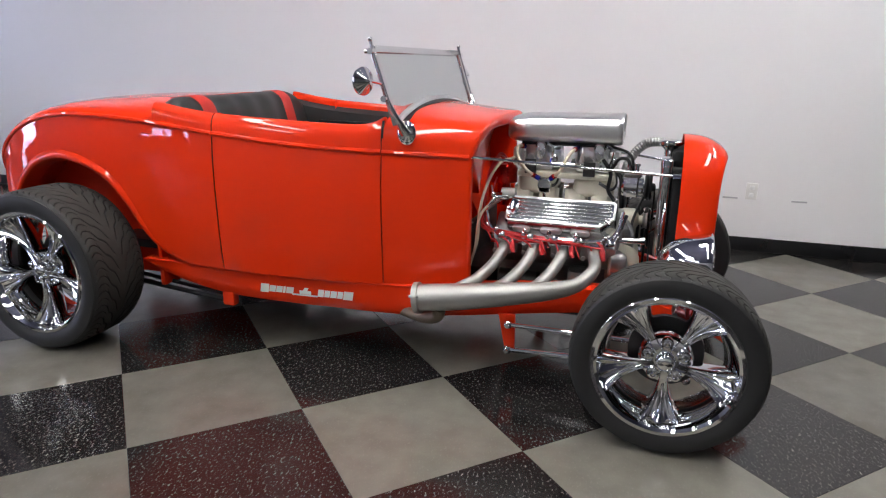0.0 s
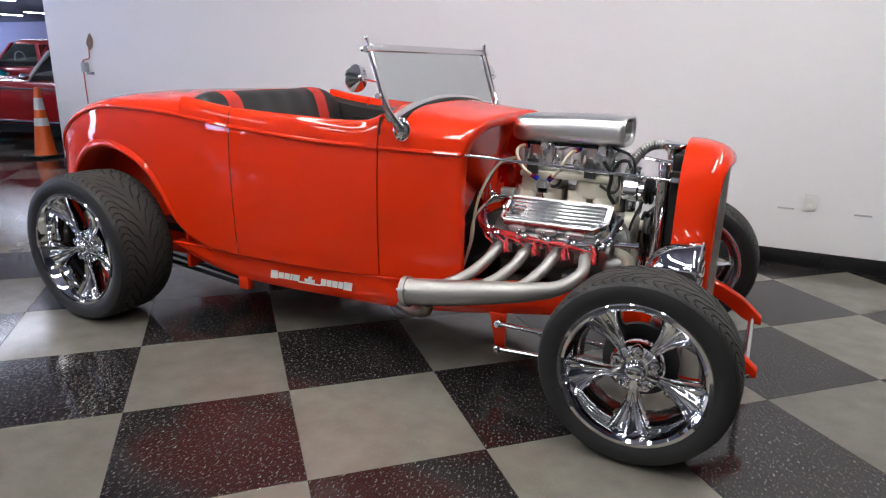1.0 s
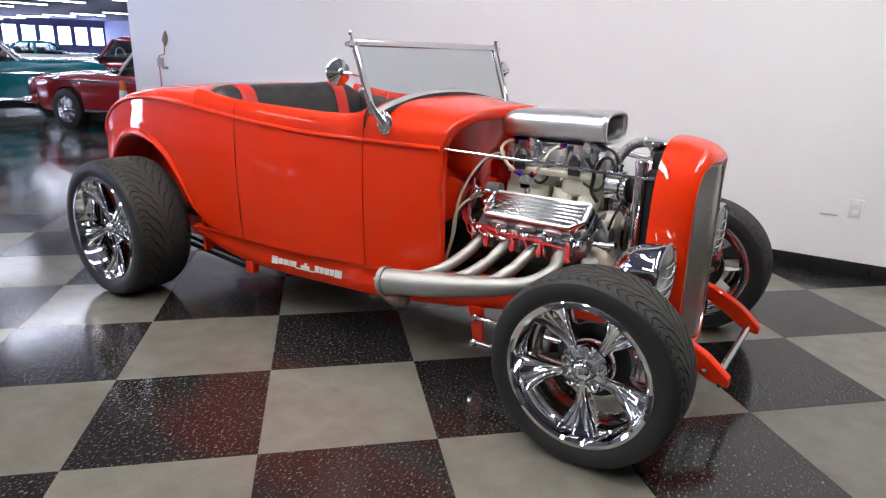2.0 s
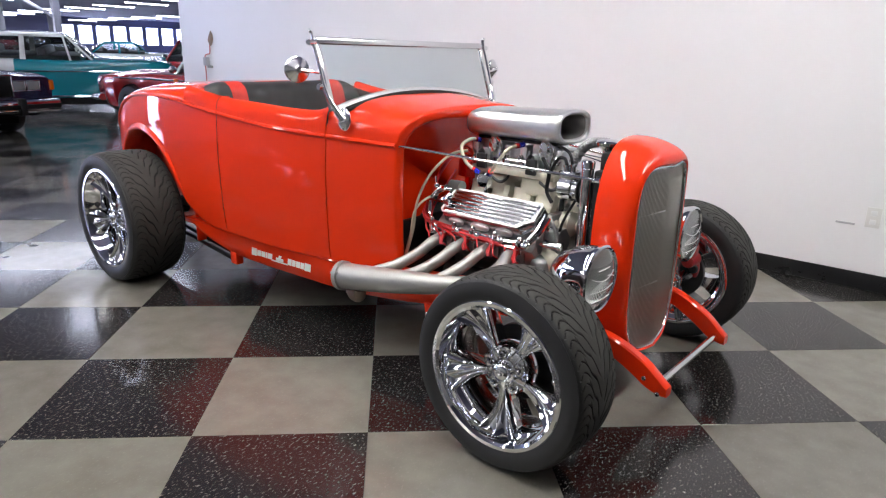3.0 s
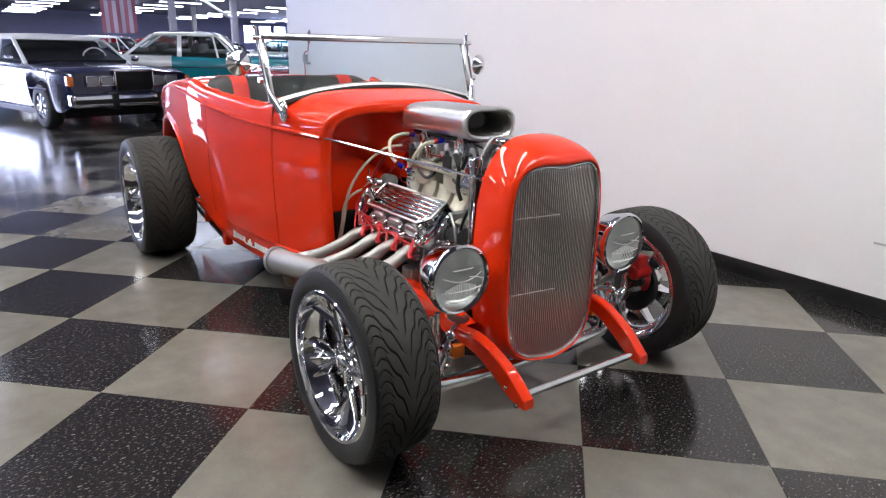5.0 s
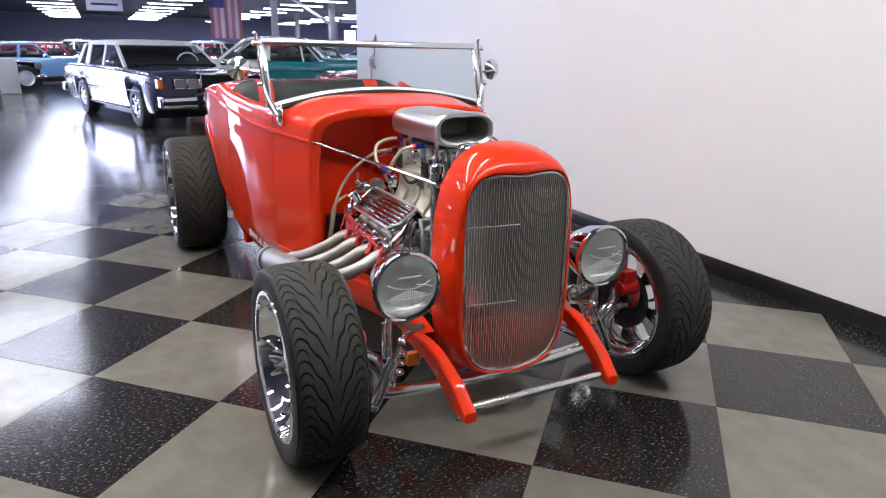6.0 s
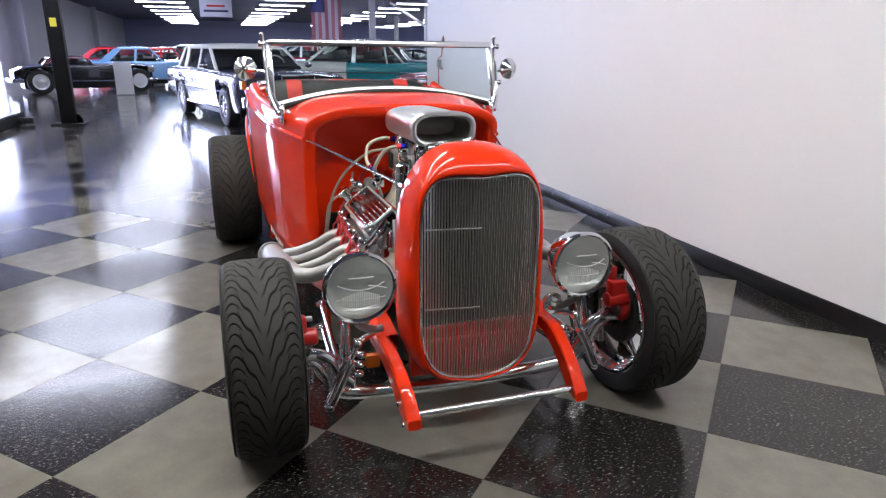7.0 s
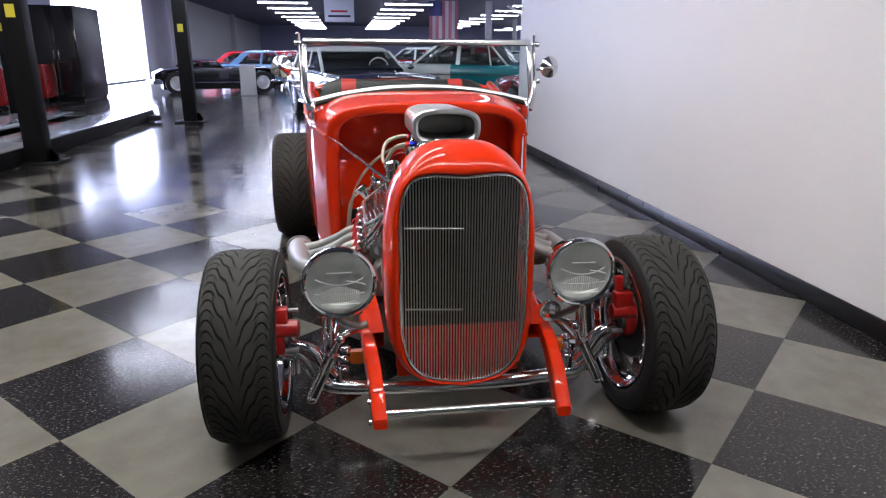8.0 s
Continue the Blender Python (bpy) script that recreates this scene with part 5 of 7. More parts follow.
# elbows and clamps of the filler breather behind the cover
bm = bmesh.new()
tube(bm, [(2.00, -0.265, 0.70), (2.03, -0.25, 0.735), (2.07, -0.215, 0.735)], [0.011, 0.013, 0.011], 12)
lathe(bm, [(-0.014, 0.0), (-0.014, 0.017), (0.014, 0.017), (0.014, 0.0)], 12, "X", (2.045, -0.235, 0.742))
ball(bm, (2.02, -0.255, 0.752), 0.013, 10)
tube(bm, [(2.02, -0.255, 0.752), (2.012, -0.25, 0.79)], 0.005, 8)
part("breather_elbow", bm, CHROME, engine)
# starter, mount and steering box low on the block
bm = bmesh.new()
lathe(bm, [(2.05, 0.0), (2.05, 0.05), (2.22, 0.05), (2.23, 0.03), (2.27, 0.03), (2.27, 0.0)], 18, "X", (0, -0.19, 0.36))
part("starter_motor", bm, BLACK, engine)
bm = bmesh.new()
box(bm, (2.36, -0.30, 0.40), (2.44, -0.12, 0.46), 0.01)
lathe(bm, [(0.39, 0.0), (0.39, 0.04), (0.46, 0.04), (0.47, 0.0)], 16, "Z", (2.40, -0.27, 0))
part("engine_mount", bm, STEEL, engine)

# water hose, fan drive, alternator, overflow tube
bm = bmesh.new()
pts = smooth_line([(2.54, -0.06, 0.70), (2.545, -0.06, 0.80), (2.55, -0.055, 0.87), (2.575, -0.05, 0.928), (2.62, -0.048, 0.972), (2.68, -0.045, 0.981), (2.72, -0.02, 0.965), (2.735, -0.01, 0.94)], 30)
rad = [0.0190 + 0.0016 * math.sin(i * 2 * math.pi / 5) for i in range(len(pts))]
tube(bm, pts, rad, 14, 0)
hose = part("radiator_hose", bm, STEEL, engine, "ribbed grey steel radiator hose")
bm = bmesh.new()
tube(bm, [(2.735, -0.01, 0.965), (2.735, -0.01, 0.93)], 0.024, 14)
lathe(bm, [(0.93, 0.022), (0.956, 0.022), (0.960, 0.026), (0.971, 0.036), (0.978, 0.050), (0.989, 0.051), (0.994, 0.046), (0.998, 0.030), (1.001, 0.0)], 28, "Z", (2.715, -0.08, 0))
part("filler_neck", bm, CHROME, hose)
bm = bmesh.new()
lathe(bm, [(2.635, 0.0), (2.635, 0.085), (2.64, 0.09), (2.65, 0.078), (2.66, 0.09), (2.665, 0.085), (2.665, 0.0)], 36, "X", (0, 0, 0.60))
lathe(bm, [(2.60, 0.0), (2.60, 0.075), (2.612, 0.08), (2.62, 0.07), (2.628, 0.08), (2.635, 0.0)], 36, "X", (0, 0, 0.40))
part("pulley", bm, CHROME, engine)
bm = bmesh.new()
for x in (2.618, 2.65):
    belt = [(x, 0.088 * math.cos(a), 0.60 + 0.088 * math.sin(a)) for a in np.linspace(0, math.pi, 12)] + [(x, -0.078, 0.40)] + [(x, 0.078 * math.cos(a), 0.40 + 0.078 * math.sin(a)) for a in np.linspace(math.pi * 1.1, math.pi * 1.9, 10)] + [(x, 0.088, 0.60)]
    tube(bm, belt, 0.006, 6, 0, caps=False)
part("fan_belt", bm, BLACK, engine)
for yy, zz in ((-0.095, 0.655),):
    bm = bmesh.new()
    lathe(bm, [(2.53, 0.0), (2.53, 0.036), (2.54, 0.048), (2.60, 0.048), (2.61, 0.036), (2.62, 0.02), (2.65, 0.02), (2.65, 0.0)], 24, "X", (0, yy, zz))
    part("alternator", bm, CAST, engine, "cast alloy alternator")
    bm = bmesh.new()
    lathe(bm, [(2.635, 0.0), (2.635, 0.036), (2.645, 0.03), (2.655, 0.036), (2.655, 0.0)], 20, "X", (0, yy, zz))
    part("pulley", bm, STEEL, engine)
bm = bmesh.new()
lathe(bm, [(2.54, 0.0), (2.54, 0.05), (2.60, 0.05), (2.61, 0.0)], 20, "X", (0, -0.16, 0.60))
box(bm, (2.52, -0.20, 0.66), (2.56, -0.10, 0.70), 0.006)
tube(bm, [(2.55, -0.20, 0.70), (2.60, -0.21, 0.63), (2.60, -0.20, 0.52)], 0.008, 8)
part("accessory_drive", bm, STEEL, engine)
# compressor high on the engine's front, with its bracket and bolts
bm = bmesh.new()
lathe(bm, [(2.54, 0.0), (2.54, 0.040), (2.548, 0.048), (2.600, 0.048), (2.606, 0.040), (2.625, 0.040), (2.63, 0.0)], 22, "X", (0, -0.105, 0.80))
box(bm, (2.545, -0.135, 0.835), (2.615, -0.075, 0.868), 0.006)
compressor = part("compressor", bm, SOFTCHROME, engine, "polished accessory compressor")
bm = bmesh.new()
lathe(bm, [(2.63, 0.0), (2.63, 0.050), (2.638, 0.055), (2.645, 0.046), (2.652, 0.055), (2.66, 0.050), (2.66, 0.018), (2.672, 0.016), (2.672, 0.0)], 28, "X", (0, -0.105, 0.80))
part("compressor_pulley", bm, BLACK, compressor)
for k in range(6):
    a = k * math.pi / 3 + 0.3
    bm = bmesh.new()
    bolt_at(bm, (2.606, -0.105 + 0.043 * math.cos(a), 0.80 + 0.043 * math.sin(a)), 0.006, 0.012, "X")
    part("compressor_bolt", bm, CHROME, compressor)
for dx, dz in ((2.565, 0.876), (2.595, 0.881)):
    bm = bmesh.new()
    lathe(bm, [(-0.02, 0.0), (-0.02, 0.009), (0.004, 0.009), (0.006, 0.013), (0.014, 0.013), (0.016, 0.0)], 10, "Z", (dx, -0.115, dz))
    part("hose_fitting", bm, CHROME, compressor)
bm = bmesh.new()
tube(bm, [(2.565, -0.115, 0.890), (2.55, -0.11, 0.912), (2.515, -0.10, 0.905), (2.485, -0.10, 0.85)], 0.007, 8)
tube(bm, [(2.63, -0.145, 0.765), (2.60, -0.175, 0.68), (2.585, -0.19, 0.585)], 0.0055, 8)
part("compressor_hose", bm, BLACK, compressor)
# cast thermostat housing and lower neck
bm = bmesh.new()
tube(bm, [(2.515, -0.10, 0.655), (2.53, -0.15, 0.66), (2.555, -0.175, 0.64)], [0.030, 0.034, 0.028], 14)
tube(bm, [(2.545, -0.215, 0.555), (2.60, -0.225, 0.535), (2.615, -0.225, 0.49)], [0.026, 0.030, 0.026], 14)
box(bm, (2.53, -0.255, 0.44), (2.60, -0.205, 0.475), 0.008)
part("thermostat_housing", bm, CAST, engine, "cast alloy thermostat housing")
# brackets, pump and hoses between engine and radiator
bm = bmesh.new()
lathe(bm, [(2.53, 0.0), (2.53, 0.055), (2.56, 0.058), (2.59, 0.045), (2.60, 0.0)], 20, "X", (0, -0.225, 0.50))
box(bm, (2.535, -0.275, 0.40), (2.57, -0.19, 0.47), 0.01)
tube(bm, [(2.54, -0.24, 0.56), (2.55, -0.255, 0.62), (2.545, -0.225, 0.675)], 0.013, 10)
part("water_pump", bm, STEEL, engine, "grey cast water pump housing")
bm = bmesh.new()
box(bm, (2.545, -0.235, 0.585), (2.556, -0.12, 0.665), 0.004)
tube(bm, [(2.556, -0.255, 0.60), (2.64, -0.262, 0.607)], 0.012, 12)
tube(bm, [(2.64, -0.262, 0.607), (2.655, -0.263, 0.609)], 0.016, 12)
tube(bm, [(2.50, -0.285, 0.60), (2.545, -0.265, 0.625), (2.575, -0.23, 0.70)], 0.007, 8)
for k in range(6):
    bolt_at(bm, (2.556, -0.235 + 0.024 * (k % 3), 0.60 + 0.05 * (k // 3)), 0.007, 0.010, "X")
part("alternator_bracket", bm, CHROME, engine)
bm = bmesh.new()
tube(bm, [(2.455, -0.115, 0.905), (2.49, -0.12, 0.85), (2.485, -0.12, 0.78), (2.515, -0.125, 0.735)], 0.008, 10)
tube(bm, [(2.51, -0.06, 0.85), (2.535, -0.085, 0.82), (2.54, -0.09, 0.75), (2.545, -0.10, 0.70)], 0.010, 12)
tube(bm, [(2.48, -0.06, 0.955), (2.56, -0.09, 0.93), (2.58, -0.10, 0.86), (2.57, -0.12, 0.78)], 0.006, 8)
part("vacuum_hose", bm, BLACK, engine, "black rubber vacuum hoses")
for yy, zz, r in ((-0.21, 0.84, 0.012), (-0.215, 0.80, 0.010), (-0.21, 0.77, 0.012), (-0.215, 0.73, 0.009), (-0.21, 0.69, 0.011)):
    bm = bmesh.new()
    lathe(bm, [(2.69, 0.0), (2.69, r), (2.715, r), (2.715, 0.0)], 8, "X", (0, yy, zz))
    part("shroud_bolt", bm, CHROME, engine)
bm = bmesh.new()
for k in range(5):
    box(bm, (2.668, -0.015, 0.05), (2.676, 0.015, 0.19), 0.003, pose(0, 0, 0.60) @ Matrix.Rotation(2 * math.pi * k / 5, 4, "X"))
part("fan", bm, BLACK, engine)
bm = bmesh.new()
lathe(bm, [(0.535, 0.0), (0.535, 0.017), (0.545, 0.022), (0.905, 0.022), (0.908, 0.0245), (0.93, 0.0245), (0.936, 0.018), (0.938, 0.0)], 18, "Z", (2.708, -0.212, 0))
part("overflow_tube", bm, CHROME, rod, "upright chrome overflow tube beside the radiator")
# cowl-to-shell rods
for s in (-1, 1):
    bm = bmesh.new()
    tube(bm, [(1.968, s * 0.432, 0.930), (2.757, s * 0.218, 0.868)], 0.0055, 10)
    ball(bm, (1.968, s * 0.432, 0.930), 0.010)
    lathe(bm, [(0, 0.010), (0.03, 0.010), (0.03, 0)], 8, "X", (2.735, s * 0.222, 0.869))
    part("support_rod", bm, CHROME, rod, "thin chrome rod from cowl to grille shell")

# ---- front axle and suspension ----
bm = bmesh.new()
AX = [(-0.60, 0.30), (-0.55, 0.29), (-0.515, 0.245), (-0.48, 0.19), (-0.43, 0.158), (-0.25, 0.140), (0, 0.132), (0.25, 0.140), (0.43, 0.158), (0.48, 0.19), (0.515, 0.245), (0.55, 0.29), (0.60, 0.30)]
tube(bm, [(2.79, y, z) for y, z in AX], 0.026, 14)
axle = part("front_axle", bm, POLISHED, rod, "polished dropped tube axle")
for s in (-1, 1):
    bm = bmesh.new()
    lathe(bm, [(0.22, 0.016), (0.39, 0.016), (0.395, 0.0)], 12, "Z", (2.79, s * 0.565, 0))
    tube(bm, [(2.79, s * 0.565, 0.33), (2.76, s * 0.63, 0.335), (2.76, s * 0.70, 0.336)], 0.024, 12)
    part("spindle", bm, CHROME, axle)
    bm = bmesh.new()
    tube(bm, [(2.85, s * 0.41, 0.362), (2.85, s * 0.445, 0.285)], 0.010, 12)
    tube(bm, [(2.85, s * 0.435, 0.312), (2.85, s * 0.505, 0.160)], 0.020, 14)
    tube(bm, [(2.85, s * 0.437, 0.308), (2.85, s * 0.441, 0.298)], 0.023, 14)
    ball(bm, (2.85, s * 0.51, 0.148), 0.019)
    ball(bm, (2.85, s * 0.408, 0.366), 0.019)
    tube(bm, [(2.80, s * 0.34, 0.375), (2.83, s * 0.38, 0.375), (2.85, s * 0.408, 0.366)], 0.011, 10)
    part("shock_absorber", bm, CHROME, axle, "chrome shock absorber")
    bm = bmesh.new()
    tube(bm, [(2.82, s * 0.43, 0.215), (2.82, s * 0.47, 0.26), (2.82, s * 0.505, 0.315), (2.82, s * 0.573, 0.345)], [0.020, 0.022, 0.022, 0.017], 12)
    part("steering_arm", bm, CHROME, axle)
    bm = bmesh.new()
    tube(bm, [(2.79, s * 0.42, 0.17), (2.80, s * 0.425, 0.28)], 0.014, 10)
    tube(bm, [(2.81, s * 0.435, 0.30), (2.81, s * 0.437, 0.44)], 0.011, 10)
    tube(bm, [(2.81, s * 0.455, 0.30), (2.81, s * 0.457, 0.43)], 0.009, 10)
    for k in range(3):
        ball(bm, (2.81, s * (0.40 - 0.005 * k), 0.235 + 0.035 * k), 0.020, 10, (1, 1, 0.6))
    part("spring_shackle", bm, CHROME, axle)
    # four-bar links
    for z0, z1 in ((0.243, 0.235), (0.130, 0.150)):
        bm = bmesh.new()
        tube(bm, [(2.147, s * 0.43, z0), (2.77, s * 0.46, z1 + 0.02)], 0.0105, 10)
        ball(bm, (2.147, s * 0.43, z0), 0.019)
        lathe(bm, [(-0.02, 0.0), (-0.02, 0.009), (0.02, 0.009), (0.02, 0.0)], 8, "Y", (2.147, s * 0.435, z0))
        part("radius_rod", bm, CHROME, axle, "chrome four-bar link")
    bm = bmesh.new()
    rows = [[Vector((2.10, s * y, 0.28)), Vector((2.17, s * y, 0.28)), Vector((2.172, s * y, 0.13)), Vector((2.15, s * y, 0.108)), Vector((2.13, s * y, 0.13))] for y in (0.395, 0.412)]
    vs = grid(bm, rows, loop_v=True)
    bm.faces.new(vs[0])
    bm.faces.new(vs[1])
    part("link_bracket", bm, RED, rod)
    # indicator lamp beside the horn
    bm = bmesh.new()
    box(bm, (2.80, s * 0.352 - 0.025, 0.257), (2.83, s * 0.352 + 0.025, 0.305), 0.006)
    part("indicator_lamp", bm, AMBER, rod, "small amber indicator lamp")
    # rear trailing bar
    bm = bmesh.new()
    tube(bm, [(0.10, s * 0.50, 0.27), (0.86, s * 0.535, 0.222)], 0.012, 10)
    tube(bm, [(0.10, s * 0.48, 0.30), (0.86, s * 0.515, 0.240)], 0.010, 10)
    part("trailing_arm", bm, BLACK, rod)
    bm = bmesh.new()
    box(bm, (0.84, s * 0.535 - 0.022, 0.205), (0.90, s * 0.535 + 0.022, 0.275), 0.008)
    part("arm_bracket", bm, RED, rod)
# horn disc on the left
bm = bmesh.new()
lathe(bm, [(-0.04, 0.0), (-0.04, 0.02), (-0.012, 0.034), (0.0, 0.040), (0.006, 0.038), (0.004, 0.028), (0.010, 0.018), (0.010, 0.0)], 28, "X", (2.83, 0.322, 0.418))
part("horn", bm, POLISHED, rod, "round silver horn")
bm = bmesh.new()
tube(bm, [(0.02, -0.60, 0.36), (0.02, 0.60, 0.36)], 0.05, 14)
ball(bm, (0.02, 0, 0.36), 0.13, 16, (1, 1, 1))
part("rear_axle", bm, BLACK, rod)
bm = bmesh.new()
box(bm, (0.6, -0.22, 0.24), (2.0, 0.22, 0.42), 0.04)
part("underbody", bm, BLACK, rod)

# ---- things on and beside the white wall ----
PLATE = material("outlet_plate", (0.72, 0.71, 0.70), 0.35, vary=0.03)
for x, z, w, h in ((3.335, 0.435, 0.075, 0.118),):
    o = thing("wall_outlet", "white plastic power outlet on the white wall", "outlet", m=pose(x, WY, z))
    part("plate", box(bmesh.new(), (-w / 2, -0.007, -h / 2), (w / 2, 0, h / 2), 0.003), PLATE, o)
    for dz in (-0.026, 0.026):
        part("socket", box(bmesh.new(), (-0.015, -0.009, dz - 0.014), (0.015, -0.007, dz + 0.014), 0.0015), REFLECT, o)
for x in (3.20, 3.645):
    o = thing("wall_plate", "narrow white cover plate low on the white wall", "wall plate", "low wall plates", m=pose(x, WY, 0.382))
    part("plate", box(bmesh.new(), (-0.05, -0.005, -0.006), (0.05, 0, 0.006), 0.002), GREYWALL, o)
# dangling red cable, grey box and a brown bracket near the wall's end
o = thing("wall_cable", "thin red cable dropping from a small grey wall box", "cable", m=pose(-3.82, WY, 0))
bm = bmesh.new()
tube(bm, [(-0.03, -0.012, 0.02), (-0.03, -0.012, 0.6), (-0.035, -0.012, 1.0), (-0.02, -0.02, 1.20), (0.04, -0.02, 1.235), (0.09, -0.015, 1.25), (0.10, -0.012, 1.36)], 0.007, 8)
part("cable", bm, material("faded_red_cable", (0.55, 0.16, 0.15), 0.5), o)
part("box", box(bmesh.new(), (-0.02, -0.05, 1.10), (0.05, 0, 1.20), 0.006), GREYWALL, o)
part("plug", box(bmesh.new(), (0.05, -0.04, 1.075), (0.14, -0.01, 1.105), 0.006), STEEL, o)
WOODB = material("brown_leather", (0.24, 0.16, 0.12), 0.6, vary=0.25, scale=20, bump=0.2)
o = thing("wall_pouch", "small brown pointed holder hung on the white wall", "holder", m=pose(-3.70, WY, 1.40))
bm = bmesh.new()
rows = []
for z, w, d in ((-0.07, 0.012, 0.012), (-0.045, 0.035, 0.02), (0.0, 0.05, 0.03), (0.04, 0.045, 0.02), (0.09, 0.012, 0.01)):
    rows.append([Vector((-w + 0.03 * (z > 0.03), -0.002, z)), Vector((-w * 0.6, -d, z)), Vector((w * 0.6, -d, z + 0.01)), Vector((w, -0.002, z + 0.02))])
vs = grid(bm, rows, loop_v=True)
bm.faces.new(vs[0])
bm.faces.new(vs[-1])
part("pouch", bm, WOODB, o)

# traffic cone
o = thing("traffic_cone", "orange traffic cone with two white reflective bands on the tiles", "traffic cone", m=pose(-5.32, 2.42, 0))
bm = bmesh.new()
lathe(bm, [(0.03, 0.135), (0.06, 0.125), (0.85, 0.032), (0.88, 0.028), (0.88, 0.0)], 32, "Z")
part("cone", bm, ORANGE, o)
part("base", box(bmesh.new(), (-0.19, -0.19, 0), (0.19, 0.19, 0.035), 0.012), BLACK, o)
for z0, z1 in ((0.40, 0.50), (0.60, 0.75)):
    r = lambda z: 0.125 - (z - 0.06) / 0.79 * 0.093 + 0.002
    bm = bmesh.new()
    lathe(bm, [(z0, r(z0)), (z1, r(z1))], 32, "Z")
    part("band", bm, REFLECT, o)


# ---- parked cars ----
def paint(name, c, rough=0.25):
    return material(name, c, rough, 0.0, 1.0, 0.5, vary=0.05, scale=2)


NAVY = paint("navy_paint", (0.005, 0.008, 0.042))
AQUA = paint("aqua_paint", (0.006, 0.20, 0.24))
IVORY = paint("ivory_paint", (0.62, 0.63, 0.60))
DEEPRED = paint("deep_red_paint", (0.36, 0.012, 0.014))
BLACKP = paint("black_paint", (0.012, 0.012, 0.016))
SKY = paint("light_blue_paint", (0.20, 0.42, 0.68))
MAROON = paint("maroon_paint", (0.10, 0.012, 0.02))
VINYL = material("white_vinyl_roof", (0.66, 0.66, 0.65), 0.55, vary=0.05, scale=12, bump=0.2)
CARGLASS = glass("car_glass", (0.62, 0.68, 0.66), 0.0, 1.2)
HEADGLASS = material("lamp_glass", (0.34, 0.35, 0.37), 0.1, 0.4, 0.8)


def car_wheel(parent, x, y, s, R, w, hub):
    bm = bmesh.new()
    lathe(bm, [(-w / 2, R * 0.62), (-w / 2 * 1.02, R * 0.82), (-w / 2 * 0.9, R * 0.965), (-w / 2 * 0.6, R), (w / 2 * 0.6, R), (w / 2 * 0.9, R * 0.965), (w / 2, R * 0.7), (w / 2, 0.0)], 30, "Y")
    t = part("wheel", bm, RUBBER, parent)
    t.matrix_basis = pose(x, y, R, 0, 0, 180 if s > 0 else 0)
    bm = bmesh.new()
    lathe(bm, [(-w / 2 * 0.98, R * 0.64), (-w / 2 * 0.9, R * 0.60), (-w / 2 * 0.55, R * 0.50), (-w / 2 * 0.7, R * 0.30), (-w / 2 * 0.95, R * 0.22), (-w / 2 * 1.02, R * 0.10), (-w / 2 * 1.02, 0)], 24, "Y")
    part("hubcap", bm, hub, t)
    if hub == CHROME:
        for k in range(8):
            bm = bmesh.new()
            box(bm, (-0.012, -w / 2 * 0.92, R * 0.24), (0.012, -w / 2 * 0.55, R * 0.56), 0.003, Matrix.Rotation(2 * math.pi * k / 8, 4, "Y"))
            part("spoke", bm, POLISHED, t)


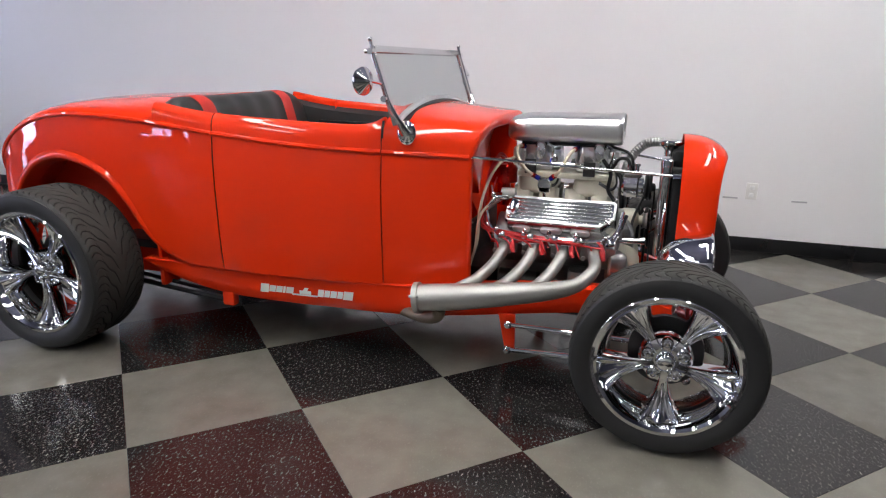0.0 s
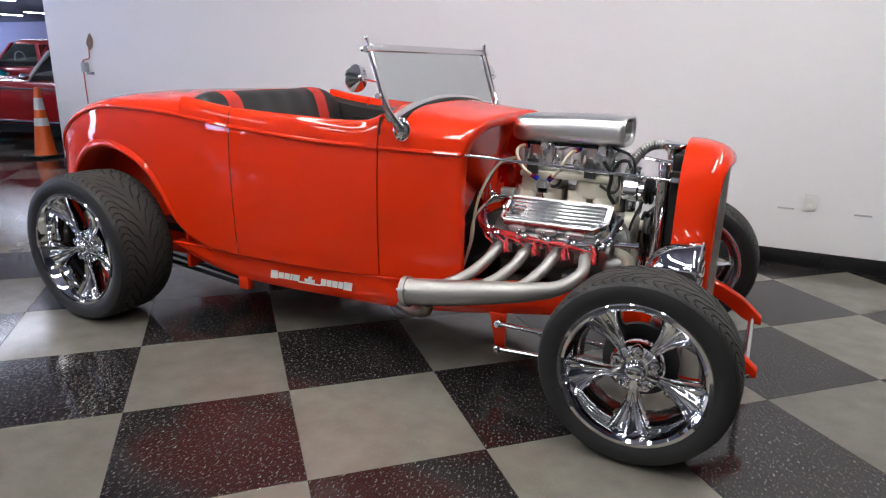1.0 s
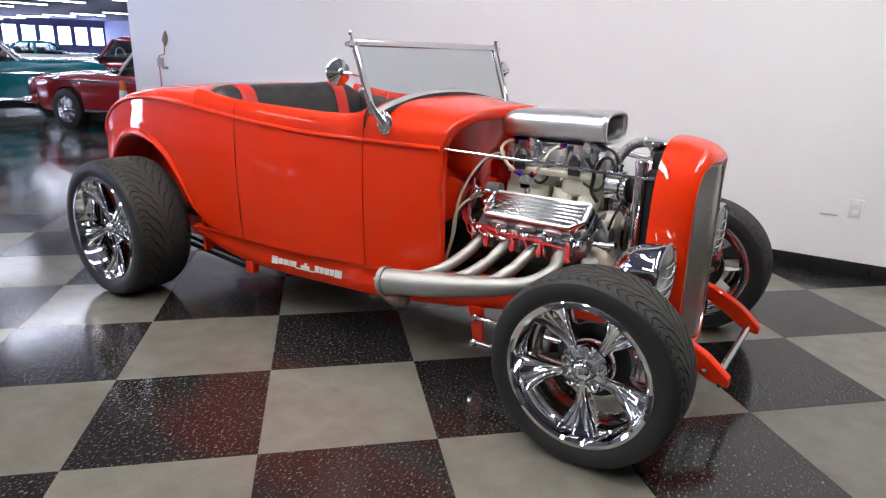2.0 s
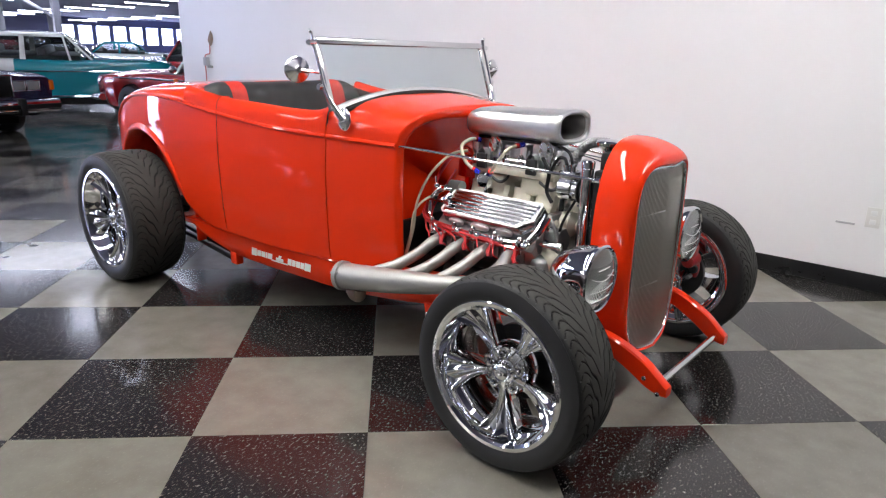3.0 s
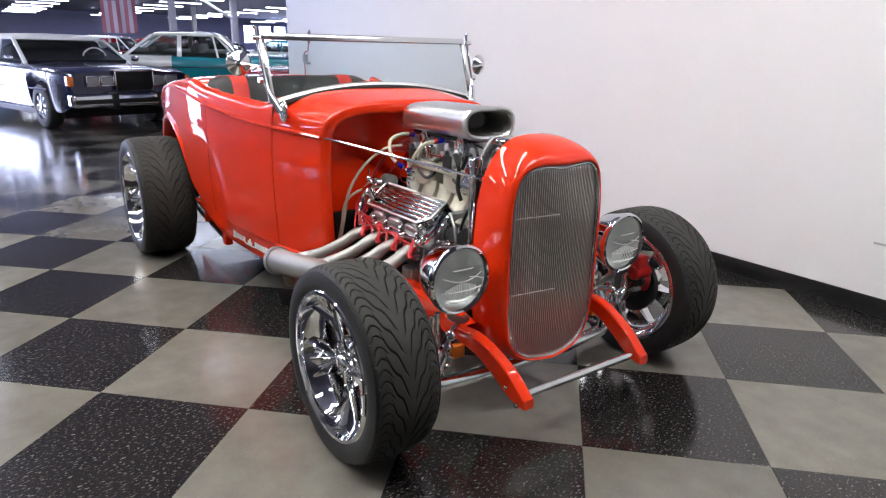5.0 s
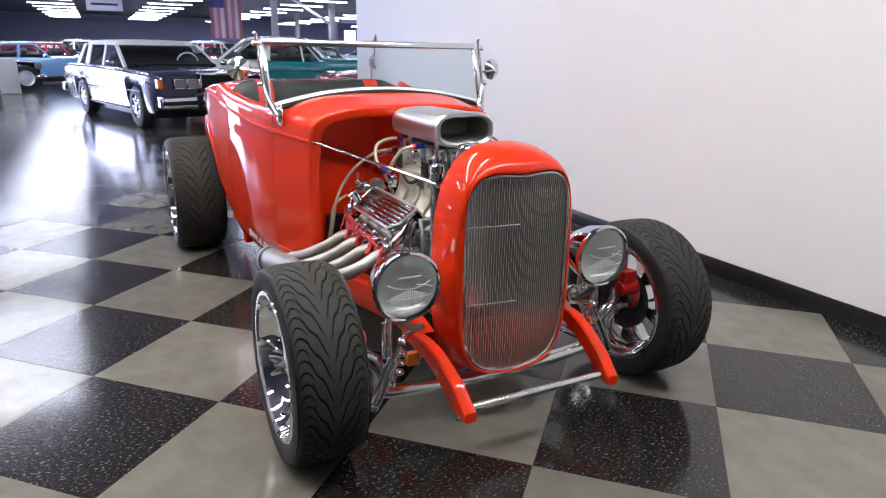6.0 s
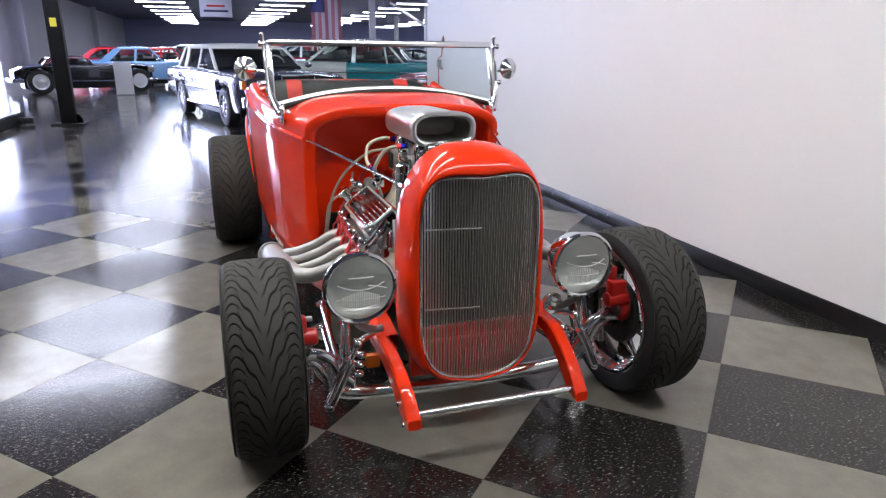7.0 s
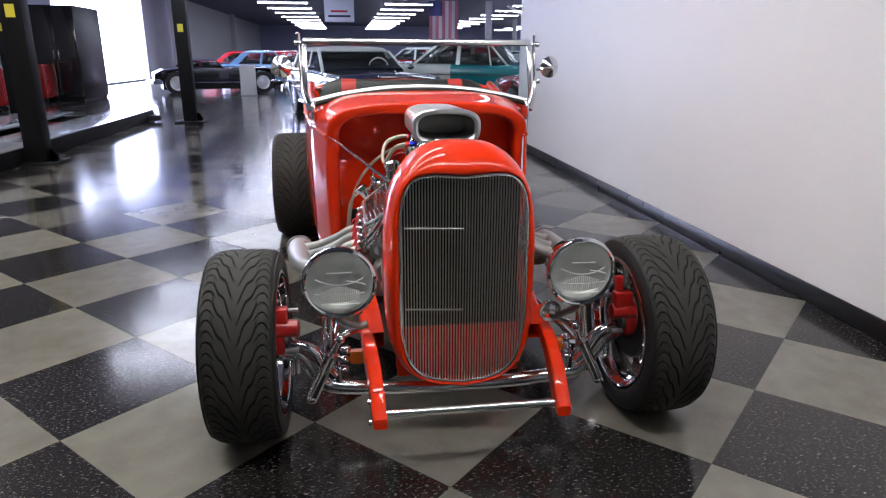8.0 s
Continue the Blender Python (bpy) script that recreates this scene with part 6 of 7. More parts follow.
def parked_car(name, label, m, P):
    """A saloon or coupe from a table of measures; x forward, origin on the ground under its middle."""
    c = thing(name, label, "car", "parked show cars", m=m)
    fx, rx, R, w = P["front"], P["rear"], P["R"], P["w"]
    arch = R * 1.16

    def sill(x):
        z = P["sill"] + 0.10 * max(0, (abs(x - (P["x0"] + P["x1"]) / 2) - (P["x1"] - P["x0"]) * 0.42)) / 0.3
        for a in (fx, rx):
            d = arch * arch - (x - a) ** 2
            if d > 0:
                z = max(z, R * 0.98 + math.sqrt(d) - 0.02)
        return z

    xs = list(np.linspace(P["x0"], P["x1"], 46))
    for a in (fx, rx):
        xs += [a - arch * math.cos(math.pi * i / 16) for i in range(17)]
    xs = sorted(set(round(float(x), 4) for x in xs if P["x0"] <= x <= P["x1"]))

    def section(x):
        hw, zt = curve(P["width"], x) * w / 2, curve(P["deck"], x)
        zl = min(sill(x), zt - 0.08)
        crease = zl + (zt - zl) * P.get("crease", 0.62)
        half = [(hw * 0.93, zl), (hw * 0.975, zl + (crease - zl) * 0.4), (hw, crease), (hw * 0.985, zt - 0.06), (hw * 0.95, zt - 0.018), (hw * 0.86, zt), (hw * 0.4, zt + P.get("crown", 0.03)), (0, zt + P.get("crown", 0.03) * 1.1)]
        return [Vector((x, -y, z)) for y, z in half] + [Vector((x, y, z)) for y, z in reversed(half[:-1])]

    split = P.get("split")
    groups = [(xs, P["paint"], "body")] if split is None else [([x for x in xs if x <= split], P["paint2"], "rear_body"), ([x for x in xs if x >= max(a for a in xs if a <= split)], P["paint"], "body")]
    for seg, pt, nm in groups:
        bm = bmesh.new()
        vs = grid(bm, [section(x) for x in seg])
        for e in (vs[0], vs[-1]):
            bm.faces.new(e)
        part(nm, bm, pt, c, angle=45)
    bm = bmesh.new()
    box(bm, (rx - arch, -w / 2 * 0.8, 0.16), (fx + arch, w / 2 * 0.8, P["sill"] + 0.3))
    part("underbody", bm, BLACK, c)
    # greenhouse
    a0, a1, b0, b1 = P["glass"]            # rear base, front base, rear top, front top
    H, zb = P["H"], curve(P["deck"], (a0 + a1) / 2)
    gw, tw = w / 2 * 0.88, w / 2 * P.get("tumble", 0.72)

    def ring(z, f):
        x0, x1, hw = a0 + (b0 - a0) * f, a1 + (b1 - a1) * f, gw + (tw - gw) * f
        r = 0.12
        out = []
        for cx, cy, a in ((x1 - r, hw - r, 0), (x0 + r, hw - r, 90), (x0 + r, -hw + r, 180), (x1 - r, -hw + r, 270)):
            for k in range(5):
                q = math.radians(a + 22.5 * k)
                out.append(Vector((cx + r * math.cos(q), cy + r * math.sin(q), z)))
        return out
    bm = bmesh.new()
    grid(bm, [ring(zb - 0.03, 0.0), ring(H - 0.08, 0.95)], loop_v=True)
    pane_ = part("window_glass", bm, CARGLASS, c, angle=20)
    pane_.visible_shadow = False
    # dark cabin with two bench seats and a wheel behind the glass
    part("cabin_floor", box(bmesh.new(), (a0 + 0.1, -gw + 0.06, zb - 0.02), (a1 - 0.1, gw - 0.06, zb + P.get("crown", 0.03) * 1.2 + 0.012), 0.01), BLACK, c)
    for xs_ in (a0 + 0.28 * (a1 - a0), a0 + 0.62 * (a1 - a0)):
        part("bench_seat", box(bmesh.new(), (xs_ - 0.09, -gw * 0.86, zb), (xs_ + 0.09, gw * 0.86, zb + 0.22), 0.05), LEATHER, c)
    wheel_ring = [(a1 - 0.42 + 0.04 * math.sin(q), gw * 0.45 + 0.19 * math.cos(q), zb + 0.07 + 0.17 * math.sin(q)) for q in np.linspace(0, 2 * math.pi, 19)]
    part("steering_wheel", tube(bmesh.new(), wheel_ring, 0.014, 6, 0), REFLECT, c)
    bm = bmesh.new()
    rr = ring(H - 0.10, 0.93)
    mid = Vector(((b0 + b1) / 2, 0, 0))
    rows = [rr, ring(H - 0.075, 0.97)]
    for f, dz in ((0.975, -0.050), (0.93, -0.028), (0.84, -0.010), (0.65, 0.004), (0.4, 0.012), (0.0, 0.018)):
        rows.append([Vector((mid.x + (p.x - mid.x) * f, p.y * f, H + dz)) for p in ring(H, 1.0)])
    grid(bm, rows, loop_v=True)
    part("roof", bm, P["roof"], c, angle=50)
    for s in (-1, 1):
        for xa, xb, wd in P["pillars"]:
            bm = bmesh.new()
            y0, y1 = s * (gw + 0.006), s * (tw + 0.012)
            rows = [[Vector((xa - wd, y0, zb - 0.03)), Vector((xa + wd, y0, zb - 0.03)), Vector((xa + wd, y0 - s * 0.05, zb - 0.03)), Vector((xa - wd, y0 - s * 0.05, zb - 0.03))],
                    [Vector((xb - wd * 0.8, y1, H - 0.07)), Vector((xb + wd * 0.8, y1, H - 0.07)), Vector((xb + wd * 0.8, y1 - s * 0.05, H - 0.07)), Vector((xb - wd * 0.8, y1 - s * 0.05, H - 0.07))]]
            grid(bm, rows, loop_v=True)
            part("pillar", bm, P["roof"] if P.get("roof_pillars", True) else P["paint"], c)
        for xw in (fx, rx):
            car_wheel(c, xw, s * (w / 2 - 0.13), s, R, 0.22, P.get("hub", CHROME))
        # bright side strip and sill trim
        bm = bmesh.new()
        for z in P.get("strips", (0.62,)):
            tube(bm, [Vector((x, s * (curve(P["width"], x) * w / 2 + 0.002), z)) for x in np.linspace(rx - 0.1, fx + 0.35, 12)], 0.012, 6, 0)
        part("side_strip", bm, CHROME, c)
        bm = bmesh.new()
        tube(bm, [Vector((x, s * (w / 2 * 0.945), P["sill"] + 0.03)) for x in np.linspace(rx + arch + 0.02, fx - arch - 0.02, 6)], 0.022, 6, 0)
        part("sill_trim", bm, CHROME, c)
        if P.get("mirror", True):
            bm = bmesh.new()
            ball(bm, (a1 - 0.25, s * (w / 2 + 0.05), zb + 0.06), 0.075, 12, (0.7, 1, 0.7))
            part("door_mirror", bm, CHROME, c)
    # bumpers
    for xe, sg in ((P["x1"], 1), (P["x0"], -1)):
        bm = bmesh.new()
        hw = w / 2 * 0.97
        if P.get("square"):
            ends = (xe - 0.12, xe + 0.13) if sg > 0 else (xe - 0.13, xe + 0.12)
            box(bm, (ends[0], -hw, P["bz"] - 0.13), (ends[1], hw, P["bz"] + 0.06), 0.035, None, 3)
            bumper = part("bumper", bm, CHROME, c)
            part("rub_strip", box(bmesh.new(), (ends[0] - 0.004, -hw * 0.985, P["bz"] - 0.075), (ends[1] + 0.012, hw * 0.985, P["bz"] - 0.01), 0.008), BLACK, bumper)
            for y_ in (-0.36, 0.36):
                part("overrider", box(bmesh.new(), (ends[0] - 0.03, y_ - 0.045, P["bz"] - 0.16), (ends[1] + 0.04, y_ + 0.045, P["bz"] + 0.075), 0.015), BLACK, bumper)
            continue
        tube(bm, [(xe - sg * 0.22, -hw, P["bz"]), (xe + sg * 0.03, -hw * 0.93, P["bz"]), (xe + sg * 0.08, 0, P["bz"]), (xe + sg * 0.03, hw * 0.93, P["bz"]), (xe - sg * 0.22, hw, P["bz"])], 0.075, 10, 6, flat=0.8)
        part("bumper", bm, CHROME, c)
    # face: grille and lamps
    zt = curve(P["deck"], P["x1"] - 0.05)
    bm = bmesh.new()
    box(bm, (P["x1"] - 0.06, -w * P["grille"], P["bz"] + 0.10), (P["x1"] + 0.05, w * P["grille"], zt - 0.02 + P.get("grille_up", 0)), 0.012)
    g = part("grille", bm, P.get("grille_mat", CHROME), c)
    for k in range(P.get("slats", 9)):
        bm = bmesh.new()
        y = -w * P["grille"] * 0.9 + 2 * w * P["grille"] * 0.9 * k / max(1, P.get("slats", 9) - 1)
        box(bm, (P["x1"] + 0.05, y - 0.006, P["bz"] + 0.12), (P["x1"] + 0.062, y + 0.006, zt - 0.04), 0.0)
        part("slat", bm, CHROME, g)
    if P.get("square"):
        hwg, z0, z1 = w * P["grille"], P["bz"] + 0.10, zt - 0.02 + P.get("grille_up", 0)
        bm = bmesh.new()
        for lo, hi in (((-hwg - 0.02, z1 - 0.01), (hwg + 0.02, z1 + 0.035)), ((-hwg - 0.02, z0), (-hwg, z1)), ((hwg, z0), (hwg + 0.02, z1))):
            box(bm, (P["x1"] - 0.08, lo[0], lo[1]), (P["x1"] + 0.075, hi[0], hi[1]), 0.008)
        part("grille_surround", bm, CHROME, g)
        bm = bmesh.new()
        box(bm, (P["x1"] - 0.03, -0.006, z1 + 0.03), (P["x1"] + 0.02, 0.006, z1 + 0.12), 0.004)
        part("bonnet_ornament", bm, CHROME, c)
    zl = (P["bz"] + 0.12 + zt) / 2
    for s in (-1, 1):
        if P.get("square"):
            for k in range(2):
                y = s * (w * P["grille"] + 0.12 + 0.21 * k)
                bm = bmesh.new()
                box(bm, (P["x1"] - 0.05, y - 0.085, zl - 0.06), (P["x1"] + 0.035, y + 0.085, zl + 0.06), 0.012)
                hl = part("headlamp", bm, HEADGLASS, c)
                bm = bmesh.new()
                for lo, hi in (((-0.10, 0.062), (0.10, 0.076)), ((-0.10, -0.076), (0.10, -0.062)), ((-0.10, -0.062), (-0.087, 0.062)), ((0.087, -0.062), (0.10, 0.062))):
                    box(bm, (P["x1"] - 0.05, y + lo[0], zl + lo[1]), (P["x1"] + 0.045, y + hi[0], zl + hi[1]), 0.003)
                part("bezel", bm, CHROME, hl)
            bm = bmesh.new()
            box(bm, (P["x1"] - 0.14, s * (w / 2 * 0.93) - 0.03, zl - 0.07), (P["x1"] + 0.02, s * (w / 2 * 0.93) + 0.03, zl + 0.07), 0.01)
            part("corner_lamp", bm, AMBER, c)
        else:
            bm = bmesh.new()
            lathe(bm, [(-0.15, 0.10), (-0.02, 0.105), (0.0, 0.10), (0.0, 0.09), (0.02, 0.05), (0.025, 0)], 24, "X", (P["x1"] + 0.02, s * w / 2 * 0.76, zl + 0.05))
            part("headlamp", bm, HEADGLASS, c)
    return c


SALOON = dict(x0=-2.85, x1=2.62, front=1.55, rear=-1.43, R=0.335, w=1.96, H=1.42, sill=0.27, bz=0.50,
              width=[(-2.85, 0.93), (-2.5, 0.99), (0, 1.0), (2.2, 0.99), (2.62, 0.94)],
              deck=[(-2.85, 0.84), (-2.6, 0.93), (-1.6, 0.97), (0.7, 0.96), (1.0, 0.955), (2.4, 0.91), (2.62, 0.86)],
              glass=(-1.95, 0.98, -1.55, 0.18), pillars=[(0.90, 0.20, 0.035), (-0.28, -0.28, 0.05), (-1.25, -1.20, 0.13), (-1.85, -1.52, 0.10)],
              paint=NAVY, roof=VINYL, grille=0.145, grille_mat=BLACK, slats=0, square=True, grille_up=0.03, crease=0.7, strips=(0.60,), tumble=0.76)
parked_car("saloon", "dark navy full-size saloon with white vinyl roof and chrome trim", pose(-9.29, -0.232, 0, 0, 0, 16), SALOON)
FIFTIES = dict(x0=-2.5, x1=2.45, front=1.45, rear=-1.45, R=0.345, w=1.86, H=1.57, sill=0.30, bz=0.46,
               width=[(-2.5, 0.86), (-2.1, 0.96), (0, 1.0), (2.0, 0.98), (2.45, 0.90)],
               deck=[(-2.5, 0.92), (-2.2, 1.02), (-1.3, 1.06), (0.6, 1.03), (1.0, 1.05), (2.3, 1.02), (2.45, 0.92)],
               glass=(-1.55, 1.05, -0.82, 0.50), pillars=[(0.97, 0.52, 0.03), (0.56, 0.46, 0.02), (-0.26, -0.24, 0.05), (-1.42, -0.80, 0.05)],
               paint=AQUA, paint2=IVORY, split=-0.39, roof=IVORY, grille=0.28, slats=7, crease=0.75, strips=(0.82,), tumble=0.78, crown=0.05)
parked_car("vintage_saloon", "two-tone aqua and white fifties saloon with chrome side strip", pose(-11.65, 2.88, 0, 0, 0, 64), FIFTIES)
COUPE = dict(x0=-2.45, x1=2.35, front=1.40, rear=-1.35, R=0.335, w=1.82, H=1.40, sill=0.30, bz=0.45,
             width=[(-2.45, 0.86), (-2.1, 0.96), (0, 1.0), (2.0, 0.97), (2.35, 0.88)],
             deck=[(-2.45, 0.78), (-2.2, 0.88), (-1.4, 0.91), (0.5, 0.90), (0.9, 0.90), (2.1, 0.85), (2.35, 0.75)],
             glass=(-1.75, 0.36, -1.15, -0.12), pillars=[(0.28, -0.10, 0.035), (-0.62, -0.55, 0.04), (-1.60, -1.10, 0.16)],
             paint=DEEPRED, roof=IVORY, grille=0.26, slats=7, crease=0.7, strips=(0.80,), tumble=0.74, crown=0.05)
parked_car("vintage_coupe", "dark red vintage coupe with white top behind the partition", pose(-6.52, 3.93, 0, 0, 0, 191), COUPE)
FASTBACK = dict(FIFTIES, H=1.56, glass=(-2.1, 0.70, -0.75, 0.20), pillars=[(0.62, 0.22, 0.03), (-0.45, -0.35, 0.05), (-1.5, -0.75, 0.22)])
HOTROD = dict(x0=-1.9, x1=1.9, front=1.45, rear=-1.25, R=0.36, w=1.65, H=1.10, sill=0.34, bz=0.40,
              width=[(-1.9, 0.8), (-1.5, 0.98), (-0.4, 1.0), (0.4, 0.9), (1.9, 0.55)],
              deck=[(-1.9, 0.66), (-1.6, 0.78), (-0.8, 0.84), (0.3, 0.84), (1.7, 0.82), (1.9, 0.76)],
              glass=(-1.15, 0.25, -0.95, 0.02), pillars=[(0.2, 0.03, 0.03), (-0.5, -0.5, 0.04), (-1.1, -0.92, 0.08)],
              paint=BLACKP, roof=MAROON, grille=0.16, slats=5, crease=0.8, strips=(), tumble=0.78, hub=REFLECT, mirror=False)
parked_car("vintage_hot_rod", "black vintage hot rod with maroon roof and pale wheels", pose(-18.6, -4.75, 0, 0, 0, 108), HOTROD)
for (nm, lb, x, y, h, pt, rf, base) in (
        ("vintage_pickup", "light blue vintage car among the far show cars", -21.4, -2.9, 95, SKY, SKY, COUPE),
        ("vintage_car", "maroon vintage car among the far show cars", -25.4, -2.2, 80, MAROON, DEEPRED, COUPE),
        ("vintage_car", "red vintage car among the far show cars", -28.5, -4.6, 85, DEEPRED, DEEPRED, COUPE),
        ("vintage_car", "light blue car with white roof far down the hall", -31.0, -1.5, 60, SKY, IVORY, FIFTIES),
        ("vintage_car", "red car with white roof beyond the navy saloon", -24.5, 3.2, 60, DEEPRED, IVORY, FIFTIES),
        ("vintage_car", "deep red fastback behind the red coupe", -10.6, 6.1, 196, DEEPRED, DEEPRED, FASTBACK),
        ("vintage_car", "black coupe beyond the aqua saloon", -22.0, 7.5, 75, BLACKP, BLACKP, COUPE),
        ("vintage_car", "red coupe with white roof beyond the aqua saloon", -15.2, 9.0, 160, DEEPRED, IVORY, COUPE),
        ("vintage_car", "red saloon far down the hall", -31.0, 6.4, 70, DEEPRED, DEEPRED, FIFTIES),
        ("vintage_car", "white and green car far down the hall", -27.5, 11.5, 75, IVORY, AQUA, FIFTIES)):
    q = dict(base)
    q["paint"], q["paint2"], q["roof"], q["strips"] = pt, pt, rf, ()
    q["split"] = None
    parked_car(nm, lb, pose(x, y, 0, 0, 0, h), q)

# ---- car lift by the side wall ----
LIFTBLACK = material("lift_black", (0.006, 0.006, 0.007), 0.55, 0.0, 0.0, 0.15, vary=0.3, scale=4)
lift = thing("car_lift", "black four-post car lift with pale steel runways, lowered", "car lift")
PALE = material("pale_steel", (0.46, 0.47, 0.50), 0.22, 0.55, vary=0.1, scale=3, rough_vary=0.1)
for x, y in ((-3.55, -4.05), (-8.45, -3.36), (-8.75, -6.55), (-3.7, -6.9)):
    bm = bmesh.new()
    box(bm, (x - 0.10, y - 0.12, 0), (x + 0.10, y + 0.12, 2.75), 0.015)
    p = part("post", bm, LIFTBLACK, lift)
    bm = bmesh.new()
    box(bm, (x - 0.24, y - 0.26, 0), (x + 0.24, y + 0.26, 0.03), 0.006)
    for k in range(3):
        box(bm, (x - 0.012 + 0.0, y + 0.12, 0.03), (x + 0.012, y + 0.22 - 0.02 * k, 0.12 + 0.03 * k), 0.0)
    part("foot_plate", bm, LIFTBLACK, p)
    bm = bmesh.new()
    box(bm, (x + 0.1005, y - 0.05, 1.66), (x + 0.104, y + 0.05, 1.80))
    part("sticker", bm, material("yellow_sticker", (0.72, 0.62, 0.05), 0.5), p)
for y in (-4.75, -6.2):
    bm = bmesh.new()
    box(bm, (-8.9, y - 0.27, 0.13), (-2.6, y + 0.55, 0.19), 0.01)
    part("runway", bm, PALE, lift)
for y0 in (-4.22, -6.5):
    bm = bmesh.new()
    box(bm, (-8.95, y0, 0.0), (-2.55, y0 + 0.05, 0.20), 0.006)
    part("side_rail", bm, LIFTBLACK, lift)
for x in (-8.6, -3.6):
    bm = bmesh.new()
    box(bm, (x - 0.07, -6.6, 0.02), (x + 0.07, -3.95, 0.125), 0.01)
    part("crossbeam", bm, BLACK, lift)
# tall dark cabinet and red tool trolley by the open door
o = thing("tool_cabinet", "tall glossy black cabinet beside the open roll-up door", "cabinet", m=pose(-15.65, -8.05, 0))
part("body", box(bmesh.new(), (-0.95, -0.55, 0.06), (0.95, 0.55, 2.5), 0.02), BLACK, o)
for k in range(2):
    d = part("door", box(bmesh.new(), (0.953, -0.54 + 0.545 * k, 0.1), (0.98, -0.005 + 0.545 * k, 2.46), 0.008), BLACKP, o)
    part("handle", box(bmesh.new(), (0.98, -0.08 + 0.12 * k, 1.1), (1.01, -0.05 + 0.12 * k, 1.35), 0.006), CHROME, d)
part("plinth", box(bmesh.new(), (-0.9, -0.5, 0), (0.9, 0.5, 0.06)), BLACK, o)
for x, y in ((-14.2, -8.4), (-11.6, -8.2)):
    o = thing("tool_trolley", "red steel tool trolley against the side wall", "tool trolley", "tool trolleys", m=pose(x, y, 0))
    part("body", box(bmesh.new(), (-0.4, -0.28, 0.14), (0.4, 0.28, 1.0), 0.015), DEEPRED, o)
    for k in range(5):
        dr = part("drawer", box(bmesh.new(), (-0.37, 0.281, 0.18 + 0.16 * k), (0.37, 0.298, 0.32 + 0.16 * k), 0.005), DEEPRED, o)
        part("handle", box(bmesh.new(), (-0.25, 0.30, 0.28 + 0.16 * k), (0.25, 0.318, 0.295 + 0.16 * k), 0.003), CHROME, dr)
    for dx in (-0.33, 0.33):
        for dy in (-0.22, 0.22):
            bm = bmesh.new()
            lathe(bm, [(-0.02, 0.0), (-0.02, 0.07), (0.02, 0.07), (0.02, 0.0)], 16, "X", (dx, dy, 0.07))
            part("castor", bm, BLACK, o)
# white show board on the floor
o = thing("sign_board", "plain white show board standing beside the black hot rod", "sign board", m=pose(-16.9, -3.42, 0, 0, 0, 10))
part("board", box(bmesh.new(), (-0.02, -0.24, 0.02), (0.02, 0.24, 0.95), 0.008), REFLECT, o)
part("foot", box(bmesh.new(), (-0.16, -0.26, 0), (0.16, 0.26, 0.02), 0.004), STEEL, o)

# hanging flag with stripes, hanging banner, columns
o = thing("hanging_flag", "faded red and white striped flag hung from the ceiling", "flag", m=pose(-33.8, 5.25, 0))
FRED, FWHITE = material("flag_red", (0.36, 0.13, 0.16), 0.8, vary=0.1), material("flag_white", (0.46, 0.43, 0.47), 0.8, vary=0.06)
for k in range(9):
    bm = bmesh.new()
    rows = []
    for z in np.linspace(1.8, CEIL - 0.02, 9):
        rows.append([Vector((0.03 * math.sin(9 * y + z), y, z)) for y in np.linspace(-0.83 + 0.1845 * k, -0.83 + 0.1845 * (k + 1), 4)])
    r2 = [[p + Vector((-0.004, 0, 0)) for p in r] for r in rows]
    grid(bm, rows)
    grid(bm, r2)
    part("stripe", bm, FRED if k % 2 == 0 else FWHITE, o)
bm = bmesh.new()
rows = [[Vector((0.012 + 0.03 * math.sin(9 * y + z), y, z)) for y in np.linspace(-0.835, -0.09, 13)] for z in np.linspace(3.36, CEIL - 0.03, 6)]
grid(bm, rows)
grid(bm, [[p + Vector((-0.003, 0, 0)) for p in r] for r in rows])
part("canton", bm, material("flag_blue", (0.05, 0.055, 0.16), 0.8, vary=0.1), o, "dark blue corner field")
o = thing("hanging_banner", "grey banner with plain darker bars hung from the ceiling", "banner", m=pose(-33.0, -0.6, 0))
part("panel", box(bmesh.new(), (-0.02, -0.8, 2.95), (0.02, 0.8, CEIL), 0.01), GREYWALL, o)
for z, w, mt in ((3.25, 0.6, NAVY), (3.5, 0.45, DEEPRED), (3.1, 0.65, FWHITE)):
    part("bar", box(bmesh.new(), (0.021, -w, z - 0.05), (0.026, w, z + 0.05)), mt, o)
for x, y in ((-34, 7.9), (-34.5, 11.4), (-52, 14), (-30, -8.9), (-50, -8.9), (-60, 20)):
    bm = bmesh.new()
    box(bm, (x - 0.17, y - 0.17, 0), (x + 0.17, y + 0.17, CEIL), 0.01)
    post_ = tagged(part("column", bm, GREYWALL), "grey steel column carrying the hall's roof", "column", "hall columns", "structure")
    if x == -34.5:
        part("brace", tube(bmesh.new(), [(x, y - 2.3, CEIL - 0.15), (x, y - 0.1, 2.75)], 0.09, 8), GREYWALL, post_)

# ---- floor tiles ----
S, C45 = 0.61, math.sqrt(0.5)


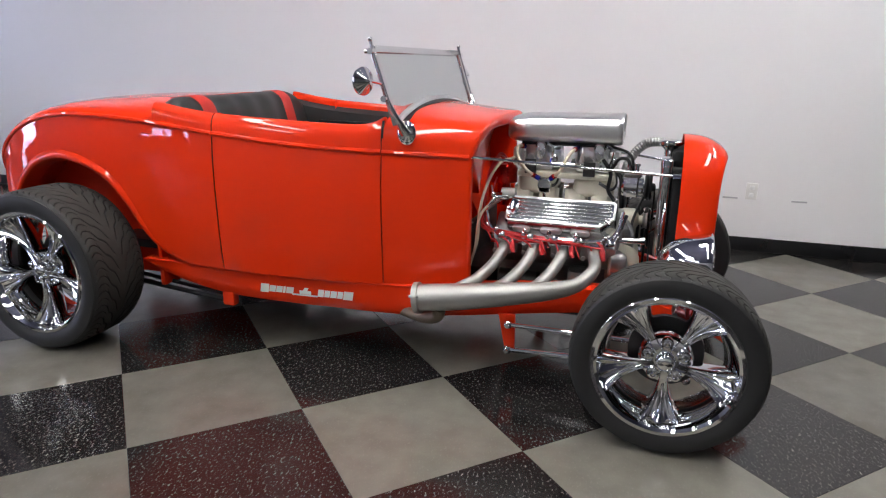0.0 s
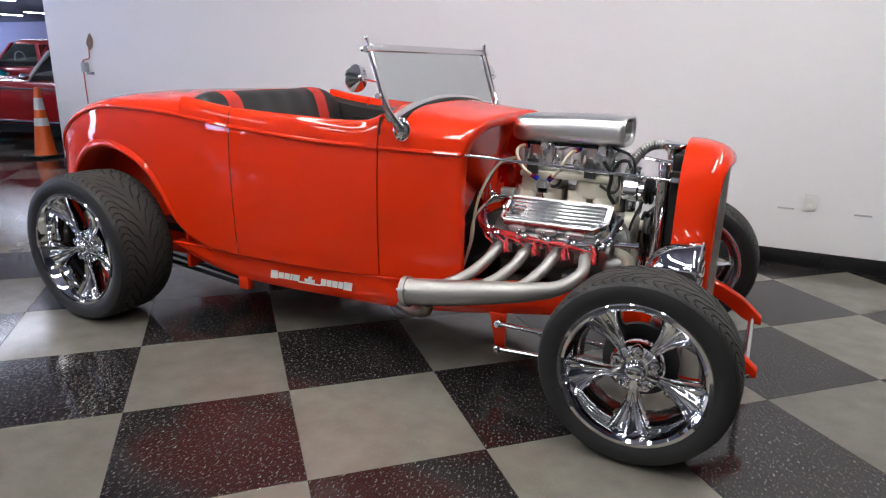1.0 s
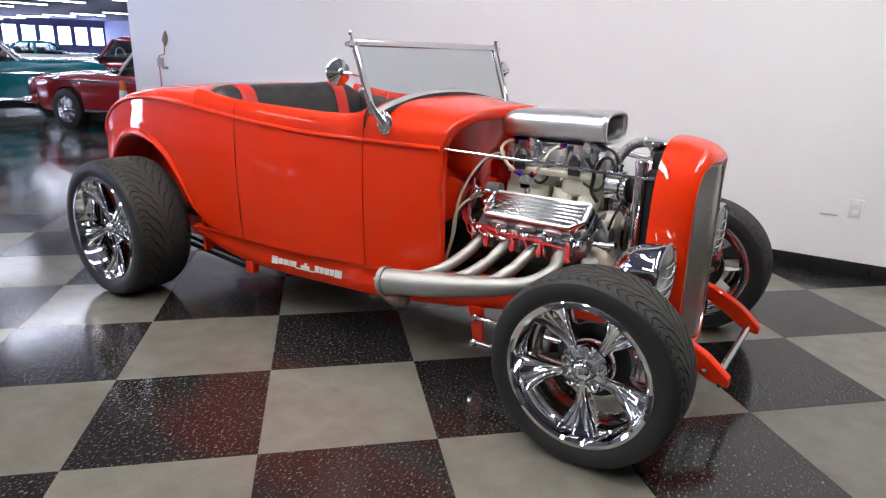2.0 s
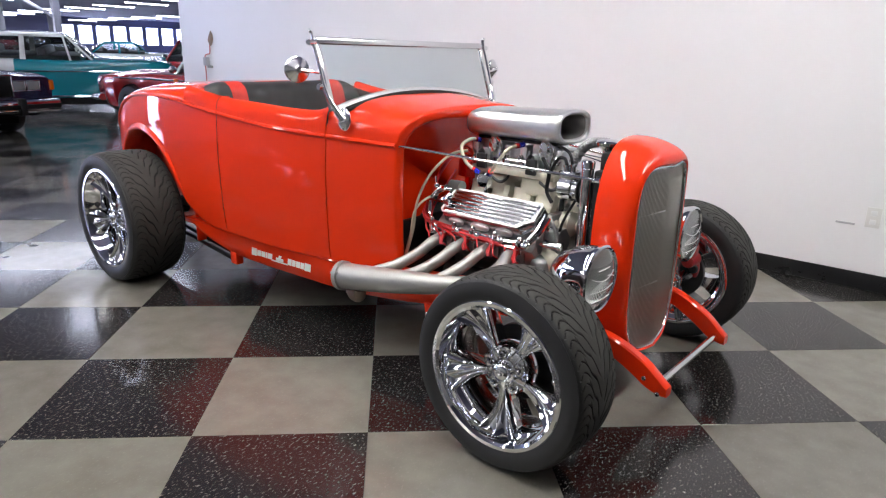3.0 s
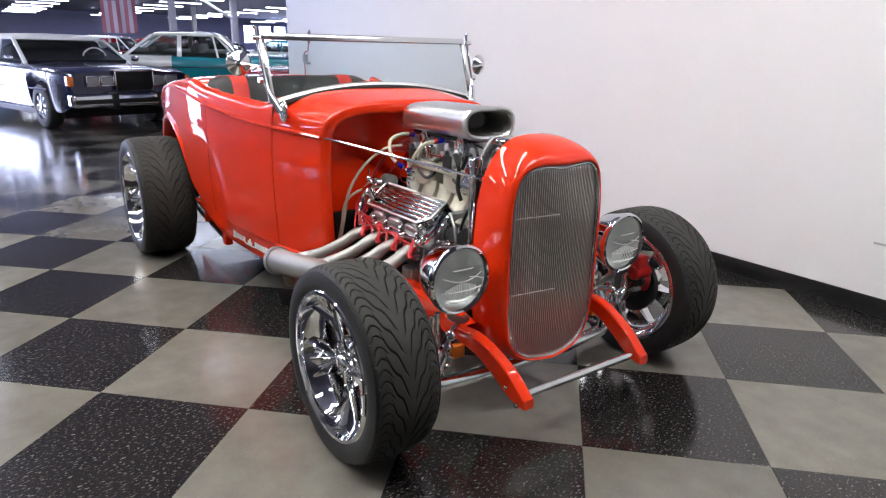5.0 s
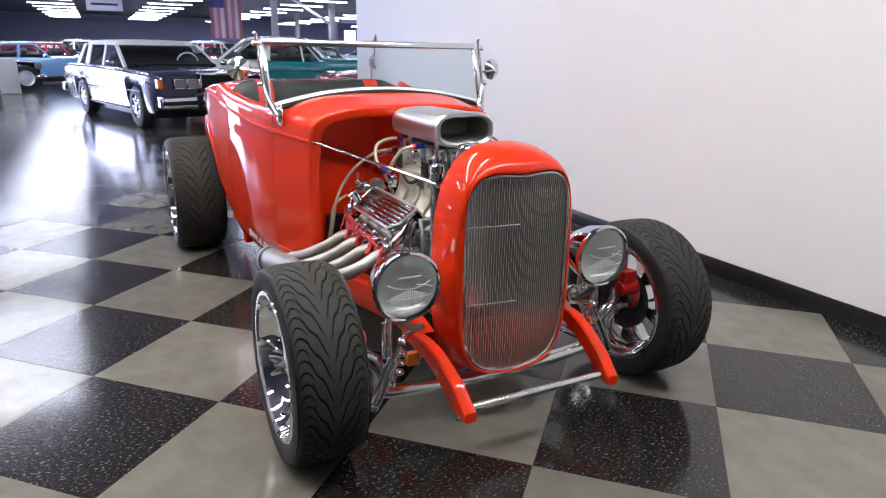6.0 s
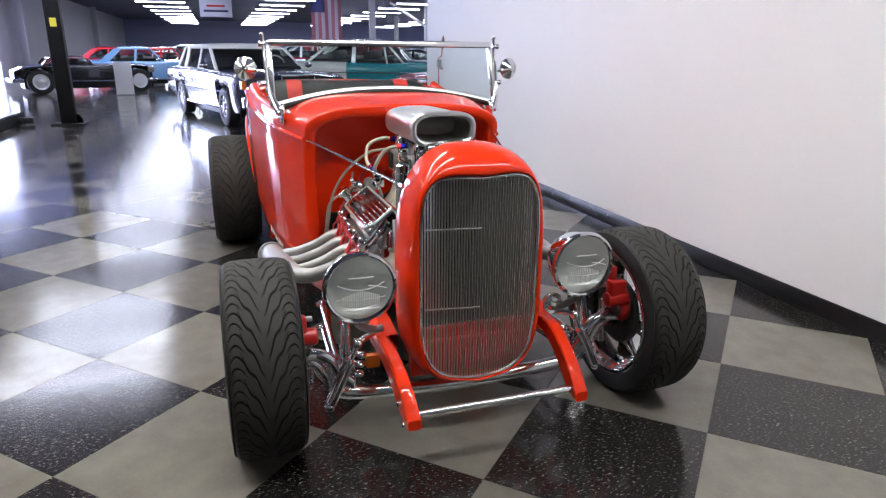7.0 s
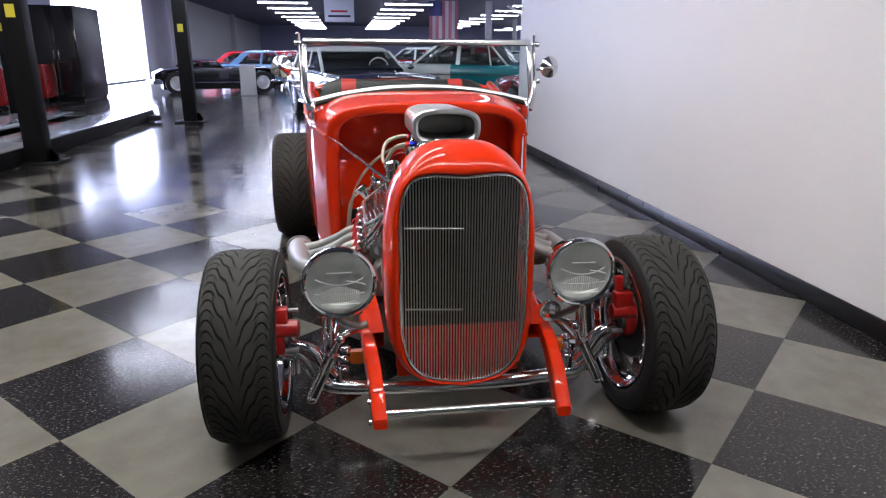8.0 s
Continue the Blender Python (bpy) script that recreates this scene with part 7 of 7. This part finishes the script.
def tile_corner(i, j):
    px, py = 0.308 + i * S, 2.768 + j * S
    return (px - py) * C45 + 3.2, (px + py) * C45 - 3.12


def tile_mesh(name, mat):
    h, g = S / 2 - 0.0006, 0.0012
    bm = bmesh.new()
    rows = []
    for d, z in ((0, -0.004), (0, -0.0006), (g, 0.0)):
        a = h - d
        rows.append([Vector((a, a, z)), Vector((-a, a, z)), Vector((-a, -a, z)), Vector((a, -a, z))])
    vs = grid(bm, rows, loop_v=True)
    bm.faces.new(vs[-1])
    me = bpy.data.meshes.new(name)
    bmesh.ops.recalc_face_normals(bm, faces=bm.faces)
    bm.to_mesh(me)
    bm.free()
    me.materials.append(mat)
    return me


floor = new("floor")
tagged(floor, "waxed black and grey vinyl tiles laid as a diagonal checkerboard", "floor", kind="structure")
TM = [tile_mesh("tile_dark", TILE_D), tile_mesh("tile_light", TILE_L)]
cells = []
for i in range(-75, 75):
    for j in range(-60, 110):
        x, y = tile_corner(i + 0.5, j + 0.5)
        if XF - 0.5 < x < XN + 0.5 and YR - 0.5 < y < YL + 0.5:
            if y > WY + 0.5 and x > WX + 4:
                continue
            cells.append((i, j, x, y))
near = sorted(cells, key=lambda c: (c[2] - 1.5) ** 2 + (c[3] + 0.5) ** 2)[:290]
keep = set((c[0], c[1]) for c in near)
for i, j, x, y in near:
    o = new("tile", TM[(i + j) % 2])
    o.parent = floor
    o.matrix_basis = pose(x, y, 0, 0, 0, 45)
for par, nm in ((0, "far_dark_tiles"), (1, "far_grey_tiles")):
    verts, faces = [], []
    h = S / 2 - 0.0008
    for i, j, x, y in cells:
        if (i + j) % 2 != par or (i, j) in keep:
            continue
        b = len(verts)
        r = h * math.sqrt(2)
        verts += [(x + r, y, 0), (x, y + r, 0), (x - r, y, 0), (x, y - r, 0)]
        faces.append((b, b + 1, b + 2, b + 3))
    me = bpy.data.meshes.new(nm)
    me.from_pydata(verts, [], faces)
    me.materials.append((TILE_D, TILE_L)[par])
    o = new(nm, me)
    o.parent = floor
    tagged(o, kind="stuff")
